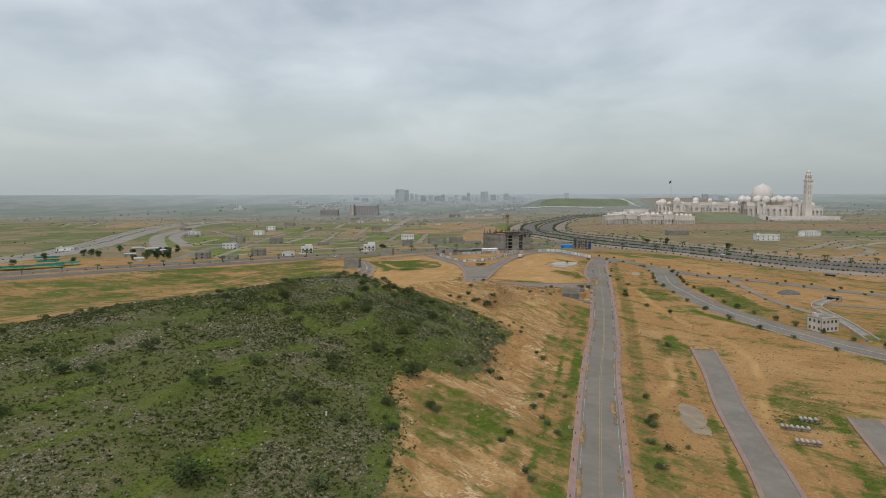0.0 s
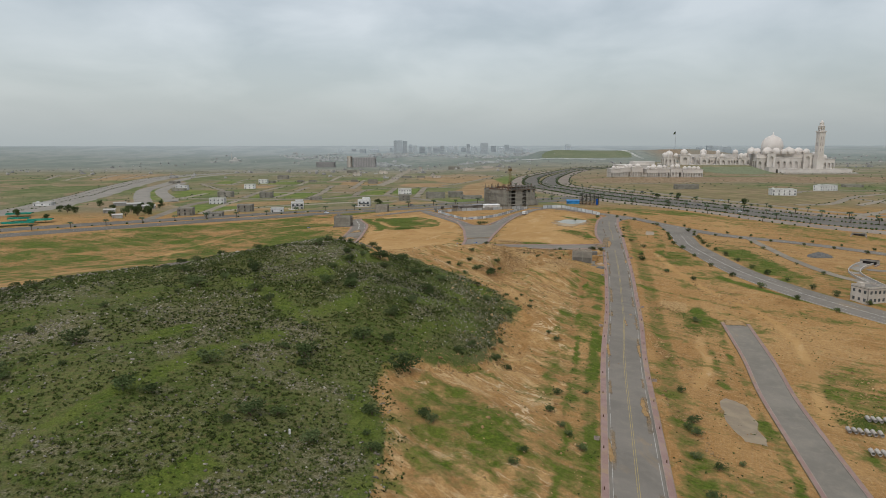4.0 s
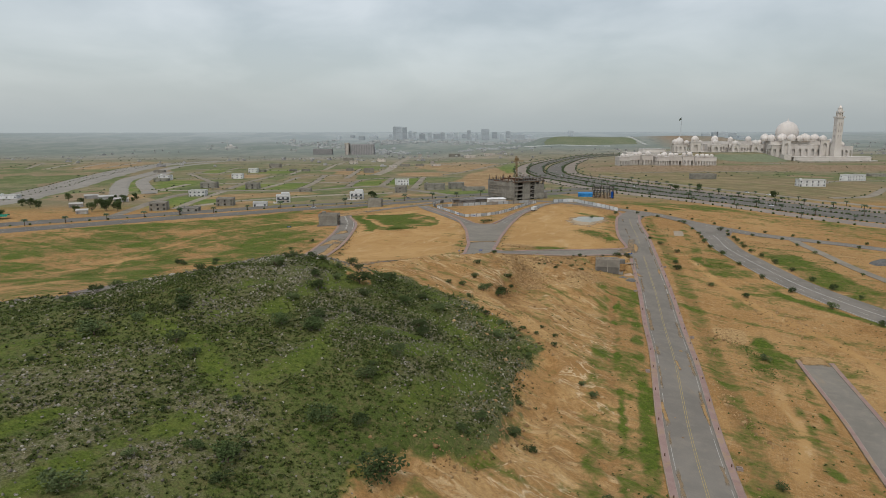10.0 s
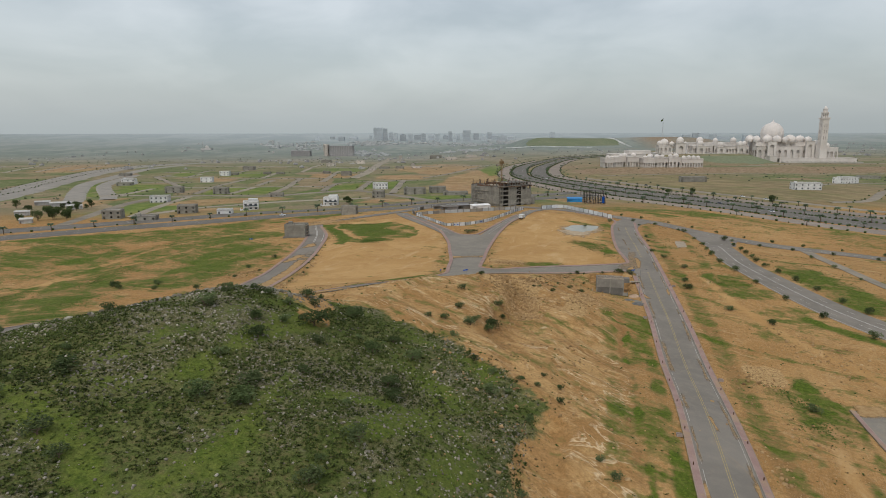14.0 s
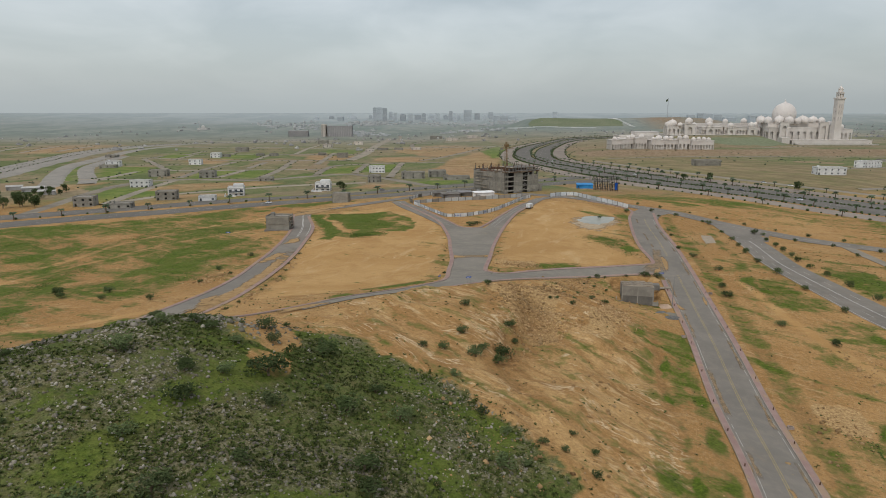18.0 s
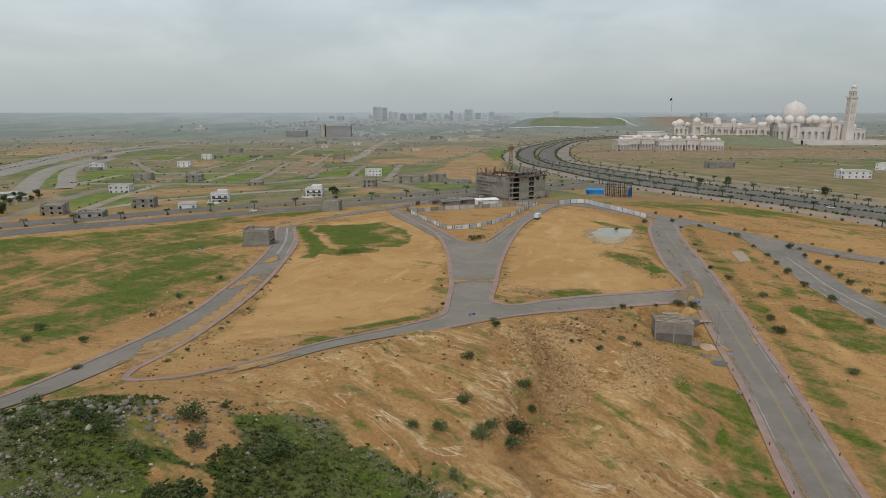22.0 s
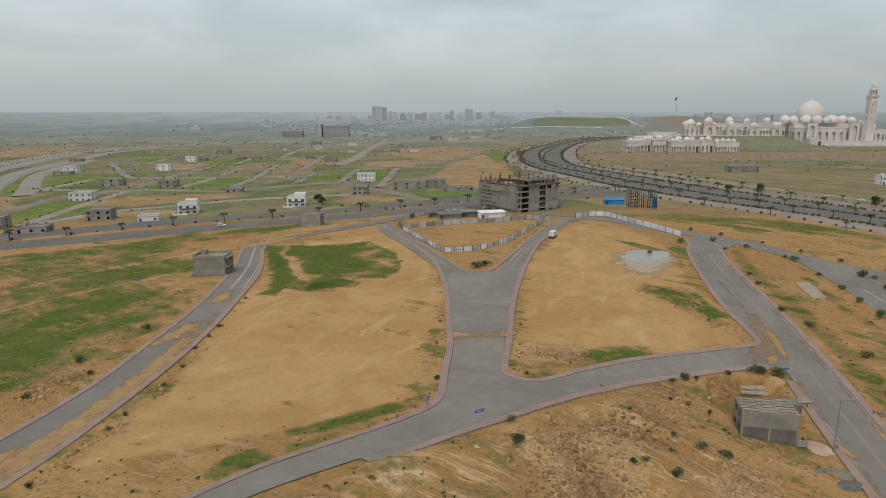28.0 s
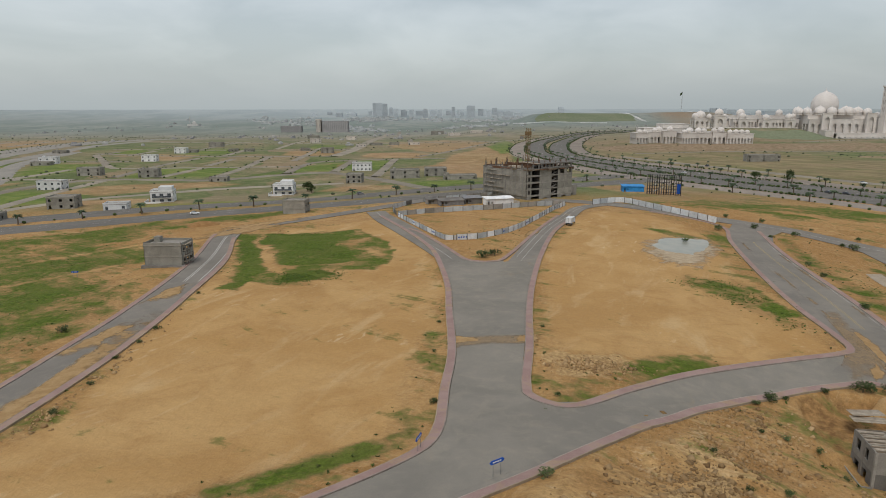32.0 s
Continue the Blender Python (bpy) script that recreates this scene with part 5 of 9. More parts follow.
M_DRIFT = loose("thin_blown_sand", (0.31, 0.195, 0.088), (0.41, 0.275, 0.135))


ASPH_JOIN = "grey asphalt surface of a road junction"
patch("junction_surface_tee_west", [(2, 354.5), (10, 364), (12.3, 371), (13.4, 385), (22, 384), (20, 358)], 0.085, M_ASPH_NEW, ASPH_JOIN, rings=10)
patch("junction_surface_tee_east", [(26.5, 398), (23.6, 388), (23.8, 381), (29, 376.2), (38, 379.5), (36, 369.5), (24, 361), (17, 370), (16, 384)], 0.092, M_ASPH_NEW, ASPH_JOIN, rings=10)
patch("junction_surface_fork", [(15, 415), (15.8, 440), (16, 453), (14.6, 472), (20, 479), (33, 477), (44, 482), (36.5, 452), (31.5, 425), (28.5, 405)], 0.088, M_ASPH_NEW, ASPH_JOIN, rings=10)
patch("junction_surface_main", [(84, 399), (92, 405.6), (97.4, 412), (99, 418), (106, 416), (99.5, 394), (93.5, 392), (92, 396)], 0.082, M_ASPH, ASPH_JOIN, rings=8)
patch("junction_surface_cross", [(120, 508), (127, 530), (136, 545), (152, 534), (140, 522), (131, 504)], 0.082, M_ASPH, ASPH_JOIN, rings=10)
patch("junction_surface_east", [(158, 524), (178, 506), (186, 488), (176, 470), (160, 474), (166, 498)], 0.040, M_ASPH, ASPH_JOIN)

# asphalt margins reaching to the kerbs of the junction streets
def margin(name, points, w, lift, material):
    bm = bm_new()
    strip(bm, curve(points, 2.0), [(0.05, 0), (w * 0.5, 0), (w, -0.004)] if w > 0 else [(w, -0.004), (w * 0.5, 0), (-0.05, 0)], lift)
    return tagged(part(name, bm, material), "grey asphalt margin along the kerb", "road", "", "structure")


KERB_W = [(-64, 526), (-53.5, 480), (-50.8, 438), (-51, 410), (-52.2, 389), (-53, 371), (-53.5, 350), (-55, 335), (-56.2, 325), (-54.3, 317.5), (-48, 313.8), (-41, 314), (-35, 318), (-25.5, 327), (-16, 339.5), (-10, 345.5), (-3, 351.5), (4, 357.5), (9.6, 363.5), (12, 371), (13.2, 385), (15, 402), (15.4, 428), (15.8, 451), (14.6, 472), (11.6, 497), (2.5, 529), (-10, 566)]
KERB_E = [(70, 550), (57, 524), (45, 486), (36.6, 452), (32, 428), (28, 403), (24.8, 386), (25.2, 380), (31.5, 376.5), (43.4, 385), (55.8, 393.2), (68.4, 399.2), (81, 403.6), (92, 406.6), (96.4, 409.5), (98, 418), (100.3, 437), (107, 467), (118, 507), (127, 532), (122, 549), (110, 568)]
KERB_S = [(0, 339), (5, 343.2), (12, 349), (21, 355.5), (31, 364.5), (39.4, 372.3), (44.8, 376.1), (50.8, 380.8), (56.6, 384.2), (62.7, 387.4), (68.5, 389.7), (74.8, 392.5), (83.7, 395.0), (89.6, 396.0), (93.0, 394.0)]
KERB_Y = [(2, 532), (7, 522), (16, 495), (20.5, 481), (25, 477), (30, 477), (33.5, 480), (41, 497), (54, 529), (66, 556)]
margin("asphalt_margin_west", KERB_W[13:], 4.0, 0.046, M_ASPH_NEW)
margin("asphalt_margin_left_road", KERB_W[:8], 2.6, 0.046, M_ASPH)
margin("asphalt_margin_fork", KERB_E[:9], 4.0, 0.044, M_ASPH_NEW)
margin("asphalt_margin_tee", KERB_E[8:14], 3.6, 0.042, M_ASPH_NEW)
margin("asphalt_margin_main", KERB_E[14:20], 6.5, 0.052, M_ASPH)
margin("asphalt_margin_south", KERB_S, -3.2, 0.044, M_ASPH_NEW)

# pavements: the line is the kerb, the paving lies outside the carriageway
pave_main_w = [q for q in side(L_MAIN, -5.4) if q.y < 391]
pavement(pave_main_w, -1.5, 0.066)
pavement(side(L_MAIN, 5.4), 1.5, 0.066)
pavement(curve(KERB_W, 2.0), -1.5, 0.06)
pavement(curve(KERB_E, 2.0), -1.5, 0.06)
pavement(curve(KERB_S, 2.0), 1.5, 0.06)
pavement(curve(KERB_Y, 2.0), -1.2, 0.06, "pink brick pavement round a fenced triangular plot")
pavement([q for q in side(L_LEFT, -4.6) if q.y < 536], -1.3, 0.06)
pavement([q for q in side(L_SIDE, -4.0)], -1.1, 0.06)
pavement([q for q in side(L_SIDE, 4.0)], 1.1, 0.06)
for o in (-3.8, 3.8):
    pavement([q for q in side(L_STUB, o)], 1.0 if o > 0 else -1.0, 0.058)
bm = bm_new()
strip(bm, side(L_EAST, 7.2)[8:], [(0, -0.2), (0.03, 0.16), (0.28, 0.16), (0.30, -0.2)], 0.03)
tagged(part("kerb_east_road", bm, M_KERB_PALE), "pale kerb stones along a green verge", "kerb", "", "structure")



def painted(name, material, label, strips):
    bm = bm_new()
    for line, off, half, lift in strips:
        if len(line) > 1:
            strip(bm, line, [(off - half, 0), (off + half, 0)], lift)
    return tagged(part(name, bm, material), label, "road marking", "", "structure")


def dashes(line, on, gap):
    out, k = [], 0
    while k < len(line) - 1:
        out.append(line[k:k + on + 1])
        k += on + gap
    return out


main_a = [q for q in L_MAIN if q.y < 396]
main_b = [q for q in L_MAIN if q.y > 418]
painted("yellow_centre_lines", M_YELLOW_LINE, "worn double yellow centre lines", [(l, o, 0.055, 0.074) for l in (main_a, main_b) for o in (-0.22, 0.22)])
fine_main = curve([(q.x, q.y) for q in L_MAIN[::4]] + [(L_MAIN[-1].x, L_MAIN[-1].y)], 1.5)
painted("white_edge_lines", M_WHITE_LINE, "worn white edge lines, partly dashed", [(d, o, 0.065, 0.074) for o in (-4.75, 4.75) for d in dashes([q for q in fine_main if q.y < 392 or o > 0], 9, 1) + dashes([q for q in fine_main if q.y < 392 or o > 0][12:], 1, 13)])
painted("white_centre_lines_left_road", M_WHITE_LINE, "double white centre lines of the left road", [([q for q in L_LEFT if 455 < q.y < 532], o, 0.10, 0.068) for o in (-0.3, 0.3, 3.9)])
painted("white_lines_forks", M_WHITE_LINE, "white lane lines of the fork roads", [(L_LEFT_FORK[6:], 0, 0.07, 0.06), (L_RIGHT_FORK[6:], 0.2, 0.07, 0.056), (L_RIGHT_FORK[8:], -2.0, 0.07, 0.056)])
painted("white_lines_cross", M_WHITE_LINE, "white lane lines of the cross road", [(L_CROSS[4:], 0, 0.07, 0.05)] + [(L_EAST[8:], o, 0.08, 0.042) for o in (-0.2, 0.2)] + [(d, o, 0.07, 0.042) for o in (-3.6, 3.6) for d in dashes(L_EAST[6:], 1, 2)])
painted("white_lines_boulevard", M_WHITE_LINE, "faint white lane dashes of the boulevards", [(d, o, 0.07, 0.18) for l in (L_BE_N, L_BE_F) for o in (-3.6, 3.6) for d in dashes(l, 1, 2)] + [(d, o, 0.06, 0.15) for l in (L_BW_S, L_BW_N) for o in (-3.6, 3.6) for d in dashes(l, 1, 1)])

# sand blown over the roads
DRIFTS = []
DRIFTS += [([(-58.5, 318), (-52.8, 330), (-51.8, 352), (-51.3, 376), (-50.6, 404), (-50, 430), (-54.5, 432), (-56, 404), (-57.5, 376), (-58.5, 350), (-63, 330)], 1.4), ([(-62, 404), (-55, 410), (-53.5, 424), (-57, 426), (-61, 414)], 1.2), ([(-60, 436), (-52, 444), (-54, 456), (-58, 450)], 1.0), ([(-58, 322), (-52, 334), (-50.5, 352), (-51.5, 376), (-56, 376), (-57, 350), (-62, 330)], 1.6), ([(-54, 378), (-50.5, 384), (-50, 404), (-53, 410), (-55, 396)], 1.2)]
DRIFTS += [([(-60, 412), (-54, 418), (-53, 424), (-59, 421)], 1.0), ([(-57, 440), (-52, 445), (-53, 452), (-58, 447)], 1.0), ([(-62, 338), (-58, 344), (-60, 356), (-64, 348)], 1.0), ([(12.5, 405), (20, 406.5), (19.5, 409.5), (13, 411)], 1.0), ([(26, 405), (31.5, 405), (32, 410.5), (27, 410)], 0.9), ([(96, 396), (98, 398), (103, 412), (104, 424), (102.6, 422), (99, 408)], 0.7), ([(90, 394), (95, 398), (97, 404), (93, 401)], 0.7)]
DRIFTS += [([(86.5, 357), (88.5, 358), (87.6, 366), (86, 364)], 0.5), ([(39.3, 178), (40.6, 180), (42.3, 192), (40.8, 190)], 0.5), ([(49.0, 179), (50.4, 178), (53.6, 194), (52.2, 193)], 0.5), ([(51.6, 222), (53, 224), (55.2, 236), (53.6, 235)], 0.5), ([(61.2, 222), (62.6, 224), (66, 238), (64.2, 236)], 0.5), ([(34.5, 155), (36, 156), (37.6, 168), (36.2, 167)], 0.5), ([(66, 254), (67, 255), (69, 264), (67.8, 263)], 0.4), ([(28, 128), (29.4, 129), (31, 139), (29.6, 138)], 0.5)]
DRIFTS += [([(38.4, 126), (39.6, 125), (43, 142), (41.8, 141)], 0.5), ([(62, 264), (63.6, 266), (66, 277), (64.2, 276)], 0.5), ([(96, 360), (97.4, 361), (100, 372), (98.4, 371)], 0.5), ([(107, 268), (117, 267), (117, 274), (110, 275)], 1.0), ([(-34, 313), (-26, 317), (-20, 325), (-26, 328), (-36, 321)], 1.5), ([(-82, 520), (-58, 536), (-48, 556), (-58, 558), (-78, 538)], 2.0), ([(-74, 540), (-40, 566), (-46, 572), (-78, 548)], 2.0)]
DRIFTS += [([(44, 512), (50, 516), (54, 528), (48, 524)], 0.6)]
M_FILM = loose("thin_film_of_sand", (0.29, 0.205, 0.118), (0.35, 0.255, 0.155), 0.6, 0.6)
for k, o in enumerate(([(86, 394), (97, 398), (104, 418), (108, 436), (103, 432), (97, 412), (88, 402)], [(12, 403), (31, 404.5), (32, 410), (12.5, 410)])):
    patch("sand_film", o, 0.12, M_FILM, "faint film of sand on the asphalt", 1.5, 80 + k, "sand", "stuff", 8)
edge_rnd = random.Random(21)
for o in (-4.9, 4.9):
    ln = side(L_MAIN, o)
    k = 14
    while k < len(ln) - 12:
        n_ = edge_rnd.randint(3, 8)
        seg = ln[k:k + n_]
        wd = edge_rnd.uniform(0.5, 1.3)
        inner = side(seg, -wd if o > 0 else wd)
        patch("sand_drift", [(q.x, q.y) for q in seg] + [(q.x, q.y) for q in inner[::-1]], 0.12, M_FILM, "thin line of sand along the kerb", 0.5, 100 + k, "sand", "stuff", 5)
        k += n_ + edge_rnd.randint(0, 5)
for k, (o, w) in enumerate(DRIFTS):
    patch("sand_drift", o, 0.125, M_DRIFT, "ochre sand blown across the asphalt", w, k, "sand", "stuff", 7)

# puddle, gravel heaps and slabs on the bare plots
n_ = Nodes("muddy_water")
M_WATER = n_.done(n_.mix(n_.span(n_.noise(0.25, 4), 0.35, 0.7), (0.235, 0.235, 0.185), (0.315, 0.295, 0.225)), 0.28, 0, n_.noise(1.4, 3), 0.03, 0.02, 0.5)
M_MUD = loose("pale_dried_mud", (0.37, 0.285, 0.185), (0.46, 0.37, 0.255), 0.8)
patch("dried_mud_pool", [(79, 472), (90, 468), (108, 492), (111, 510), (101, 516), (86, 506), (78, 490)], 0.10, M_MUD, "pale dried mud round a puddle", 2.5, 60, "mud", "stuff", 9, True)
patch("puddle", [(87, 489), (94, 486), (100, 491), (106, 499), (108.5, 509), (101, 512), (92, 508), (86, 498)], 0.16, M_WATER, "shallow muddy puddle on bare ground", 2.0, 61, "puddle", "structure", 9, True)
n_ = Nodes("drying_grey_mud")
M_DAMP = n_.done(n_.mix(n_.span(n_.noise(0.3, 4), 0.38, 0.66), (0.235, 0.182, 0.118), (0.300, 0.235, 0.150)), 0.55, 0, n_.noise(1.4, 3), 0.03, 0.02, 0.4)
patch("puddle_by_side_road", [(70.5, 173), (75, 171.5), (79, 184), (81, 195), (78, 198), (74.5, 196), (71, 184)], 0.10, M_DAMP, "shallow muddy puddle on bare ground", 1.0, 62, "puddle", "structure", 9, True)
M_CEMENT = plain("dusty_pale_cement", (0.31, 0.255, 0.185), (0.37, 0.31, 0.235), 0.4, 4.0, 0.95)
patch("concrete_slab", [(143, 474), (149, 475), (142, 454), (135, 450)], 0.16, M_CEMENT, "pale concrete slab lying in the earth", 0.6, 63, "slab", "structure", 9, True)


def heap(name, x, y, rx, ry, h, material, label, turn=0.0, seed=1):
    """A low uneven heap of loose material."""
    bm = bm_new()
    rings = []
    for r in range(7):
        q = r / 6
        ring = []
        for k in range(22):
            a = k * 2 * math.pi / 22
            w = q * (1 + 0.22 * float(vnoise(math.cos(a) * 2 + seed, math.sin(a) * 2, 1.0, seed)))
            u, v = math.cos(a) * rx * w, math.sin(a) * ry * w
            px, py = x + u * math.cos(turn) - v * math.sin(turn), y + u * math.sin(turn) + v * math.cos(turn)
            z = float(surf(px, py)[0]) - 0.35 + (h + 0.45) * (1 - q * q) ** 0.8 * (1 + 0.2 * float(fbm(px, py, 1.2, 3, seed)))
            ring.append(bm.verts.new((px, py, z)))
        rings.append(ring)
    for a, b in zip(rings, rings[1:]):
        for k in range(22):
            bm.faces.new((a[k], b[k], b[(k + 1) % 22], a[(k + 1) % 22]))
    bmesh.ops.remove_doubles(bm, verts=bm.verts, dist=0.01)
    return tagged(part(name, bm, material, None, "", True), label, "heap")


M_GRAVEL = plain("grey_gravel", (0.12, 0.12, 0.115), (0.19, 0.185, 0.175), 1.0, 9.0, 0.95, bump=0.6)
M_PINKDUST = plain("pink_brick_dust", (0.38, 0.27, 0.19), (0.45, 0.33, 0.24), 0.5, 6.0, 0.95)
heap("gravel_heap", 80.5, 349.5, 3.6, 1.7, 0.7, M_GRAVEL, "grey gravel heap beside the road", 0.35, 3)
heap("gravel_heap", 78.5, 353.5, 2.6, 0.7, 0.4, M_GRAVEL, "dark gravel strip beside the road", 0.3, 4)
heap("cement_spill", 82, 353.5, 3.2, 2.2, 0.25, M_STONE, "pale spilled cement beside the road", 0.4, 5)
heap("brick_dust_heap", 83.5, 362.5, 2.2, 4.2, 0.35, M_PINKDUST, "pink brick dust spilled beside the house", 0.2, 6)
heap("earth_heap", 88, 388, 3.6, 2.0, 0.9, M_SAND, "tan earth heap dug from the house pit", 0.2, 7)
M_BROWN_EARTH = plain("fresh_brown_earth", (0.215, 0.115, 0.045), (0.295, 0.170, 0.072), 0.5, 4.0, 0.95)
heap("earth_heap", -86.0, 559.1, 8, 4.5, 1.8, M_BROWN_EARTH, "brown earth heap near the boulevard", 0.4, 8)


# ---- street signs, lamp, drain boxes ----
def street_sign(x, y, turn, label):
    z = lay(x, y)
    t = thing("street_sign", pose(x, y, z, 0, 0, turn), label, "street sign", "street signs")
    for s in (-0.55, 0.55):
        bm = bm_new()
        bar(bm, (s, 0, -0.3), (s, 0, 1.75), 0.035, 8)
        part("post", bm, M_STEEL, t, "grey steel post")
    bm = bm_new()
    pts = [(-1.05, 1.85), (-0.8, 1.6), (0.8, 1.6), (1.05, 1.85), (0.8, 2.1), (-0.8, 2.1)]
    f = [bm.verts.new((a, -0.03, b)) for a, b in pts]
    g = [bm.verts.new((a, 0.03, b)) for a, b in pts]
    bm.faces.new(f)
    bm.faces.new(g[::-1])
    for k in range(6):
        bm.faces.new((f[k], g[k], g[(k + 1) % 6], f[(k + 1) % 6]))
    bmesh.ops.recalc_face_normals(bm, faces=bm.faces)
    board = part("board", bm, M_SIGN, t, "blue arrow-ended name board")
    bm = bm_new()
    for k, w in enumerate((0.26, 0.2, 0.3, 0.16)):
        x0 = -0.62 + sum((0.26, 0.2, 0.3, 0.16)[:k]) + 0.09 * k
        box(bm, x0, -0.045, 1.77, x0 + w, -0.032, 1.93)
    part("lettering", bm, M_WHITE, board, "white bars of lettering")
    return t


street_sign(17.4, 354.6, 32, "blue arrow-shaped street name sign on two posts")
street_sign(92.0, 390.6, 20, "blue arrow-shaped street name sign beside bushes")
street_sign(8.5, 363.5, 70, "blue street name sign at the plot's corner")
street_sign(-92, 470, 10, "small blue street sign in a field")


def street_lamp(x, y, turn):
    z = lay(x, y)
    t = thing("street_lamp", pose(x, y, z, 0, 0, turn), "tall grey steel street lamp beside the road", "street lamp", "street lamps")
    bm = bm_new()
    lathe(bm, [(0.0, -0.2), (0.26, -0.2), (0.26, 0.25), (0.0, 0.25)], 10)
    part("base", bm, M_CONC, t, "concrete base")
    bm = bm_new()
    bar(bm, (0, 0, 0.2), (0, 0, 10.4), 0.11, 10, 0.06)
    part("pole", bm, M_STEEL, t)
    bm = bm_new()
    bar(bm, (0, 0, 10.2), (1.7, 0, 10.7), 0.045, 8)
    part("arm", bm, M_STEEL, t)
    bm = bm_new()
    box(bm, 1.6, -0.14, 10.62, 2.35, 0.14, 10.76)
    part("lantern", bm, M_STEEL, t, "flat grey lantern")
    return t


street_lamp(84.6, 360.5, -10)


def drain_box(x, y, turn):
    t = thing("drain_box", pose(x, y, lay(x, y) - 0.1, 0, 0, turn), "small open concrete drain box beside the pavement", "drain box", "drain boxes")
    bm = bm_new()
    for a, b, c, d in ((-0.6, -0.5, 0.6, -0.35), (-0.6, 0.35, 0.6, 0.5), (-0.6, -0.35, -0.45, 0.35), (0.45, -0.35, 0.6, 0.35)):
        box(bm, a, b, 0, c, d, 0.55)
    part("rim", bm, M_KERB, t, "pale concrete rim")
    # pit shade painted as a near-black floor
    bm = bm_new()
    box(bm, -0.45, -0.35, 0.0, 0.45, 0.35, 0.12)
    part("pit_floor", bm, M_DARK, t, "pit floor in painted shade")
    return t


for k, q in enumerate(L_MAIN):
    if 60 < q.y < 380 and k % 11 == 0:
        s = -1 if (k // 11) % 2 else 1
        d = side(L_MAIN, 7.9 * s)[k]
        drain_box(d.x, d.y, -15)

# short dark bollards let into the pavements
bm = bm_new()
lathe(bm, [(0.0, -0.1), (0.11, -0.1), (0.12, 0.5), (0.09, 0.62), (0.0, 0.66)], 8)
bollard_mesh = mesh_of("bollard", bm, M_RUST, True)
for s in (-1, 1):
    for k, q in enumerate(side(L_MAIN, 6.4 * s)):
        if 50 < q.y < 385 and k % 4 == 0:
            b = new("bollard", bollard_mesh)
            b.matrix_world = pose(q.x, q.y, lay(q.x, q.y) + 0.21)
            tagged(b, "short rusty bollard on a pink pavement", "bollard", "bollards along the main road")


# ---- concrete pipes lying beside the side road ----
def pipe(x, y, turn, n):
    bm = bm_new()
    for r0, r1, a, b in ((0.45, 0.36, 0.0, 1.9), (0.54, 0.45, 1.9, 2.15)):
        lo = []
        for rr, yy in ((r0, a), (r0, b), (r1, b), (r1, a)):
            lo.append([bm.verts.new((rr * math.cos(k * math.pi / 9), yy, rr * math.sin(k * math.pi / 9) + 0.5)) for k in range(18)])
        for p, q in zip(lo, lo[1:] + lo[:1]):
            for k in range(18):
                bm.faces.new((p[k], p[(k + 1) % 18], q[(k + 1) % 18], q[k]))
    bmesh.ops.recalc_face_normals(bm, faces=bm.faces)
    return bm


pipe_mesh = mesh_of("concrete_pipe", pipe(0, 0, 0, 0), M_KERB_PALE, False)
for cx, cy, cnt, ang in ((100.5, 181.5, 6, -14), (110, 188.5, 4, -14), (98.5, 170.0, 5, -14)):
    for k in range(cnt):
        ob = new("concrete_pipe", pipe_mesh)
        px, py = cx + 1.42 * k * math.cos(radians(ang)), cy + 1.42 * k * math.sin(radians(ang))
        ob.matrix_world = pose(px, py, lay(px, py) + 0.12, 0, 0, ang + (k * 7 % 5 - 2) * 2)
        tagged(ob, "pale concrete drain pipe lying in a row on the earth", "concrete pipe", "concrete pipes")


# ---- buildings ----
def wall_cells(bm, m, w, h, th, holes):
    """A wall along local x from 0 to w, its outer face at y = 0, th thick, with holes (x0, z0, x1, z1) through it."""
    zs = sorted({0.0, h, *[q for o in holes for q in (o[1], o[3]) if 0 < q < h]})
    for z0, z1 in zip(zs, zs[1:]):
        cut = sorted((max(o[0], 0), min(o[2], w)) for o in holes if o[1] <= z0 + 1e-6 and o[3] >= z1 - 1e-6)
        x = 0.0
        for a, b in cut:
            if a > x + 1e-4:
                box(bm, x, 0, z0, a, th, z1, m)
            x = max(x, b)
        if x < w - 1e-4:
            box(bm, x, 0, z0, w, th, z1, m)


def four_walls(w, d):
    """The poses of four walls round a plan w by d, seen from outside: front, right, back, left, with their lengths."""
    return ((pose(0, 0, 0), w), (pose(w, 0, 0, 0, 0, 90), d), (pose(w, d, 0, 0, 0, 180), w), (pose(0, d, 0, 0, 0, -90), d))


def holes_row(length, n, ow, z0, z1, margin=1.0):
    if n <= 0:
        return []
    gap = (length - 2 * margin - n * ow) / max(n - 1, 1) if n > 1 else 0
    start = margin if n > 1 else (length - ow) / 2
    return [(start + k * (ow + gap), z0, start + k * (ow + gap) + ow, z1) for k in range(n)]


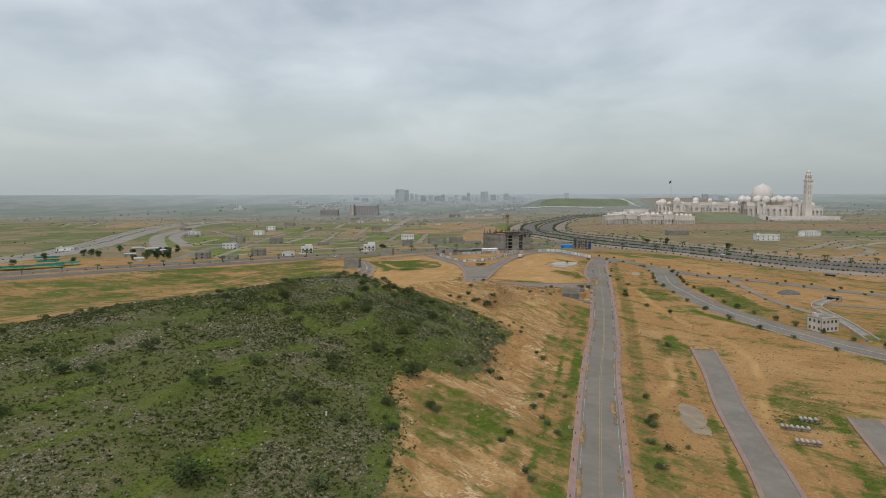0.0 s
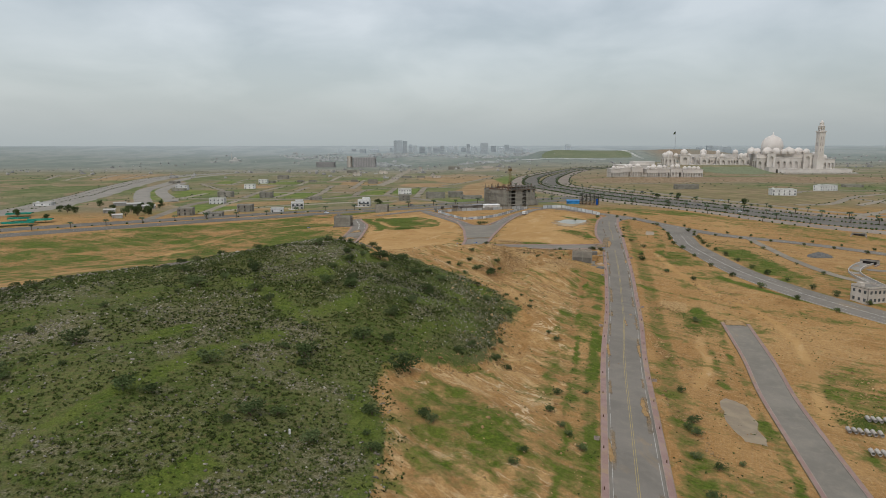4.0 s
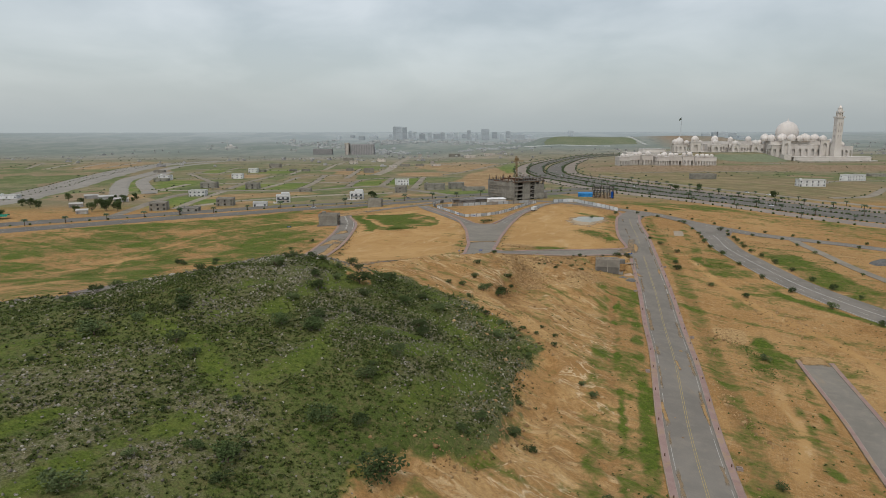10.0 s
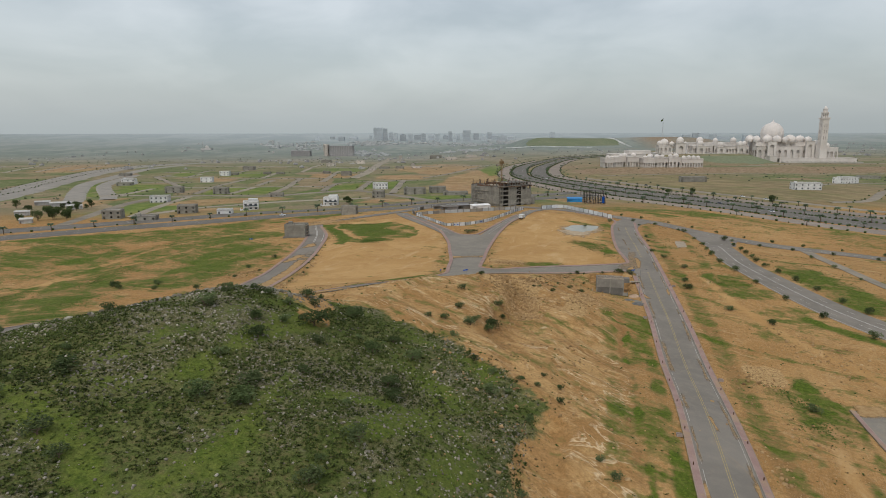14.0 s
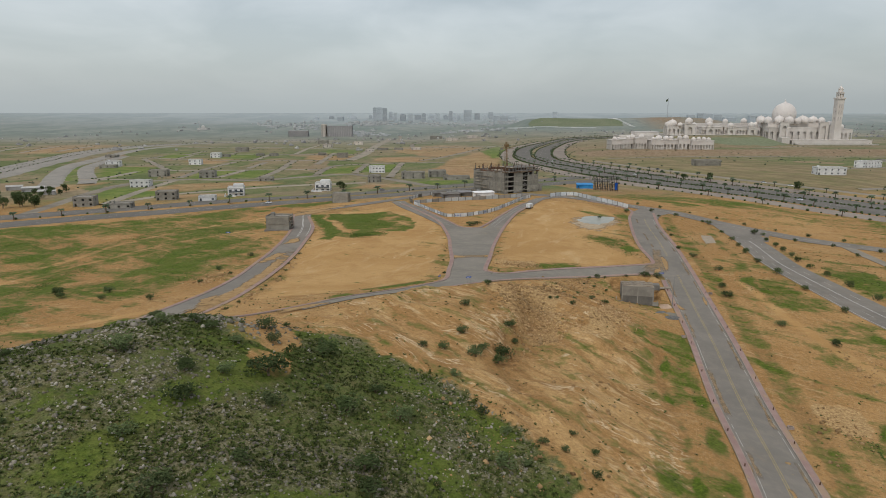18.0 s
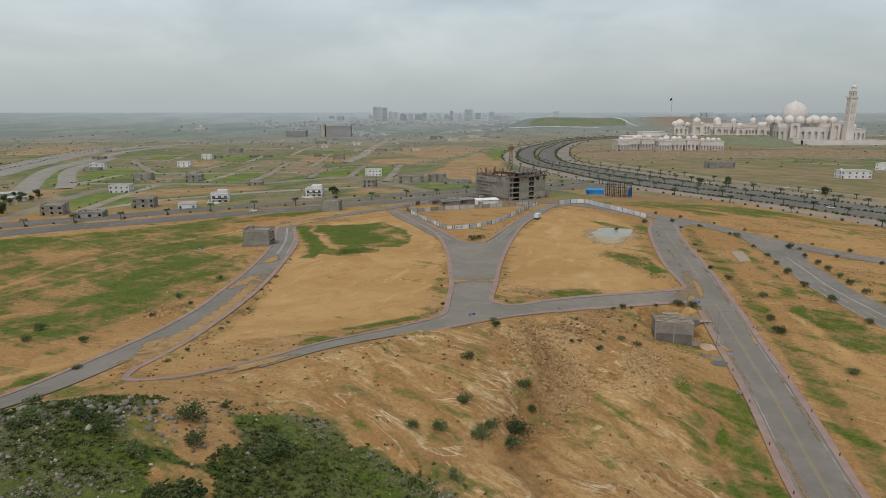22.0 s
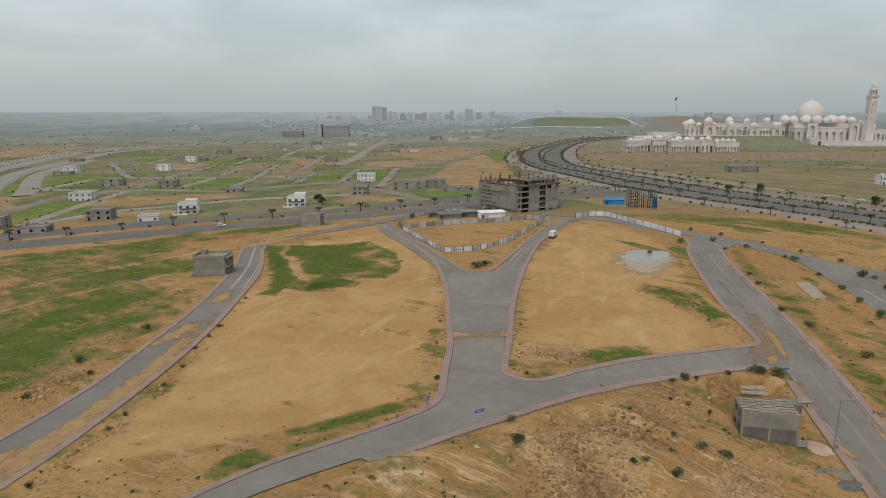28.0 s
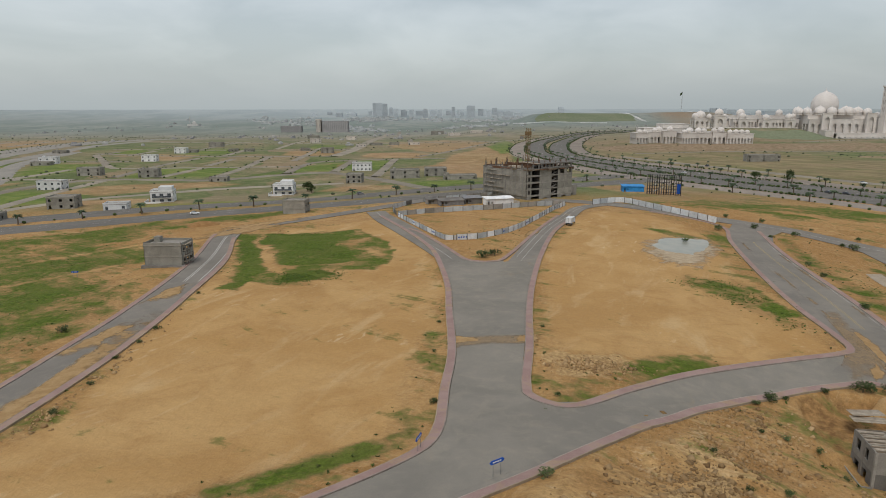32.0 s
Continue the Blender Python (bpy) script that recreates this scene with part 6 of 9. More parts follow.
def house(name, m, w, d, storeys, sh, wallmat, label, counts, glazed=True, raw=False, parapet=0.9, tank=True, extra=None, seed=0, ow=1.5):
    """A flat-roofed house: four walls with openings, floors, parapet; finished ones get framed panes, raw ones stand open."""
    rnd = random.Random(seed)
    t = thing(name, m, label, "house")
    h = storeys * sh
    inner = bm_new()
    for side_no, (wm, length) in enumerate(four_walls(w, d)):
        holes = []
        for s in range(storeys):
            holes += holes_row(length, counts[side_no], ow, s * sh + 0.95, s * sh + 2.35, 1.0)
        if side_no == 0 and counts[0]:
            holes = [o for o in holes if not (o[1] < 1 and abs(o[0] - holes[0][0]) < 0.01)] + [(holes[0][0], 0.0, holes[0][0] + 1.3, 2.3)]
        bm = bm_new()
        wall_cells(bm, wm, length, h, 0.28, holes)
        part("wall", bm, wallmat, t)
        if glazed:
            for o in holes:
                if rnd.random() < 0.96:
                    bm = bm_new()
                    box(bm, o[0] + 0.06, 0.14, o[1] + 0.06, o[2] - 0.06, 0.18, o[3] - 0.06, wm)
                    win = part("window", bm, M_GLASS, t, "dark glazed window")
                    bm = bm_new()
                    for a in ((o[0], o[1], o[2], o[1] + 0.07), (o[0], o[3] - 0.07, o[2], o[3]), (o[0], o[1], o[0] + 0.07, o[3]), (o[2] - 0.07, o[1], o[2], o[3]), ((o[0] + o[2]) / 2 - 0.03, o[1], (o[0] + o[2]) / 2 + 0.03, o[3])):
                        box(bm, a[0], 0.10, a[1], a[2], 0.20, a[3], wm)
                    part("frame", bm, M_STEEL, win)
    for s in range(storeys + 1):
        bm = bm_new()
        o = 0.12 if s in (0, storeys) or raw else -0.29
        box(bm, -o, -o, s * sh - 0.18, w + o, d + o, s * sh + (0.02 if s else 0.0))
        part("roof" if s == storeys else "floor_slab", bm, M_CONC if (raw or s == storeys) else M_CONC_DARK, t)
    box(inner, w * 0.4, 0.5, 0, w * 0.42, d - 0.5, h - 0.2)
    part("inner_wall", inner, M_CONC_DARK, t)
    if parapet:
        bm = bm_new()
        for wm, length in four_walls(w, d):
            box(bm, 0.0, -0.02, h + 0.021, length - 0.2, 0.16, h + parapet, wm)
        part("parapet", bm, wallmat, t)
    if raw:
        for cx, cy in ((0.25, 0.25), (w - 0.25, 0.25), (0.25, d - 0.25), (w - 0.25, d - 0.25), (w / 2, 0.25)):
            bm = bm_new()
            for a, b in ((-0.08, -0.08), (0.08, -0.08), (-0.08, 0.08), (0.08, 0.08)):
                bar(bm, (cx + a, cy + b, h), (cx + a * 1.6, cy + b * 1.4, h + 0.9 + 0.4 * rnd.random()), 0.02, 4)
            part("rebar", bm, M_RUST, t, "rusty bundle of reinforcing bars")
    if tank:
        bm = bm_new()
        box(bm, w * 0.1, d * 0.55, h, w * 0.1 + 1.8, d * 0.55 + 2.2, h + 1.7)
        part("roof_tank", bm, wallmat, t, "small block roof tank")
    if extra:
        extra(t, w, d, h)
    return t


def base_pose(x, y, turn, dz=0.0, z=None):
    return pose(x, y, (lay(x, y) if z is None else z) + dz, 0, 0, turn)


# the half-built house in a pit at the junction
def pit_house():
    w, d, z0 = 10.2, 6.6, -6.3
    t = thing("unfinished_house", pose(69.5, 365.9, z0, 0, 0, -12.5), "two-storey raw concrete house with shuttering on the roof", "house")
    hl = [(1.0, 0.6, 2.4, 2.5), (3.6, 0.3, 4.8, 2.5), (1.0, 4.0, 2.3, 5.6), (3.7, 4.0, 4.7, 5.6)]
    for no, (wm, length) in enumerate(four_walls(w, d)):
        bm = bm_new()
        wall_cells(bm, wm, length, 3.1, 0.25, [o for o in hl if o[1] < 3] if no == 3 else [(1, 0.8, 3, 2.3)] if no == 1 else [])
        part("wall", bm, M_CONC_DARK, t, "dark lower block wall")
        bm = bm_new()
        wall_cells(bm, wm @ pose(0, 0, 3.1), length, 3.2, 0.25, [(a, b - 3.1, c, e - 3.1) for a, b, c, e in hl if b > 3] if no == 3 else [])
        part("wall", bm, M_CONC, t, "pale upper concrete wall")
        for cx in (0.0, length / 2 - 0.15, length - 0.3):
            bm = bm_new()
            box(bm, cx, -0.05, 0, cx + 0.3, 0.0, 6.3, wm)
            part("column", bm, M_CONC, t)
    for z in (0.0, 3.0, 6.15):
        bm = bm_new()
        box(bm, 0.02, 0.02, z, w - 0.02, d - 0.02, z + 0.16)
        part("slab", bm, M_CONC, t)
    rnd = random.Random(5)
    for i in range(3):
        for k in range(16):
            bm = bm_new()
            x0, y0 = 0.1 + i * 3.4 + rnd.uniform(-0.1, 0.1), 0.1 + k * 0.41
            box(bm, x0, y0, 6.33 + 0.05 * (k % 2), x0 + 3.2 + rnd.uniform(-0.3, 0.2), y0 + 0.32, 6.39 + 0.05 * (k % 2))
            part("plank", bm, M_WOOD if (k + i) % 3 else M_WOOD_DARK, t)
    for k in range(9):
        bm = bm_new()
        bar(bm, (0.2 + k * 1.22, -0.12, 6.15), (0.2 + k * 1.22, d + 0.1, 6.2), 0.05, 5)
        part("joist", bm, M_WOOD, t)
    for a, b, c, e, hh in ((-1.5, -0.3, -1.35, d + 1.2, 1.4), (-1.5, -0.45, 0.0, -0.3, 1.4), (w, -0.3, w + 1.6, -0.1, 1.3), (w + 1.5, -0.3, w + 1.7, 2.0, 1.1)):
        bm = bm_new()
        box(bm, a, b, 0, c, e, hh)
        part("low_wall", bm, M_CONC, t)
    bm = bm_new()
    for k in range(5):
        bar(bm, (w + 1.8 + k * 0.1, 0.2 + 0.3 * k, 1.0), (w + 2.6, 0.6 + 0.4 * k, 1.9), 0.02, 4)
    part("rebar", bm, M_RUST, t)
    bm = bm_new()
    box(bm, 9.0, d + 0.5, 3.4, 13.0, d + 3.6, 5.2)
    part("wall", bm, M_CONC_DARK, t, "low grey annex behind the house")
    return t


pit_house()
for k, (px, py, tz) in enumerate(((77.5, 381.5, 0.0), (78.2, 382.8, 0.3), (86, 377.5, 0.1))):
    t = thing("shuttering_panel", base_pose(px, py, -12 + 9 * k, 0.35 + tz), "grey shuttering panel lying on the earth", "panel", "shuttering panels")
    for j in range(5):
        bm = bm_new()
        box(bm, 0, j * 0.42, 0, 5.2, j * 0.42 + 0.38, 0.09)
        part("board", bm, M_WOOD, t)
    bm = bm_new()
    for s in (0.4, 2.6, 4.6):
        box(bm, s, 0, -0.1, s + 0.1, 2.1, 0)
    part("batten", bm, M_WOOD, t)


def lh_extra(t, w, d, h):
    bm = bm_new()
    box(bm, -0.6, -1.4, -0.5, w + 0.9, 0, 0.6)
    part("plinth", bm, M_CONC_DARK, t, "dark projecting plinth")
    for k in range(4):
        bm = bm_new()
        bar(bm, (w + 0.7, 0.8 + 1.6 * k, 0), (w + 0.7, 0.8 + 1.6 * k, h + 0.3), 0.05, 6)
        part("scaffold_pole", bm, M_RUST, t)
    for k in range(4):
        bm = bm_new()
        box(bm, w + 0.0, 0.6, 1.7 * k + 1.5, w + 0.95, d - 1.6, 1.7 * k + 1.58)
        part("scaffold_deck", bm, M_WOOD, t)


house("grey_block_house", pose(-75.6, 478.5, -1.5, 0, 0, -4), 11.6, 8.0, 2, 3.3, M_BLOCKWALL, "two-storey grey block house shell with scaffold", (0, 3, 2, 2), False, True, 0.75, True, lh_extra, 2)
house("grey_block_house", pose(-57.5, 583.5, -3.9, 0, 0, -6), 10.6, 7.5, 2, 3.7, M_BLOCKWALL, "two-storey unfinished grey block house by the boulevard", (0, 2, 2, 0), False, True, 0.5, False, None, 3, 1.9)


def white_villa(x, y, z, turn, w, d, st, label, seed):
    def more(t, w_, d_, h):
        bm = bm_new()
        box(bm, w_ * 0.35, d_ * 0.2, h, w_ * 0.95, d_ * 0.9, h + 2.7)
        part("stair_room", bm, M_WHITE, t, "white rooftop stair room")
        bm = bm_new()
        box(bm, w_ * 0.1, -1.4, 3.1, w_ * 0.95, 0.0, 3.35)
        part("balcony_slab", bm, M_WHITE, t)
        bm = bm_new()
        box(bm, w_ * 0.1, -1.4, 3.36, w_ * 0.95, -1.3, 4.3)
        part("balustrade", bm, M_GLASS, t)
        bm = bm_new()
        box(bm, -2.2, -4.5, -0.4, -2.0, d_ * 0.6, 2.0)
        box(bm, -1.99, -4.5, -0.4, w_ * 0.5, -4.3, 1.6)
        part("garden_wall", bm, M_WHITE, t, "white garden wall")
    return house("white_villa", pose(x, y, z, 0, 0, turn), w, d, st, 3.2, M_WHITE, label, (3, 2, 2, 2), True, False, 0.9, False, more, seed, 2.0)


white_villa(-86.5, 686, -7.8, 2, 12.5, 11, 2, "white two-storey villa with dark glazed front", 11)
white_villa(-146, 648, -6.9, 12, 12, 11, 2, "white two-storey villa with a roof terrace", 12)
house("white_low_house", pose(-158.5, 620, -6.6, 0, 0, 10), 11.5, 8, 1, 3.3, M_WHITE, "low white single-storey house with a sloping wing", (2, 1, 1, 1), True, False, 0.8, False, None, 13)
house("white_house", pose(-252, 720, -8.6, 0, 0, 4), 16, 10, 2, 3.2, M_WHITE, "white two-storey house with many windows", (4, 2, 3, 2), True, False, 0.6, False, None, 14)
house("white_house", pose(-56, 848, -8.0, 0, 0, 2), 17, 11, 2, 3.4, M_WHITE, "long white two-storey house among plots", (5, 2, 4, 2), True, False, 0.6, False, None, 15)
house("white_house", base_pose(374, 752, -8), 26, 12, 2, 3.3, M_WHITE, "white villa on the plain below the mosque", (5, 2, 4, 2), True, False, 0.7, True, None, 16)
house("cream_house", pose(175.0, 288.2, -9.4, 0, 0, 14), 9.8, 8.4, 2, 3.3, M_CREAM, "cream two-storey house with dark windows beside the road", (4, 3, 3, 3), True, False, 0.7, True, None, 18, 1.2)
# more houses of the plain: plan, turn, size, storeys, raw or finished
rows_b = []
rows_b += [(-18, 770, 4, 22, 10, 2, True), (8, 786, 3, 17, 10, 2, True), (-48, 742, -4, 11, 10, 2, True), (22, 752, 4, 24, 9, 1, True), (-276, 815, 6, 18, 10, 2, True), (-290, 966, 6, 15, 10, 2, False), (-220, 800, 6, 15, 10, 2, True), (-152, 764, 6, 13, 9, 1, True), (-192, 628, 8, 14, 10, 2, True), (-378, 936, 6, 16, 10, 2, False), (-376, 918, 6, 18, 9, 1, True), (-237, 601, 10, 13, 11, 2, True)]
rows_b += [(-208, 588, 10, 15, 10, 1, True), (-306, 1096, 4, 14, 12, 2, False), (-300, 1112, 4, 16, 10, 1, True), (-312, 1242, 4, 20, 12, 2, True), (316, 892, -6, 30, 12, 2, True), (-124, 1098, 4, 16, 10, 2, True), (-160, 1152, 4, 12, 10, 1, True), (-250, 1132, 2, 11, 9, 1, True), (-230, 1133, 2, 12, 9, 1, True), (-456, 1096, 4, 16, 10, 1, True), (-96, 1250, 2, 14, 10, 1, False), (-80, 1290, 2, 20, 10, 1, True)]
rows_b += [(-50, 1300, 2, 16, 10, 1, True), (-20, 1310, 2, 18, 10, 1, False), (-190, 1390, 2, 18, 10, 2, False), (-150, 1560, 2, 20, 12, 2, False), (-240, 1640, 2, 24, 12, 2, True), (60, 1800, 2, 30, 14, 2, False), (120, 1900, 2, 30, 14, 2, False), (20, 2000, 2, 34, 14, 3, True), (600, 980, -10, 26, 12, 1, True), (-430, 700, 10, 18, 10, 1, False)]
for k, (x, y, turn, w, d, st, raw) in enumerate(rows_b):
    house("plain_house", base_pose(x, y, turn, -0.2), w, d, st, 3.2, M_BLOCKWALL if raw else M_CREAM if y > 1200 else M_WHITE, "unfinished grey block house on an open plot" if raw else "pale finished house on an open plot", (3, 1, 0, 1), not raw, raw and y < 1000, 0.6, k % 3 == 0, None, 40 + k)


# ---- the large unfinished block ----
def tower_frame():
    TW, TD, SH = 32.0, 35.0, 3.35
    t = thing("unfinished_block", pose(60.5, 611, -2.2, 0, 0, 33), "five-storey raw concrete block under construction", "building")
    H = 5 * SH
    # right-hand front: open bays near the corner and at the stairs
    front = []
    for s in range(5):
        front.append((3.0, s * SH + 0.55, 8.6, s * SH + 3.0))
        if s:
            front.append((0.7, s * SH + 0.9, 2.2, s * SH + 2.9))
        front.append((17.0, s * SH + 0.4, 21.6, s * SH + 3.0))
    front += [(11.5, 0.4, 14.2, 2.0), (24.5, 0.3, 28.0, 2.2), (23.0, 4 * SH + 0.8, 26.0, 4 * SH + 2.9), (28, 4 * SH + 0.8, 31, 4 * SH + 2.9)]
    walls = four_walls(TW, TD)
    for no, (wm, length) in enumerate(walls):
        for s in range(5):
            bm = bm_new()
            if no == 0:
                holes = [(a, b - s * SH, c, e - s * SH) for a, b, c, e in front if s * SH <= b < (s + 1) * SH]
            elif no == 3:
                holes = [(2, 0.2, 12, 2.3), (15, 0.2, 24, 2.3)] if s == 0 else []
            else:
                holes = holes_row(length, 5, 3.6, 0.9, 2.7, 2.0)
            o = 0.0 if no != 3 or s == 0 else -0.9
            wall_cells(bm, wm @ pose(0, o, s * SH), length, SH - 0.3, 0.3, holes)
            part("storey_wall", bm, M_BLOCKWALL if no != 0 or s else M_CONC, t)
            bm = bm_new()
            box(bm, 0, o - 0.08, s * SH + SH - 0.3, length, 0.4, s * SH + SH, wm)
            part("ring_beam", bm, M_CONC, t)
            if no in (0, 3):
                n = 9 if no == 3 else 6
                for k in range(n + 1):
                    bm = bm_new()
                    cx = k * (length - 0.4) / n
                    if any(h[0] < cx + 0.4 and h[2] > cx for h in holes):
                        bm.free()
                        continue
                    box(bm, cx, o - 0.05, s * SH, cx + 0.4, o - 0.002, s * SH + SH - 0.3, wm)
                    part("column", bm, M_CONC, t)
    for s in range(6):
        bm = bm_new()
        box(bm, 0.42, 0.42, s * SH - 0.22, TW - 0.42, TD - 0.42, s * SH - 0.02)
        part("floor_slab", bm, M_CONC_DARK, t)
    # dark partition walls that show through the open bays
    for x in (9.4, 16.2, 22.4):
        bm = bm_new()
        box(bm, x, 0.5, 0, x + 0.2, 12, H - 0.3)
        part("partition", bm, M_CONC_DARK, t)
    bm = bm_new()
    box(bm, 0.6, 6.5, 0, TW - 0.6, 6.7, H - 0.3)
    part("partition", bm, M_CONC_DARK, t)
    for s in range(5):
        for a, b in ((0, 1), (1, 0)):
            bm = bm_new()
            z0, z1 = s * SH + (0 if a == 0 else SH / 2), s * SH + (SH / 2 if a == 0 else SH)
            x0, x1 = (17.2, 21.2) if a == 0 else (21.2, 17.2)
            y0 = 0.6 + 1.3 * a
            vs = [bm.verts.new(q) for q in ((x0, y0, z0), (x1, y0, z1), (x1, y0 + 1.2, z1), (x0, y0 + 1.2, z0), (x0, y0, z0 - 0.25), (x1, y0, z1 - 0.25), (x1, y0 + 1.2, z1 - 0.25), (x0, y0 + 1.2, z0 - 0.25))]
            for f in ((0, 1, 2, 3), (7, 6, 5, 4), (0, 4, 5, 1), (1, 5, 6, 2), (2, 6, 7, 3), (3, 7, 4, 0)):
                bm.faces.new([vs[q] for q in f])
            bmesh.ops.recalc_face_normals(bm, faces=bm.faces)
            part("stair_flight", bm, M_CONC, t)
    # top: columns with bars, half-high walls, shuttering, a lifted deck over half of it
    rnd = random.Random(9)
    for i in range(9):
        for j in range(9):
            if 0 < i < 8 and 0 < j < 8 and (i + j) % 2:
                continue
            cx, cy = 0.3 + i * (TW - 0.9) / 8, 0.3 + j * (TD - 0.9) / 8
            hh = rnd.choice((1.2, 2.0, 2.8, 2.8))
            bm = bm_new()
            box(bm, cx, cy, H, cx + 0.45, cy + 0.45, H + hh)
            c = part("top_column", bm, M_CONC_DARK if rnd.random() < 0.6 else M_RUST, t)
            bm = bm_new()
            for a, b in ((0.06, 0.06), (0.39, 0.06), (0.06, 0.39), (0.39, 0.39)):
                bar(bm, (cx + a, cy + b, H + hh - 0.1), (cx + a + rnd.uniform(-0.08, 0.08), cy + b + rnd.uniform(-0.08, 0.08), H + hh + rnd.uniform(1.2, 2.2)), 0.05, 4)
            part("rebar", bm, M_RUST, c, "rusty reinforcing bars")
    for a, b, c, e, z0, z1, mt in ((9.5, 0.3, 31.8, 18, 2.55, 2.8, M_WOOD), (9.6, 0.2, 31.8, 0.4, 0.5, 1.1, M_CONC), (0.4, 3, 0.7, 30, 0.0, 0.7, M_CONC_DARK), (1, 20, 30, 20.3, 0, 1.8, M_RUST), (10, 8, 10.3, 30, 0, 2.0, M_RUST), (12, 1.5, 30, 16, 2.8, 3.0, M_CONC_DARK), (3, 12, 8.5, 19, 0, 1.0, M_WOOD)):
        bm = bm_new()
        box(bm, a, b, H + z0, c, e, H + z1)
        part("shuttering", bm, mt, t)
    # rim of dark shuttering, a heavy beam on pale stub columns along the front, heaps of boards
    for no, (wm, length) in enumerate(four_walls(TW, TD)):
        k = 0.0
        while k < length - 1:
            ln = rnd.uniform(1.6, 3.6)
            bm = bm_new()
            box(bm, k, -0.9 - rnd.uniform(0, 0.5), H + rnd.uniform(-0.5, 0.1), min(k + ln, length), 0.3, H + rnd.uniform(0.15, 0.6), wm)
            if rnd.random() < 0.75:
                part("shuttering", bm, rnd.choice((M_CONC_DARK, M_WOOD_DARK, M_RUST)), t)
            else:
                bm.free()
            k += ln
    for k in range(9):
        bm = bm_new()
        box(bm, 9.8 + k * 2.65, 0.2, H + 0.2, 10.6 + k * 2.65, 0.7, H + 2.6)
        part("stub_column", bm, M_CONC, t)
    for z in (2.6, 0.1):
        bm = bm_new()
        box(bm, 9.2, -0.5, H + z, 32.6, 0.9, H + z + 0.45)
        part("edge_beam", bm, M_CONC_DARK, t)
    for k in range(40):
        bm = bm_new()
        x, y = rnd.uniform(0.8, 30), rnd.uniform(1, 33)
        bar(bm, (x, y, H + 0.1), (x + rnd.uniform(-2.5, 2.5), y + rnd.uniform(-2.5, 2.5), H + rnd.uniform(0.5, 3.6)), 0.09, 4)
        part("loose_pole", bm, rnd.choice((M_WOOD_DARK, M_RUST, M_CONC_DARK)), t)
    for k in range(24):
        bm = bm_new()
        x, y = rnd.uniform(10, 31), rnd.uniform(0.8, 17)
        bar(bm, (x, y, H), (x + rnd.uniform(-0.3, 0.3), y, H + 2.55), 0.06, 5)
        part("prop", bm, M_RUST, t)
    for k in range(14):
        bm = bm_new()
        box(bm, rnd.uniform(1, 8), rnd.uniform(2, 30), H, rnd.uniform(8.2, 9.3), rnd.uniform(30.2, 31), H + 0.06) if k == 0 else box(bm, 1 + k * 0.5, 4 + k * 1.6, H, 3.5 + k * 0.5, 4.4 + k * 1.6, H + rnd.uniform(0.1, 0.7))
        part("plank_stack", bm, M_WOOD, t)
    lm = four_walls(TW, TD)[3][0]
    for k in range(13):
        bm = bm_new()
        bar(bm, lm @ Vector((1 + k * 2.7, -1.6, 0)), lm @ Vector((1 + k * 2.7, -1.6, H + rnd.uniform(-3, 1.5))), 0.06, 5)
        part("scaffold_pole", bm, M_STEEL, t)
    for k in range(7):
        bm = bm_new()
        z = 2.0 + k * 2.2
        x0 = rnd.uniform(0, 10)
        box(bm, x0, -1.7, z, x0 + rnd.uniform(8, 22), -1.0, z + 0.1, lm)
        part("scaffold_deck", bm, M_WOOD, t)
    # lower wing at the back of the right side
    bm = bm_new()
    wall_cells(bm, pose(TW, 3, 0), 7.0, 2 * SH, 0.3, [(1, 0.4, 4, 2.4)])
    wall_cells(bm, pose(TW + 7, 3, 0, 0, 0, 90), 20, 2 * SH, 0.3, [])
    box(bm, TW, 3.3, 2 * SH - 0.2, TW + 6.7, 22, 2 * SH)
    part("wing", bm, M_CONC, t, "lower concrete wing")
    return t


tower_frame()


def tower_crane():
    t = thing("tower_crane", base_pose(65, 640, 33), "slim yellow tower crane rising behind the unfinished block", "crane")
    S, HT = 0.8, 36.0
    for a, b in ((-S, -S), (S, -S), (S, S), (-S, S)):
        bm = bm_new()
        bar(bm, (a, b, 0), (a, b, HT), 0.14, 5)
        part("mast_leg", bm, M_YELLOW, t)
    for k in range(18):
        bm = bm_new()
        z = 2.0 * k
        for (a, b), (c, d) in zip(((-S, -S), (S, -S), (S, S), (-S, S)), ((S, -S), (S, S), (-S, S), (-S, -S))):
            bar(bm, (a, b, z), (c, d, z + 2.0), 0.07, 4)
        part("lattice", bm, M_YELLOW, t)
    for s, ln in ((1, 7.5), (-1, 5.5)):
        bm = bm_new()
        for z in (31.0, 32.1):
            for y in (-0.5, 0.5):
                bar(bm, (0, y, z), (s * ln, y, z), 0.09, 4)
        for k in range(int(ln)):
            bar(bm, (s * k, -0.5, 31.0), (s * (k + 1), 0.5, 32.1), 0.06, 4)
        part("jib", bm, M_YELLOW, t)
    bm = bm_new()
    box(bm, -5.4, -0.7, 30.2, -4.0, 0.7, 31.6)
    part("counterweight", bm, M_CONC, t)
    bm = bm_new()
    box(bm, -1.3, -1.2, 32.3, 1.3, 1.2, 34.2)
    part("cab", bm, M_YELLOW, t)


tower_crane()


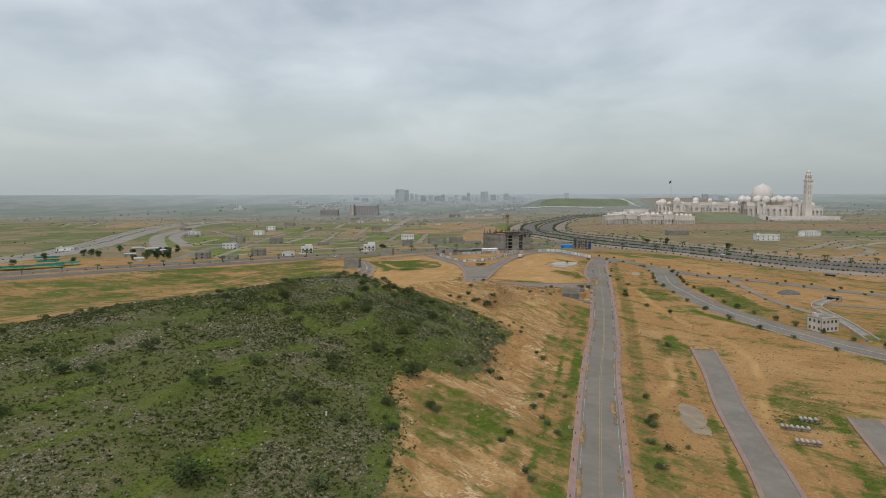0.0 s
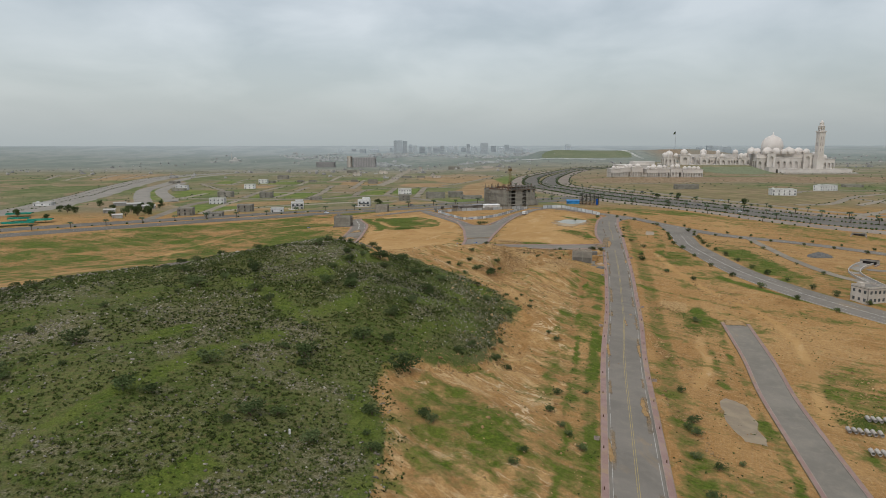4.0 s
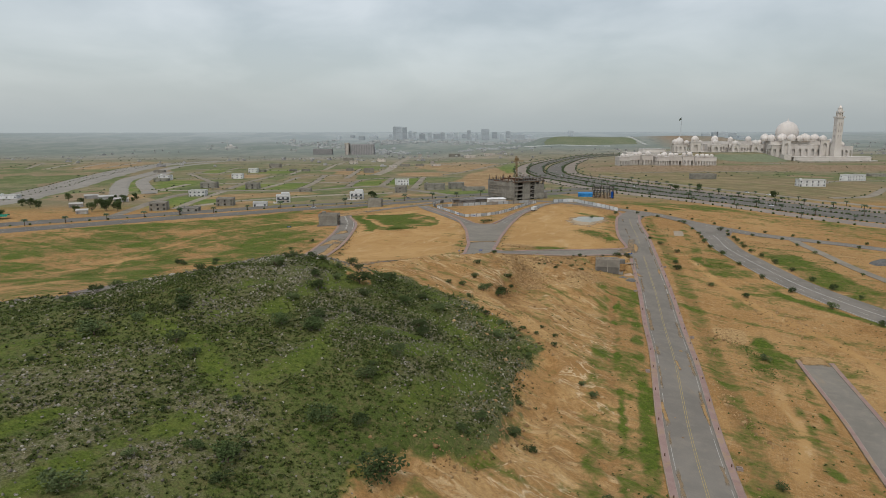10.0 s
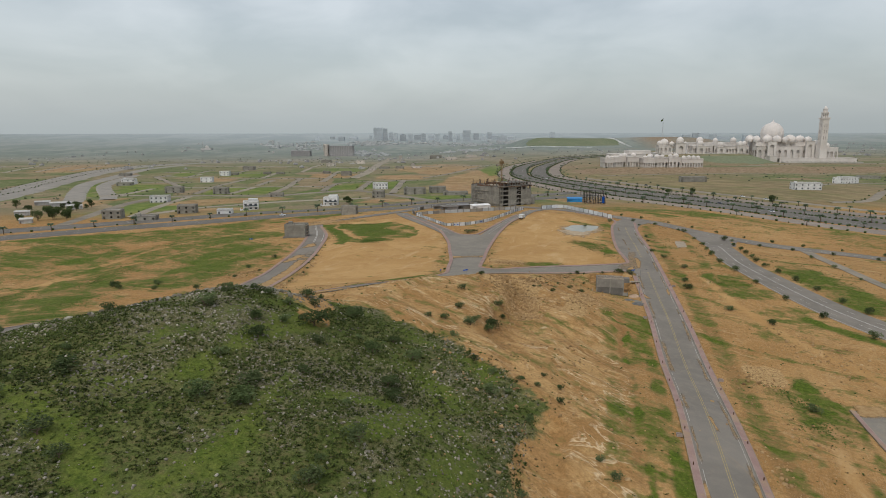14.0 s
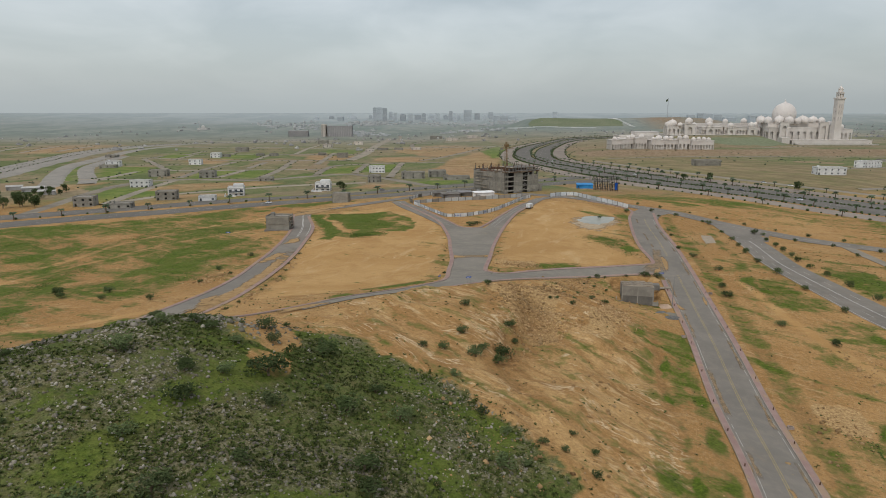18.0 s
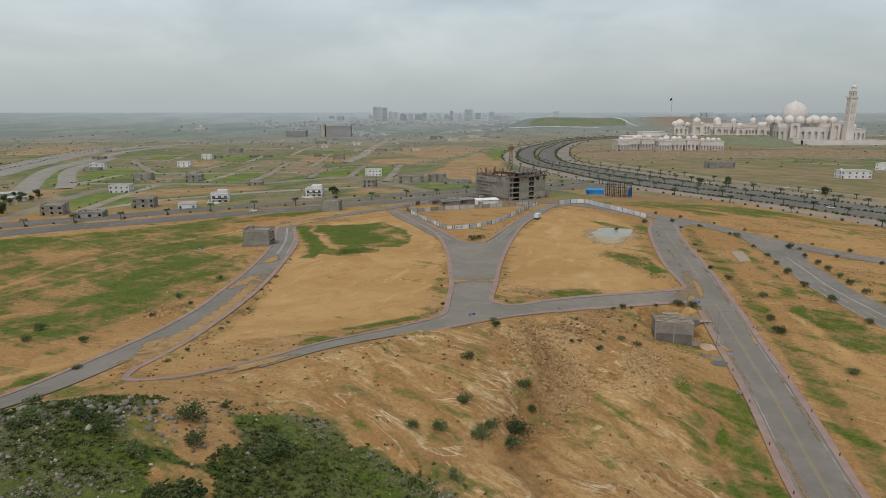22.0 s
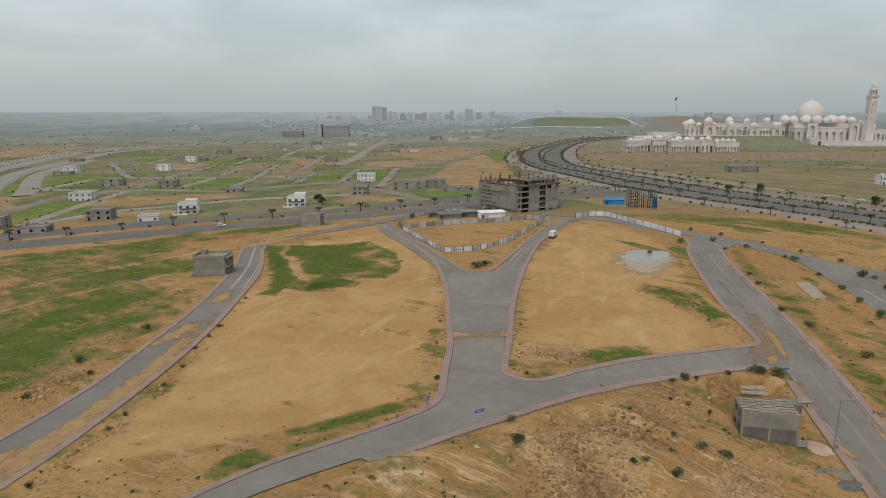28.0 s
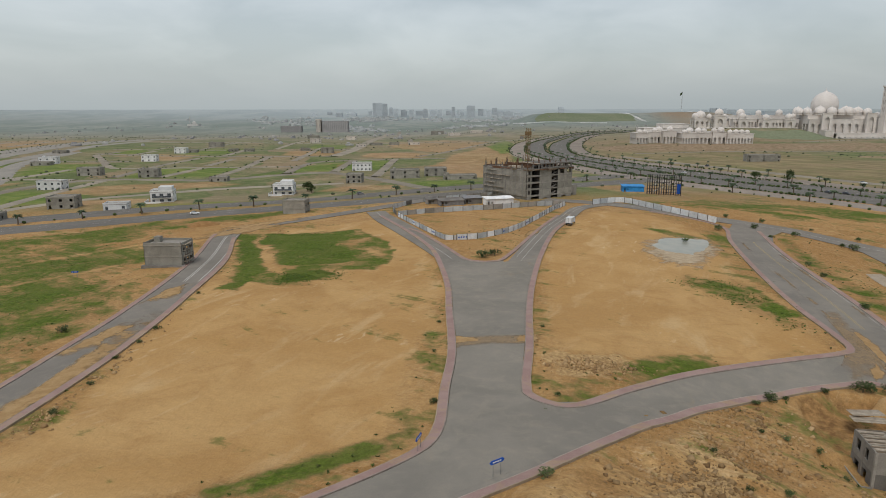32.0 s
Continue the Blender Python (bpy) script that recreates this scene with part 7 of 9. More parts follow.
# ---- hoardings ----
def hoarding(line, label, mats, hgt=2.3, step=4.0, bars=False, seed=0):
    pts = curve(line, step)
    t = thing("hoarding", pose(pts[0].x, pts[0].y, lay(pts[0].x, pts[0].y)), label, "fence")
    inv = t.matrix_world.inverted()
    rnd = random.Random(seed)
    for k, (a, b) in enumerate(zip(pts, pts[1:])):
        d = (b - a)
        m = inv @ pose(a.x, a.y, lay(a.x, a.y), 0, 0, math.degrees(math.atan2(d.y, d.x)))
        bm = bm_new()
        box(bm, -0.14, -0.14, -0.5, 0.14, 0.14, hgt + 0.25, m)
        part("post", bm, M_CONC_DARK, t)
        bm = bm_new()
        dz = lay(b.x, b.y) - lay(a.x, a.y)
        n = 5
        for j in range(n):
            w0, w1 = 0.15 + j * (d.length - 0.3) / n, 0.15 + (j + 1) * (d.length - 0.3) / n - 0.05
            box(bm, w0, -0.05, 0.12 + dz * j / n, w1, 0.05, hgt + dz * j / n, m)
        p = part("panel", bm, rnd.choice(mats), t)
        if bars and k % 5 == 0:
            bm = bm_new()
            for j in range(rnd.randint(2, 4)):
                x0 = 0.5 + j * 0.9
                box(bm, x0, -0.075, 0.9, x0 + 0.5, -0.052, 1.4, m)
                box(bm, x0, 0.052, 0.9, x0 + 0.5, 0.075, 1.4, m)
            part("lettering", bm, M_SIGN if rnd.random() < 0.7 else M_DARK, p, "dark bars of lettering")


hoarding([(89, 590), (100, 597), (107, 597), (113, 578), (121, 557), (127, 541)], "white sheet hoarding between grey posts", [M_PANEL, M_PANEL, M_PANEL_GREY], 2.6, 5.0, False, 1)
hoarding([(-3, 562), (4, 541), (15, 511), (20, 508)], "white printed hoarding round the triangular plot", [M_PANEL, M_PANEL, M_PANEL_GREY], 1.9, 3.6, True, 2)
hoarding([(20, 508), (30, 511), (42, 523), (54, 545), (66, 570), (75, 586)], "white printed hoarding between plot and construction road", [M_PANEL, M_PANEL, M_PANEL_GREY], 2.2, 3.6, True, 3)
hoarding([(-3, 563), (16, 571), (38, 576), (62, 585), (74, 588)], "grey sheet hoarding round the construction site", [M_PANEL_GREY, M_CONC], 2.4, 4.0, False, 4)
hoarding([(-4, 566), (-6, 585), (2, 604)], "grey site fence near the boulevard", [M_PANEL_GREY, M_CONC_DARK], 2.2, 4.0, False, 5)
hoarding([(8, 612), (30, 626), (46, 634)], "low grey fence behind the site sheds", [M_PANEL_GREY, M_CONC], 1.8, 4.0, False, 6)


# ---- site sheds, blue cabin, billboard frame ----
def shed(x, y, turn, w, d, h, roofmat, wallmat, label, dz=0.0):
    t = thing("site_shed", base_pose(x, y, turn, dz), label, "shed")
    for no, (wm, length) in enumerate(four_walls(w, d)):
        bm = bm_new()
        wall_cells(bm, wm, length, h, 0.1, [(0.6, 0.0, 1.6, 2.0), (2.4, 0.9, 3.4, 1.8)] if no == 0 and w > 4 else [])
        part("wall", bm, wallmat, t)
    bm = bm_new()
    vs = [bm.verts.new(q) for q in ((-0.4, -0.5, h), (w + 0.4, -0.5, h), (w + 0.4, d + 0.4, h + 0.7), (-0.4, d + 0.4, h + 0.7), (-0.4, -0.5, h + 0.1), (w + 0.4, -0.5, h + 0.1), (w + 0.4, d + 0.4, h + 0.8), (-0.4, d + 0.4, h + 0.8))]
    for f in ((0, 3, 2, 1), (4, 5, 6, 7), (0, 1, 5, 4), (1, 2, 6, 5), (2, 3, 7, 6), (3, 0, 4, 7)):
        bm.faces.new([vs[q] for q in f])
    part("roof", bm, roofmat, t)
    return t


shed(38, 590, 16, 14, 5, 3.0, M_WHITE, M_WHITE, "long white site shed behind the hoarding")
shed(16, 592, 14, 12, 6, 2.4, M_CONC_DARK, M_STEEL, "dark-roofed open site shed")
shed(28, 597, 14, 9, 5, 2.8, M_STEEL, M_CONC_DARK, "grey sheet-roofed site shed")
shed(10, 599, 20, 6, 4, 2.4, M_CONC_DARK, M_CONC, "small grey site shed")
shed(122, 650, -5, 12, 6, 3.0, M_BLUE, M_BLUE, "blue-roofed cabin beside the billboard frame")
heap("rubble_heap", 62, 596, 7, 3, 0.9, M_STONE_TAN, "heap of rubble at the foot of the block", 0.5, 15)
heap("timber_heap", 52, 602, 5, 2.5, 1.0, M_WOOD, "heap of grey timber on the building site", 0.4, 16)


def billboard():
    t = thing("billboard_frame", base_pose(131.4, 637, -26), "bare rusty steel lattice frame of a large billboard", "billboard")
    L, Hh = 17.5, 11.0
    for k in range(15):
        x = k * L / 14
        bm = bm_new()
        bar(bm, (x, 0, -0.3), (x, 0, Hh), 0.20, 5)
        bar(bm, (x, 3.2, -0.3), (x, 0.0, Hh * 0.8), 0.16, 5)
        for z in (2.5, 5.0, 7.0):
            bar(bm, (x, 0, z), (x, 3.2 - 3.2 * z / (Hh * 0.8), z), 0.12, 4)
        part("truss", bm, M_DARK if k % 3 else M_CONC_DARK, t)
    for z in (1.5, 3.2, 5.0, 6.8, 8.6, 10.8):
        bm = bm_new()
        bar(bm, (-0.3, -0.1, z), (L + 0.3, -0.1, z), 0.14, 5)
        part("rail", bm, M_DARK, t)
    rnd = random.Random(4)
    for k in range(46):
        bm = bm_new()
        x, z = rnd.uniform(0, L - 2), rnd.choice((1.5, 3.2, 5.0, 6.8, 8.6))
        bar(bm, (x, -0.05, z), (x + 1.95, -0.05, z + 1.75), 0.10, 4)
        part("brace", bm, M_CONC_DARK if k % 4 else M_PANEL_GREY, t)
    bm = bm_new()
    box(bm, L - 2.0, -0.3, 1.0, L - 0.2, -0.2, 6.4)
    part("banner", bm, M_SIGN, t, "torn blue banner")


billboard()


# ---- vehicles ----
def wheel(parent, x, y, r, w=0.24):
    bm = bm_new()
    lathe(bm, [(0.0, -w / 2), (r * 0.9, -w / 2), (r, -w * 0.3), (r, w * 0.3), (r * 0.9, w / 2), (0.0, w / 2)], 16)
    bmesh.ops.rotate(bm, verts=bm.verts, cent=(0, 0, 0), matrix=Matrix.Rotation(math.pi / 2, 3, "X"))
    bmesh.ops.translate(bm, verts=bm.verts, vec=(x, y, r))
    wh = part("wheel", bm, M_RUBBER, parent, "black tyre")
    bm = bm_new()
    s = 1 if y > 0 else -1
    lathe(bm, [(0.0, 0.0), (r * 0.55, 0.0), (r * 0.5, 0.03), (0.0, 0.03)], 12)
    bmesh.ops.rotate(bm, verts=bm.verts, cent=(0, 0, 0), matrix=Matrix.Rotation(-s * math.pi / 2, 3, "X"))
    bmesh.ops.translate(bm, verts=bm.verts, vec=(x, y + s * (w / 2 + 0.002), r))
    part("rim", bm, M_STEEL, wh)


def car_shape(sections):
    """A body from cross-sections (x, half width, floor, top), joined front to back."""
    bm = bm_new()
    rows = []
    for x, hw, lo, hi in sections:
        rows.append([bm.verts.new(q) for q in ((x, -hw, lo), (x, -hw, lo + (hi - lo) * 0.7), (x, -hw * 0.86, hi), (x, hw * 0.86, hi), (x, hw, lo + (hi - lo) * 0.7), (x, hw, lo))])
    for a, b in zip(rows, rows[1:]):
        for k in range(6):
            bm.faces.new((a[k], b[k], b[(k + 1) % 6], a[(k + 1) % 6]))
    bm.faces.new(rows[0][::-1])
    bm.faces.new(rows[-1])
    bmesh.ops.recalc_face_normals(bm, faces=bm.faces)
    return bm


def car(x, y, turn, paint, label, dz=0.12):
    t = thing("car", base_pose(x, y, turn, dz), label, "car", "cars on the roads")
    part("body", car_shape([(-2.15, 0.75, 0.35, 0.85), (-1.9, 0.85, 0.25, 1.0), (-0.9, 0.87, 0.25, 1.0), (1.0, 0.87, 0.25, 0.98), (1.9, 0.84, 0.25, 0.85), (2.15, 0.7, 0.35, 0.7)]), paint, t)
    cab = part("cabin", car_shape([(-1.75, 0.74, 0.95, 1.02), (-1.1, 0.74, 0.95, 1.45), (0.2, 0.74, 0.95, 1.48), (1.0, 0.74, 0.95, 1.0)]), M_GLASS, t, "dark glazed cabin")
    bm = bm_new()
    box(bm, -1.15, -0.62, 1.44, 0.25, 0.62, 1.52)
    part("roof", bm, paint, cab)
    for wx in (-1.3, 1.35):
        for wy in (-0.8, 0.8):
            wheel(t, wx, wy, 0.32)
    for wy in (-0.6, 0.6):
        bm = bm_new()
        box(bm, 2.08, wy - 0.14, 0.6, 2.14, wy + 0.14, 0.72)
        part("headlight", bm, M_PANEL, t)
        bm = bm_new()
        box(bm, -2.13, wy - 0.14, 0.7, -2.08, wy + 0.14, 0.85)
        part("tail_light", bm, M_RUST, t)
    return t


def truck(x, y, turn):
    t = thing("box_truck", base_pose(x, y, turn, 0.1), "dusty white box truck parked at the roadside", "truck")
    part("cab", car_shape([(2.2, 1.1, 0.6, 2.5), (3.4, 1.1, 0.6, 2.5), (3.8, 1.05, 0.6, 1.6)]), M_PANEL, t, "white cab")
    bm = bm_new()
    box(bm, -3.4, -1.15, 0.95, 2.0, 1.15, 3.0)
    bmesh.ops.bevel(bm, geom=bm.edges[:], offset=0.06, segments=1, affect="EDGES")
    body = part("cargo_box", bm, M_PANEL, t, "white sheet cargo box")
    for k in range(8):
        for sy in (-1.18, 1.16):
            bm = bm_new()
            box(bm, -3.2 + k * 0.7, sy, 1.0, -3.12 + k * 0.7, sy + 0.02, 2.9)
            part("rib", bm, M_PANEL_GREY, body)
    bm = bm_new()
    box(bm, -3.42, -0.02, 1.0, -3.405, 0.02, 2.9)
    part("door_seam", bm, M_DARK, body)
    bm = bm_new()
    box(bm, -3.4, -0.5, 0.6, 3.4, 0.5, 0.94)
    part("chassis", bm, M_DARK, t)
    bm = bm_new()
    box(bm, 3.5, -0.9, 1.6, 3.72, 0.9, 2.2)
    part("windscreen", bm, M_GLASS, t)
    for wx in (-2.4, -1.3, 2.8):
        for wy in (-0.95, 0.95):
            wheel(t, wx, wy, 0.46, 0.3)


truck(66, 535, 64)
M_CARS = [M_PANEL, M_STEEL, M_WHITE, plain("dark_car_paint", (0.03, 0.035, 0.04), (0.05, 0.05, 0.055), 1.0, 6.0, 0.3, spec=0.6)]
for k, (x, y, turn) in enumerate(((-102, 594, 23), (239, 645, -72), (209, 778, 104), (199, 868, 102), (290, 690, -66), (255, 842, 105), (172, 1000, 100), (-30, 664, 22), (262, 590, -66), (246, 640, -72), (300, 668, -64))):
    car(x, y, turn, M_CARS[(k * 3) % 4 if k else 0], ("white", "grey", "white", "dark")[(k * 3) % 4 if k else 0] + " saloon car on the asphalt", 0.2)


# ---- the great mosque ----
def arch_wall(bm, m, w, h, n, ow, oh, th=1.2, sill=0.0):
    """A wall with n round-arched openings ow wide and oh high."""
    bay = w / n
    r = ow / 2
    for k in range(n):
        c = (k + 0.5) * bay
        x0, x1 = k * bay, (k + 1) * bay
        box(bm, x0, 0, 0, c - r, th, h, m)
        box(bm, c + r, 0, 0, x1, th, h, m)
        if sill:
            box(bm, c - r, 0, 0, c + r, th, sill, m)
        seg = 8
        pts = [(c - r * math.cos(math.pi * q / seg), oh - r + r * math.sin(math.pi * q / seg)) for q in range(seg + 1)]
        for (ax, az), (bx, bz) in zip(pts, pts[1:]):
            vs = [bm.verts.new(m @ Vector(q)) for q in ((ax, 0, az), (bx, 0, bz), (bx, 0, h), (ax, 0, h), (ax, th, az), (bx, th, bz), (bx, th, h), (ax, th, h))]
            bm.faces.new((vs[0], vs[1], vs[2], vs[3]))
            bm.faces.new((vs[5], vs[4], vs[7], vs[6]))
            bm.faces.new((vs[0], vs[4], vs[5], vs[1]))
            bm.faces.new((vs[3], vs[2], vs[6], vs[7]))


def dome_profile(r, tall=1.0, point=True):
    p = [(r * 0.93, 0.0)]
    for k in range(1, 13):
        a = -0.32 + (math.pi / 2 + 0.32) * k / 12
        p.append((max(r * math.cos(a), 0.0), r * tall * (math.sin(a) + math.sin(0.32))))
    if point:
        top = p[-1][1]
        p = p[:-2] + [(r * 0.20, top * 0.985), (r * 0.07, top * 1.06), (0.03 * r, top * 1.12), (0.0, top * 1.25)]
    return p


def dome(parent, x, y, z, r, drum=0.0, tall=1.0, n=20):
    bm = bm_new()
    lathe(bm, dome_profile(r, tall), n, (x, y, z + drum))
    d = part("dome", bm, M_DOME, parent, "smooth white dome", True)
    if drum:
        bm = bm_new()
        lathe(bm, [(0, 0), (r * 0.98, 0), (r * 0.98, drum * 0.85), (r * 1.05, drum * 0.9), (r * 1.05, drum), (0, drum)], n, (x, y, z))
        part("drum", bm, M_MARBLE, d)


def block(parent, x0, y0, z0, x1, y1, z1, arches=0, ow=3.0, oh=0, name="block", sides=True):
    """A stone block with an arcaded front and sides, dark within."""
    w, d, h = x1 - x0, y1 - y0, z1 - z0
    if arches:
        bm = bm_new()
        arch_wall(bm, pose(x0, y0, z0), w, h, arches, ow, oh or h * 0.72)
        na = max(1, int(round(arches * d / w))) if sides else 0
        if na:
            arch_wall(bm, pose(x0, y1, z0, 0, 0, -90), d - 1.21, h, na, min(ow, (d - 1.21) / na * 0.8), oh or h * 0.72)
            arch_wall(bm, pose(x1, y0 + 1.21, z0, 0, 0, 90), d - 1.21, h, na, min(ow, (d - 1.21) / na * 0.8), oh or h * 0.72)
        bmesh.ops.recalc_face_normals(bm, faces=bm.faces)
        part("arcade", bm, M_MARBLE, parent, "pale stone arcade of round arches")
        bm = bm_new()
        box(bm, x0 + 3.2, y0 + 3.2, z0, x1 - 3.2, y1 - 0.3, z1 - 0.4)
        part("inner_wall", bm, M_MARBLE, parent, "shaded inner wall")
        bm = bm_new()
        box(bm, x0 - 0.5, y0 - 0.5, z1, x1 + 0.5, y1 + 0.5, z1 + 0.9)
        part("cornice", bm, M_MARBLE, parent)
    else:
        bm = bm_new()
        box(bm, x0, y0, z0, x1, y1, z1)
        part(name, bm, M_MARBLE, parent)
        bm = bm_new()
        box(bm, x0 - 0.4, y0 - 0.4, z1, x1 + 0.4, y1 + 0.4, z1 + 0.7)
        part("cornice", bm, M_MARBLE, parent)


mosque = thing("great_mosque", pose(0, 0, 0), "vast pale stone mosque with white domes and arcades", "mosque")
# plinth and prayer hall
block(mosque, 655, 1362, -9, 846, 1471, 1.3, name="plinth")
block(mosque, 480, 1394, -2, 654.5, 1460, 12.6, name="plinth")
block(mosque, 668, 1392, 2, 790, 1470, 34, 0)
block(mosque, 660, 1372, 2, 800, 1391.5, 27, 11, 6.0, 18.0)
dome(mosque, 720, 1432, 34.9, 22, 9.0, 1.06, 36)
for x, y, z, r in ((690, 1395, 34.9, 8), (708, 1390, 34.9, 8.5), (738, 1390, 34.9, 8.5), (758, 1400, 34.9, 8), (776, 1398, 34.9, 7), (672, 1400, 34.9, 7), (664, 1410, 34.9, 6.5), (690, 1462, 34.9, 9), (752, 1462, 34.9, 9), (784, 1384, 28, 7), (722, 1386, 34.9, 6.5), (698, 1408, 34.9, 9.5), (744, 1408, 34.9, 9.5), (768, 1412, 34.9, 8.5), (680, 1416, 34.9, 8.0), (656, 1416, 27.9, 5.0), (648, 1448, 33.9, 6.0), (610, 1448, 33.9, 5.0), (532, 1412, 27.9, 4.5)):
    dome(mosque, x, y, z, r, 2.5, 0.95, 18)
for x0 in (676, 752):
    block(mosque, x0, 1362, 1, x0 + 17, 1371.5, 37, 1, 8.0, 30.0, sides=False)
block(mosque, 800.5, 1376, 2, 826, 1440, 24, 3, 5.0, 15.0)
dome(mosque, 806, 1384, 25, 6, 1.5, 0.95, 18)
# stepped podium
block(mosque, 688, 1338, -9, 840, 1361.5, 4.5, 16, 4.0, 8.5, sides=False)
block(mosque, 694, 1328, -9, 846, 1337.5, -2.5, 0)
block(mosque, 672, 1344, -9, 687, 1361, 9)
# long court arcades to the left, with gate pavilions
block(mosque, 588, 1402, 12, 659, 1420, 27, 12, 4.0, 9.5, sides=False)
block(mosque, 545, 1406, 14, 587, 1424, 27.5, 8, 3.6, 9.0, sides=False)
block(mosque, 548, 1440, 14, 700, 1455, 33, 20, 4.2, 14)
for x, w, y, h, r in ((489, 26, 1402, 28, 8.5), (518, 20, 1396, 33, 7.2), (560, 17, 1398, 27, 6.4), (600, 15, 1396, 25, 6), (640, 16, 1394, 26, 6.2)):
    block(mosque, x - w / 2, y, 12, x + w / 2, y + w * 0.8, h, 1 if w < 22 else 3, w * 0.42 if w < 22 else 4.0, (h - 12) * 0.75)
    dome(mosque, x, y + w * 0.4, h + 0.9, r, 2.2, 0.95, 20)
dome(mosque, 578, 1450, 33.9, 7, 2.2, 0.95, 20)
dome(mosque, 480, 1412, 28.9, 6, 1.6, 0.95, 18)
dome(mosque, 501, 1404, 28.9, 5, 1.2, 0.95, 18)
# minaret
bm = bm_new()
box(bm, 771, 1347, 4.6, 785, 1361, 30)
part("minaret_base", bm, M_MARBLE, mosque)
bm = bm_new()
box(bm, 772, 1348, 30, 784, 1360, 80)
shaft = part("minaret_shaft", bm, M_MARBLE, mosque, "square pale stone minaret shaft")
for z in (40, 52, 64):
    for sx, sy, ex, ey in ((775.4, 1347.9, 776.6, 1348), (779.4, 1347.9, 780.6, 1348), (771.9, 1352, 772, 1353.2), (771.9, 1356, 772, 1357.2)):
        bm = bm_new()
        box(bm, sx, sy, z, ex, ey, z + 7)
        part("slit_window", bm, M_SLIT, shaft)
bm = bm_new()
box(bm, 770.6, 1346.6, 80, 785.4, 1361.4, 82.5)
part("balcony", bm, M_MARBLE, mosque)
bm = bm_new()
arch_wall(bm, pose(773.5, 1349.5, 82.5), 9, 9, 2, 2.6, 7)
arch_wall(bm, pose(773.5, 1358.5, 82.5, 0, 0, -90), 7.79, 9, 2, 2.4, 7)
box(bm, 775.5, 1351.5, 82.5, 782.5, 1358.5, 91.5)
bmesh.ops.recalc_face_normals(bm, faces=bm.faces)
part("belfry", bm, M_MARBLE, mosque)
bm = bm_new()
box(bm, 772.8, 1348.8, 91.5, 783.2, 1359.2, 92.6)
lathe(bm, [(0, 92.6), (4.2, 92.6), (4.2, 98), (4.8, 98.2), (4.8, 99), (3, 99.2), (2.8, 101), (0.6, 104), (0.15, 105), (0, 107)], 12, (778, 1354, 0))
part("lantern", bm, M_DOME, mosque)

annex = thing("mosque_annex", pose(0, 0, 0), "low pale stone annex with rows of small domes", "building")
for x0, y0, x1, y1, z0, z1, n in ((312, 1211, 330, 1240, -6.5, 10.5, 4), (330.5, 1222, 352, 1262, -6.5, 12, 4), (352.5, 1215, 372, 1250, -6.5, 13, 4), (376, 1203, 396, 1225, -6.5, 10.5, 5), (396.5, 1206, 420, 1232, -6.5, 11, 4), (420.5, 1203, 440, 1226, -6.5, 12, 3), (440.5, 1200, 478, 1222, -6.5, 10, 8)):
    block(annex, x0, y0, z0, x1, y1, z1, n, (x1 - x0) / n * 0.6, (z1 - z0) * 0.62)
block(annex, 340, 1262.5, -6.5, 400, 1300, 16)
block(annex, 372, 1270, 16.8, 412, 1300, 22)
for x, y, z, r in ((318, 1216, 11.4, 3.6), (326, 1220, 11.4, 3.0), (352, 1232, 12.9, 5.2), (344, 1228, 12.9, 3.4), (366, 1226, 13.9, 4.6), (380, 1208, 11.4, 3.4), (388, 1212, 11.4, 4.4), (402, 1212, 11.9, 4.8), (412, 1216, 11.9, 4.2), (424, 1209, 12.9, 4.0), (434, 1210, 12.9, 5.0), (446, 1206, 10.9, 3.6), (455, 1207, 10.9, 4.0), (463, 1206, 10.9, 3.8), (471, 1206, 10.9, 3.4), (396, 1228, 11.4, 5.5)):
    dome(annex, x, y, z, r, 0.8, 0.85, 14)

# flag on the ridge
t = thing("flagpole", pose(1022, 2846, lay(1022, 2846) - 0.5), "very tall white flagpole with a dark flag", "flagpole")
bm = bm_new()
bar(bm, (0, 0, 0), (0, 0, 80), 1.6, 8, 1.0)
part("pole", bm, M_CITY, t)
bm = bm_new()
rows = []
for i in range(9):
    rows.append([bm.verts.new((-i * 1.15, 0.7 * math.sin(i * 0.9 + j * 0.4), 79.5 - j * 2.3 - i * 0.9)) for j in range(5)])
for a, b in zip(rows, rows[1:]):
    for j in range(4):
        bm.faces.new((a[j], b[j], b[j + 1], a[j + 1]))
bmesh.ops.solidify(bm, geom=bm.faces[:], thickness=0.1)
part("flag", bm, M_LEAF_DARK, t, "dark green flag")
# lawn green paled for distance, the haze is in its colour
M_LAWN = plain("haze_paled_green_lawn", (0.158, 0.186, 0.108), (0.198, 0.214, 0.134), 0.012, 0.2, 0.9)
patch("ridge_lawn", [(410, 2690), (520, 2655), (640, 2645), (780, 2655), (800, 2760), (740, 2835), (560, 2845), (440, 2800)], 1.2, M_LAWN, "mown green slope on the far ridge", 12, 70, "lawn", "structure", 8)
t = thing("foot_wall", pose(0, 0, 0), "long low white wall at the foot of the green ridge", "wall", "", "structure")
for k in range(14):
    bm = bm_new()
    x, y = 330 + 24 * k, 2672 - 3.2 * k
    box(bm, x, y, lay(x + 12, y) - 4, x + 23.6, y + 1.2, lay(x + 12, y) + 3.4)
    part("panel", bm, M_WHITE, t)
patch("terrace_bank", [(560, 1296), (640, 1290), (672, 1310), (668, 1340), (620, 1352), (540, 1352), (520, 1330)], 0.9, M_LAWN, "green bank below the mosque's court", 6, 71, "lawn", "structure", 8)
t = thing("ridge_steps", pose(0, 0, 0), "white stairway climbing the far ridge", "stairway", "", "structure")
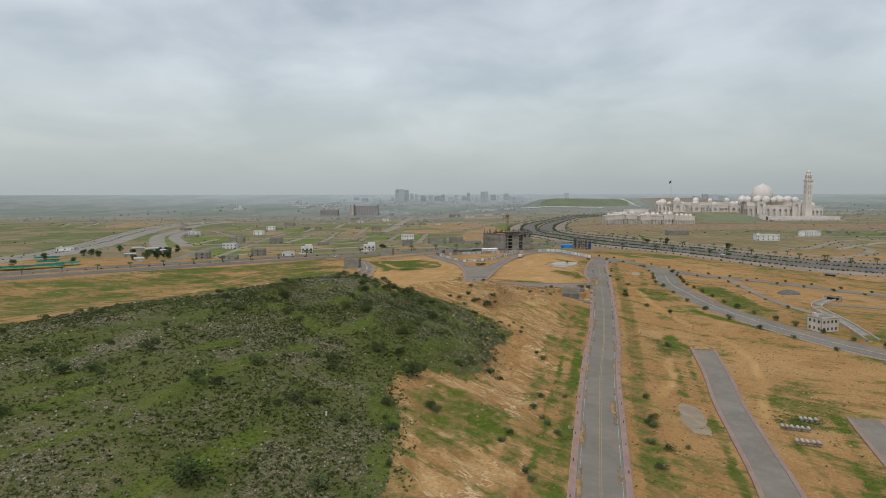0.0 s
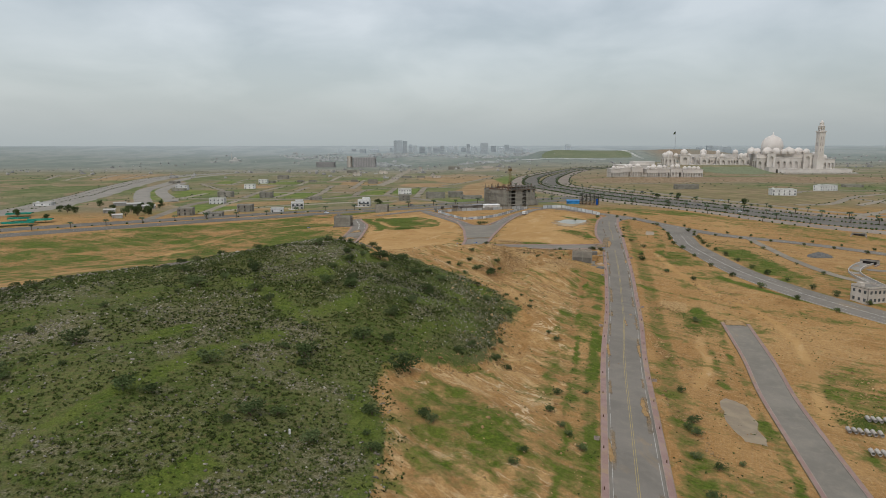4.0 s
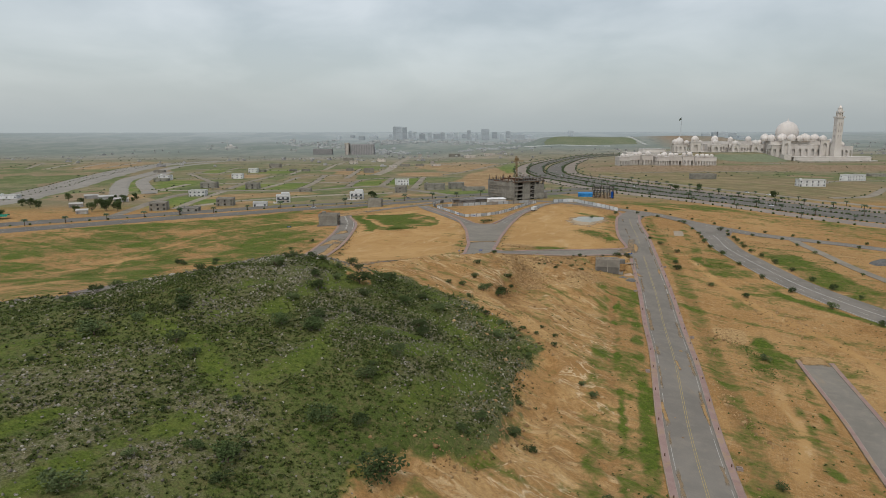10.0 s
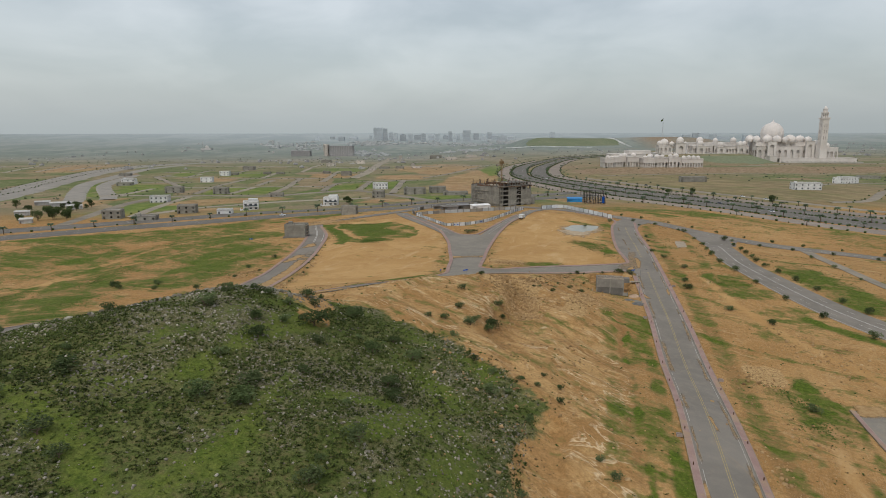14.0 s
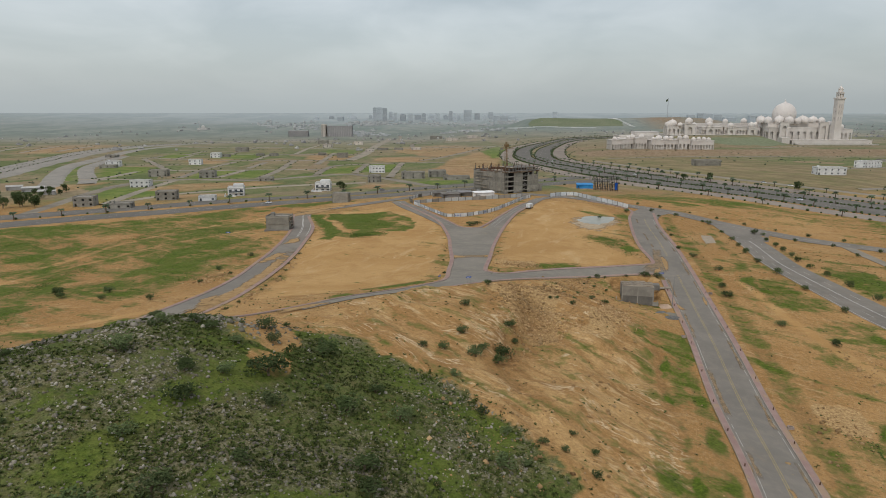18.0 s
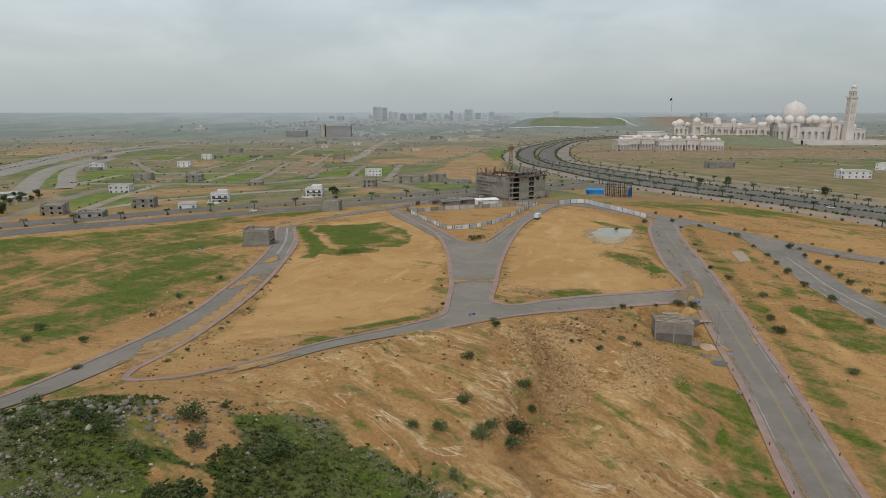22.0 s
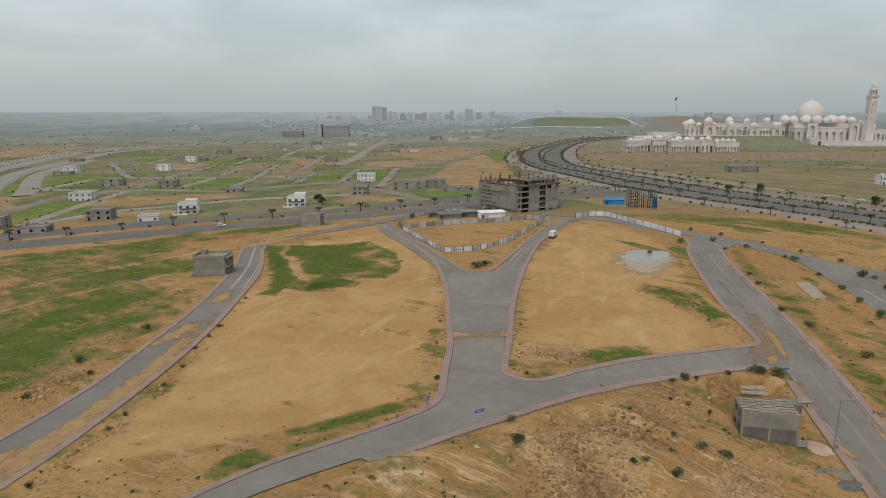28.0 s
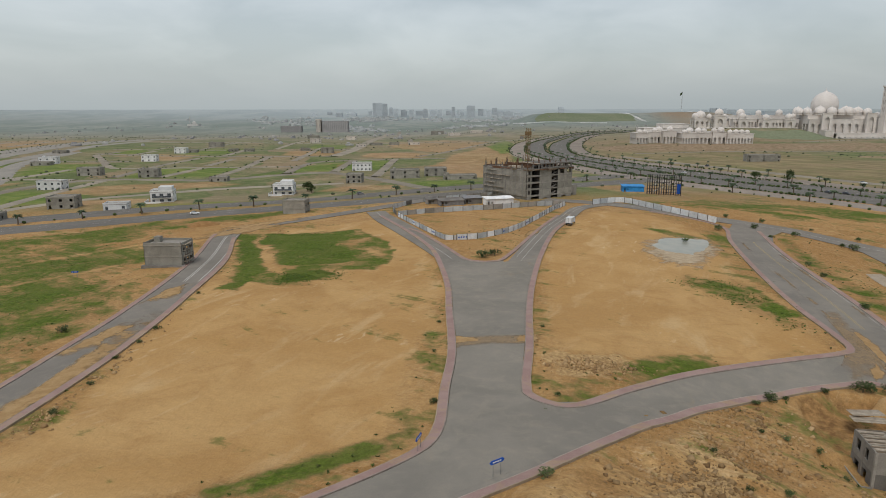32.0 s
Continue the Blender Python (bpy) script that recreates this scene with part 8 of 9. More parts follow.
for k in range(14):
    bm = bm_new()
    x, y = 822 - 3.4 * k, 2650 + 13 * k
    box(bm, x - 7, y, lay(x, y) - 4, x + 7, y + 13.2, lay(x, y) + 2.0)
    part("flight", bm, M_WHITE, t)

# ---- the far city ----
SKYLINE = [(-330, 22, 80), (-300, 40, 84), (-262, 30, 78), (-222, 26, 52), (-190, 24, 48), (-359, 20, 31), (-140, 40, 36), (-90, 30, 40), (-40, 46, 34), (0, 30, 42), (52, 44, 37), (95, 30, 44), (150, 34, 30), (182, 22, 58), (212, 20, 40), (238, 20, 32), (296, 52, 66), (360, 34, 45), (410, 30, 32), (452, 30, 52), (490, 40, 30), (540, 60, 28), (600, 50, 25), (886, 34, 55), (-480, 60, 20), (-560, 40, 22), (-620, 30, 18), (-720, 30, 17)]
for k, (x, w, top) in enumerate(SKYLINE):
    Y = 3900 + (k * 53 % 7) * 40
    q = (Y - 250) / 4250
    cx, zt, ww, z0 = 8 + (x - 8) * q, 58 + (top - 58) * q, w * q, lay(8 + (x - 8) * q, Y) - 3
    t = thing("tower_block", pose(cx, Y, z0), "distant grey high-rise block on the skyline", "high-rise", "skyline towers")
    h = max(zt - z0, 18)
    bm = bm_new()
    box(bm, -ww / 2, 0, 0, ww / 2, ww * 0.7, h)
    if k % 3 == 0:
        box(bm, -ww * 0.25, ww * 0.2, h, ww * 0.2, ww * 0.5, h + 4)
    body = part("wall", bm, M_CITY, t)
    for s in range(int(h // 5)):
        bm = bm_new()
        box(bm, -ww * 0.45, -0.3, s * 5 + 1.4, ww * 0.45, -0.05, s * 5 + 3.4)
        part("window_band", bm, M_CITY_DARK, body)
for k, (x, w, top, y) in enumerate(((1440, 40, 35, 3600), (1490, 30, 44, 3600), (1531, 60, 45, 3600), (1607, 50, 36, 3650), (1790, 60, 32, 3600), (1860, 50, 33, 3600), (1700, 70, 22, 3700), (1950, 60, 24, 3700), (1380, 50, 28, 3650), (2100, 70, 26, 3700))):
    z0 = lay(x, y) - 3
    t = thing("tower_block", pose(x, y, z0), "distant grey apartment block behind the ridge", "high-rise", "skyline towers")
    h = max(top - z0 + 4, 14)
    bm = bm_new()
    box(bm, -w / 2, 0, 0, w / 2, w * 0.5, h)
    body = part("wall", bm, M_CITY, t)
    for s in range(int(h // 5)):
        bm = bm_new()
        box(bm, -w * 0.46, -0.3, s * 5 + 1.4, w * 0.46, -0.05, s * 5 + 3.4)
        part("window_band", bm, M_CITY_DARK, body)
for x, y, w, top, z0, mt in ((-338, 2361, 16, 13, -32, M_CREAM), (-284, 2361, 84, 8, -32, M_BROWN_BLOCK), (-425, 2361, 66, -8, -32, M_BROWN_BLOCK)):
    t = thing("apartment_block", pose(x, y, z0), "brown unfinished apartment block on the plain" if mt is M_BROWN_BLOCK else "pale apartment tower on the plain", "apartment block")
    h = top - z0
    bm = bm_new()
    for wm, length in four_walls(w, 24):
        wall_cells(bm, pose(-w / 2, 0, 0) @ wm, length, h, 0.6, [o for s in range(int(h // 3.6)) for o in holes_row(length, max(2, int(length // 6)), 3.2, s * 3.6 + 0.8, s * 3.6 + 2.9, 1.5)])
    part("wall", bm, mt, t)
    bm = bm_new()
    box(bm, -w / 2 + 0.7, 0.7, 0, w / 2 - 0.7, 23.3, h - 0.3)
    part("inner_wall", bm, M_FAR_SHADE, t)
    bm = bm_new()
    box(bm, -w / 2 - 0.3, -0.3, h, w / 2 + 0.3, 24.3, h + 0.8)
    part("roof", bm, mt, t)
t = thing("small_mosque", pose(-966, 3000, lay(-966, 3000) - 1), "small white mosque far out on the plain", "mosque")
bm = bm_new()
box(bm, -22, 0, 0, 22, 34, 9)
part("hall", bm, M_FAR_WALL, t)
bm = bm_new()
lathe(bm, dome_profile(9), 16, (0, 18, 9))
part("dome", bm, M_FAR_WALL, t)
bm = bm_new()
bar(bm, (-12, 4, 0), (-12, 4, 38), 1.8, 8, 1.4)
part("minaret", bm, M_FAR_WALL, t)

# streets of the far quarter
STREETS = []
STREETS += [[(-221, 611), (-230, 686), (-236, 774)], [(-217, 621), (-193, 666), (-166, 687), (-137, 713), (-107, 730), (-50, 742)], [(-316, 789), (-313, 820), (-312, 871)], [(-240, 800), (-249, 912), (-245, 1015)], [(-204, 798), (-199, 887)], [(-159, 786), (-161, 886), (-173, 1032)], [(-132, 967), (-142, 1206)], [(-109, 827), (-111, 897), (-104, 951), (-70, 975), (-25, 992), (30, 1000)], [(-71, 840), (-69, 981)], [(-31, 790), (-27, 949), (-25, 997)], [(-74, 1683), (-68, 1996), (-80, 2400)]]
STREETS += [[(-203, 910), (-204, 1000)], [(-168, 952), (-171, 1024)], [(-342, 1050), (-348, 1140)], [(-386, 1060), (-386, 1120)], [(-389, 1068), (-330, 968), (-291, 900), (-266, 882), (-200, 890), (-112, 896)], [(-385, 968), (-343, 961), (-300, 965)], [(-360, 1151), (-364, 1252)], [(-330, 785), (-316, 789), (-262, 786)], [(-400, 1090), (-300, 1050), (-245, 1040), (-170, 1036), (-104, 1045)], [(-420, 1180), (-300, 1160), (-140, 1170), (-96, 1180)], [(-440, 1379), (-313, 1390), (-142, 1338), (-96, 1345)]]
STREETS += [[(-230, 1050), (-236, 1160)], [(-200, 1180), (-210, 1350), (-215, 1500)], [(-300, 1170), (-310, 1390)], [(-2, 1031), (36, 1120), (101, 1319), (140, 1420)], [(-90, 1345), (40, 1390), (140, 1420), (190, 1480)], [(-20, 1400), (-20, 1600), (10, 1900)], [(-100, 1600), (60, 1650), (240, 1760)], [(-110, 1900), (100, 1950), (340, 1960)], [(-640, 1200), (-700, 1420)], [(-680, 1180), (-760, 1420)], [(-600, 1230), (-640, 1420)], [(-720, 1190), (-820, 1400)], [(262, 1060), (420, 1096), (640, 1080), (900, 1100)]]
STREETS += [[(345, 650), (387, 662), (450, 731), (509, 784), (601, 856), (720, 920)], [(350, 566), (376, 588), (401, 604), (447, 660), (447, 731)], [(401, 604), (440, 612), (520, 640), (640, 700)], [(404, 648), (447, 685), (537, 764)]]
STREETS += [[(560, 1232), (700, 1292), (900, 1300)], [(420, 790), (480, 850), (640, 905), (900, 940)], [(640, 2600), (760, 2560), (900, 2580), (1100, 2540)], [(420, 1860), (700, 2100), (900, 2300)]]
for s in STREETS:
    l = curve(s, 12)
    bm = bm_new()
    sw = 3.2 if s[0][1] < 1300 else 4.5
    strip(bm, l, [(-sw - 1.6, -0.6), (-sw + 0.3, 0), (sw - 0.3, 0), (sw + 1.6, -0.6)], 0.35)
    bmesh.ops.recalc_face_normals(bm, faces=bm.faces)
    tagged(part("far_street", bm, M_STREET), "pale empty street between unbuilt plots", "road", "", "structure")


# ---- scattered small pieces, joined ----
def template(bm):
    bmesh.ops.triangulate(bm, faces=bm.faces)
    v = np.array([q.co[:] for q in bm.verts])
    bm.verts.index_update()
    f = np.array([[q.index for q in g.verts] for g in bm.faces])
    bm.free()
    return v, f


def scatter(name, temps, xs, ys, zs, size, material, label, category, rng, flat=1.0):
    """Copies of the templates at the places, turned and scaled at random, as one mesh."""
    V, F, base = [], [], 0
    pick = rng.integers(0, len(temps), len(xs))
    for k, (tv, tf) in enumerate(temps):
        i = np.nonzero(pick == k)[0]
        if not len(i):
            continue
        a = rng.uniform(0, 2 * math.pi, len(i))
        c, s, sz = np.cos(a)[:, None], np.sin(a)[:, None], size[i][:, None]
        st = rng.uniform(0.75, 1.3, (len(i), 1))
        v = np.stack([(tv[:, 0] * c * st - tv[:, 1] * s) * sz + xs[i][:, None], (tv[:, 0] * s * st + tv[:, 1] * c) * sz + ys[i][:, None], tv[:, 2] * sz * flat + zs[i][:, None]], -1)
        F.append((tf[None] + base + (np.arange(len(i)) * len(tv))[:, None, None]).reshape(-1, 3))
        V.append(v.reshape(-1, 3))
        base += len(i) * len(tv)
    V, F = np.concatenate(V), np.concatenate(F)
    me = bpy.data.meshes.new(name)
    me.vertices.add(len(V))
    me.vertices.foreach_set("co", V.ravel())
    me.loops.add(F.size)
    me.loops.foreach_set("vertex_index", F.ravel())
    me.polygons.add(len(F))
    me.polygons.foreach_set("loop_start", np.arange(0, F.size, 3))
    me.polygons.foreach_set("loop_total", np.full(len(F), 3))
    me.update()
    me.materials.append(material)
    return tagged(new(name, me), label, category, "", "stuff")


def tuft(seed, n=6, spread_=0.5, tall=0.55):
    """A clump of short bent leaves."""
    r = random.Random(seed)
    bm = bm_new()
    for k in range(n):
        a = r.uniform(0, 6.28)
        d = r.uniform(0.05, spread_)
        x, y, w = d * math.cos(a) * 0.5, d * math.sin(a) * 0.5, r.uniform(0.10, 0.2)
        h = tall * r.uniform(0.6, 1.1)
        p = Vector((-math.sin(a), math.cos(a), 0)) * w
        o = Vector((x, y, -0.08))
        m1 = o + Vector((math.cos(a) * d * 0.6, math.sin(a) * d * 0.6, h))
        e = o + Vector((math.cos(a) * d * 1.5, math.sin(a) * d * 1.5, h * r.uniform(0.5, 0.95)))
        v = [bm.verts.new(q) for q in (o - p * 0.5, o + p * 0.5, m1 + p, m1 - p, e)]
        bm.faces.new((v[0], v[1], v[2], v[3]))
        bm.faces.new((v[3], v[2], v[4]))
    return template(bm)


def stone(seed):
    """An angular broken block."""
    r = random.Random(seed)
    bm = bm_new()
    bmesh.ops.create_cube(bm, size=0.8)
    for v in bm.verts:
        v.co = Vector((v.co.x * r.uniform(0.6, 1.25), v.co.y * r.uniform(0.55, 1.1), v.co.z * r.uniform(0.45, 0.95)))
    bmesh.ops.rotate(bm, verts=bm.verts, cent=(0, 0, 0), matrix=Matrix.Rotation(r.uniform(-0.6, 0.6), 3, "X") @ Matrix.Rotation(r.uniform(-0.6, 0.6), 3, "Y"))
    return template(bm)


def places(rng, n, poly):
    xs, ys = [q[0] for q in poly], [q[1] for q in poly]
    x, y = rng.uniform(min(xs), max(xs), n), rng.uniform(min(ys), max(ys), n)
    k = inside(poly, x, y)
    return x[k], y[k]


rng = np.random.default_rng(7)
TUFTS = [tuft(k) for k in range(5)]
STONES = [stone(k) for k in range(9)]
NEAR_HILL = [(-130, 96), (-10, 96), (-9, 152), (-14, 190), (9, 206), (15, 222), (19, 240), (27, 256), (8, 281), (-8, 289), (-20, 291), (-36, 291), (-56, 288), (-75, 266), (-100, 250), (-150, 236), (-190, 214), (-190, 130)]

def cushion(seed):
    """A low rounded bush of short leafy twigs."""
    r = random.Random(seed + 60)
    bm = bm_new()
    for k in range(30):
        a, el = r.uniform(0, 6.28), r.uniform(0.05, 1.5)
        d = Vector((math.cos(a) * math.cos(el), math.sin(a) * math.cos(el), 0.75 * math.sin(el)))
        o = d * r.uniform(0.38, 0.68)
        u = Vector((r.gauss(0, 1), r.gauss(0, 1), r.gauss(0, 0.5))).normalized() * 0.2
        w = d.cross(u).normalized() * 0.16
        v = [bm.verts.new(q) for q in (o - u, o - w * 0.9, o + u + d * 0.08, o + w)]
        bm.faces.new(v)
    return template(bm)


CUSHIONS = [cushion(k) for k in range(5)]
hx, hy = places(rng, 135000, NEAR_HILL)
hx, hy = hx + rng.normal(0, 2.2, len(hx)), hy + rng.normal(0, 2.2, len(hy))
off_road = (dist_to(L_LEFT, hx, hy, 9) > 7.5) & off_scar(hx, hy)
hx, hy = hx[off_road], hy[off_road]
dens, lushness, stones_ = fbm(hx, hy, 16, 4, 77), lush_at(hx, hy), stony_at(hx, hy)
keep = rng.uniform(-0.5, 0.75, len(hx)) < dens + 0.12 - 0.75 * lushness - 0.10 * stones_
tx, ty = hx[keep], hy[keep]
scatter("hill_scrub", TUFTS, tx, ty, surf(tx, ty), 0.25 + 0.65 * rng.uniform(0, 1, len(tx)) ** 1.6, M_SCRUB, "low dark green scrub covering the stony hill", "scrub", rng)
keep2 = (rng.uniform(0, 1, len(hx)) < 0.07 + 0.30 * np.clip(lushness - 0.3, 0, 1)) & ~keep
tx, ty = hx[keep2], hy[keep2]
scatter("hill_herbs", TUFTS, tx, ty, surf(tx, ty), rng.uniform(0.25, 0.6, len(tx)), M_GRASS_TUFT, "bright green herbs between the stones", "herbs", rng, 0.8)
cx_, cy_ = places(rng, 15000, NEAR_HILL)
keep = off_scar(cx_, cy_) & (rng.uniform(-0.35, 0.6, len(cx_)) < fbm(cx_, cy_, 12, 4, 131) - 0.7 * lush_at(cx_, cy_)) & (dist_to(L_LEFT, cx_, cy_, 9) > 7.5)
cx_, cy_ = cx_[keep], cy_[keep]
scatter("hill_cushions", CUSHIONS, cx_, cy_, surf(cx_, cy_) - 0.05, 0.35 + 0.75 * rng.uniform(0, 1, len(cx_)) ** 2.2, M_SCRUB, "low rounded dark bushes between the rocks of the hill", "scrub", rng)
sx, sy = places(rng, 170000, NEAR_HILL)
keep = rng.uniform(0.0, 1.7, len(sx)) < (0.06 + 0.75 * stony_at(sx, sy) ** 2.0) * (1 - 0.7 * lush_at(sx, sy))
sx, sy = sx[keep], sy[keep]
scatter("hill_stones", STONES, sx, sy, surf(sx, sy) + 0.03, 0.14 + 0.55 * rng.uniform(0, 1, len(sx)) ** 2.6, M_STONE, "grey limestone rubble strewn over the hill", "stones", rng)
# the crown of the hill, which is seen from near by
CROWN = [(-78, 200), (8, 203), (18, 226), (27, 256), (8, 281), (-20, 291), (-56, 288), (-78, 264)]
ax, ay = places(rng, 33000, CROWN)
keep = off_scar(ax, ay)
ax, ay = ax[keep], ay[keep]
al_ = lush_at(ax, ay)
keep = rng.uniform(-0.45, 0.7, len(ax)) < fbm(ax, ay, 7, 4, 171) + 0.1 - 0.9 * al_
tx, ty = ax[keep], ay[keep]
scatter("crown_scrub", TUFTS, tx, ty, surf(tx, ty), 0.2 + 0.5 * rng.uniform(0, 1, len(tx)) ** 1.5, M_SCRUB, "dense low scrub on the crown of the hill", "scrub", rng)
keep = ~keep & (rng.uniform(0, 1, len(ax)) < 0.75 * stony_at(ax, ay) * (1 - 0.8 * al_))
tx, ty = ax[keep], ay[keep]
scatter("crown_stones", STONES, tx, ty, surf(tx, ty) + 0.02, 0.12 + 0.4 * rng.uniform(0, 1, len(tx)) ** 2.2, M_STONE, "pale limestone rubble on the crown of the hill", "stones", rng)
# crest boulders along the far edge of the hill
q = rng.uniform(0, 1, 420)
bx = np.interp(q, [0, 0.35, 0.7, 1], [-140, -86, -50, -26]) + rng.normal(0, 3.5, 420)
by = np.interp(q, [0, 0.35, 0.7, 1], [228, 250, 274, 280]) + rng.normal(0, 3.0, 420)
scatter("crest_boulders", STONES, bx, by, surf(bx, by) + 0.1, 0.35 + 0.9 * rng.uniform(0, 1, 420) ** 2, M_STONE, "pale grey boulders on the crest of the hill", "boulders", rng)

# tan rubble on the cut slopes
rub = []
rows_c = []
rows_c += [(34, 338, 4, 5, 700), (38, 328, 3, 4, 700), (33, 319, 3, 4, 420), (27, 334, 3, 5, 400), (30, 345, 4, 2.5, 350), (42, 355, 5, 4, 900), (52, 367, 5, 4, 700), (60, 378, 4, 4, 400), (58, 343, 3, 3, 260), (23, 306, 4, 6, 260), (44, 331, 5, 3, 260), (58, 336, 4, 3, 220), (62, 350, 5, 4, 200), (70, 358, 5, 3, 160)]
rows_c += [(26, 322, 5, 6, 320), (4, 196, 6, 4, 240), (14, 212, 4, 10, 300), (20, 236, 3, 12, 260), (14, 268, 8, 8, 260), (37, 394, 3.2, 1.8, 520), (43, 394, 3, 1.6, 160), (124, 300, 4, 6, 300), (118, 312, 5, 10, 260), (124, 196, 5, 12, 240), (72, 246, 2, 14, 200), (86, 262, 4, 14, 200), (-78, 388, 4, 8, 160), (40, 300, 14, 30, 500)]
rows_c += [(30, 240, 12, 30, 380), (20, 170, 12, 30, 300), (-72, 379, 2.2, 5, 420), (-69.5, 388, 1.2, 4, 160), (-49, 352, 1.2, 9, 200), (-47.5, 379, 1.2, 3, 160), (-47.5, 398, 1.0, 12, 160), (31, 346, 1.6, 1.4, 160), (62, 347, 3.5, 3, 260), (122, 212, 5, 8, 320), (94, 288, 3, 5, 240), (112, 165, 4, 12, 220), (72, 232, 1.2, 22, 260), (60, 180, 1.2, 22, 220)]
for cx, cy, sx_, sy_, n in rows_c:
    rub.append(np.stack([rng.normal(cx, sx_, n), rng.normal(cy, sy_, n)]))
rub = np.concatenate(rub, 1)
scatter("slope_rubble", STONES, rub[0], rub[1], surf(rub[0], rub[1]) + 0.05, 0.09 + 0.30 * rng.uniform(0, 1, rub.shape[1]) ** 2.2 + 0.85 * rng.uniform(0, 1, rub.shape[1]) ** 12, M_STONE_TAN, "tan broken stones strewn on the cut slope", "stones", rng)
gx_, gy_ = [], []
for g in GRASS[:16]:
    a, b = places(rng, 1500, g)
    a, b = a + rng.normal(0, 2.2, len(a)), b + rng.normal(0, 2.2, len(b))
    gx_.append(a)
    gy_.append(b)
gx_, gy_ = np.concatenate(gx_), np.concatenate(gy_)
clear = fbm(gx_, gy_, 7, 4, 14) > rng.uniform(-0.35, 0.35, len(gx_))
for _, line, half, _r in ROADS[:12]:
    clear &= dist_to(line, gx_, gy_, half + 5) > half + 2.2
gx_, gy_ = gx_[clear], gy_[clear]
scatter("verge_herbs", TUFTS, gx_, gy_, surf(gx_, gy_), rng.uniform(0.25, 0.6, len(gx_)), M_GRASS_TUFT, "bright green herbs growing in patches", "herbs", rng, 0.8)
# sparse weeds over the bare earth
wx, wy = rng.uniform(-140, 210, 16000), rng.uniform(95, 540, 16000)
wd = fbm(wx, wy, 40, 4, 55)
clear = (wd > rng.uniform(-0.3, 0.75, 16000)) & ~inside(HILL, wx, wy) & ~inside(BARE[0], wx, wy) & ~inside(BARE[1], wx, wy)
for _, line, half, _r in ROADS[:12]:
    clear &= dist_to(line, wx, wy, half + 5) > half + 2.0
wx, wy = wx[clear], wy[clear]
scatter("dry_weeds", TUFTS, wx, wy, surf(wx, wy), rng.uniform(0.25, 0.75, len(wx)), M_SCRUB, "sparse dusty weeds on bare earth", "weeds", rng, 0.8)


# ---- shrubs, trees and palms ----
def crown_mesh(seed, r, h, n, leaf, material, name):
    """A ragged crown of many small leaf clumps in lobes."""
    rd = random.Random(seed)
    lobes = [(Vector((rd.uniform(-0.55, 0.55) * r, rd.uniform(-0.55, 0.55) * r, h * rd.uniform(0.4, 0.85))), rd.uniform(0.35, 0.6) * r) for _ in range(7)]
    bm = bm_new()
    for k in range(n):
        c, lr = rd.choice(lobes)
        d = Vector((rd.gauss(0, 1), rd.gauss(0, 1), rd.gauss(0, 0.75))).normalized() * lr * rd.uniform(0.55, 1.05)
        o = c + d
        o.z = max(o.z, 0.08 * h)
        u = Vector((rd.gauss(0, 1), rd.gauss(0, 1), rd.gauss(0, 0.6))).normalized()
        w = u.cross(Vector((rd.gauss(0, 1), rd.gauss(0, 1), rd.gauss(0, 1)))).normalized()
        s = leaf * rd.uniform(0.6, 1.3)
        v = [bm.verts.new(o + q) for q in (u * s, w * s * 0.6, -u * s * 0.8, -w * s * 0.6, u.cross(w) * s * 0.45)]
        for f in ((0, 1, 4), (1, 2, 4), (2, 3, 4), (3, 0, 4)):
            bm.faces.new([v[q] for q in f])
    return mesh_of(name, bm, material)


def stem_mesh(seed, r, h, name):
    rd = random.Random(seed)
    bm = bm_new()
    bar(bm, (0, 0, -0.3), (0.04 * r, 0.02 * r, h * 0.4), 0.055 * r + 0.02, 6, 0.03 * r + 0.015)
    for k in range(5):
        a = k * 1.26 + rd.uniform(-0.3, 0.3)
        bar(bm, (0.02 * r, 0, h * rd.uniform(0.12, 0.4)), (math.cos(a) * r * 0.6, math.sin(a) * r * 0.6, h * rd.uniform(0.55, 0.8)), 0.03 * r + 0.012, 5, 0.01)
    return mesh_of(name, bm, M_BARK)


SHRUBS = [(crown_mesh(k, 1.5, 1.7, 430, 0.15, M_LEAF if k % 2 else M_LEAF_DARK, "crown"), stem_mesh(k, 1.5, 1.7, "trunk")) for k in range(5)]
TREES = [(crown_mesh(20 + k, 2.6, 5.0, 620, 0.30, M_LEAF_DARK, "crown"), stem_mesh(30 + k, 2.6, 5.0, "trunk")) for k in range(3)]


def plant(kind, meshes, x, y, s, label, group, turn=0.0, z=None):
    t = thing(kind, pose(x, y, (float(surf(x, y)[0]) if z is None else z) - 0.05, 0, 0, turn) @ Matrix.Diagonal((s, s, s * (0.78 if kind == "shrub" else 1.0), 1)), label, kind.replace("_", " "), group)
    part("trunk", meshes[1], None, t)
    part("crown", meshes[0], None, t)
    return t


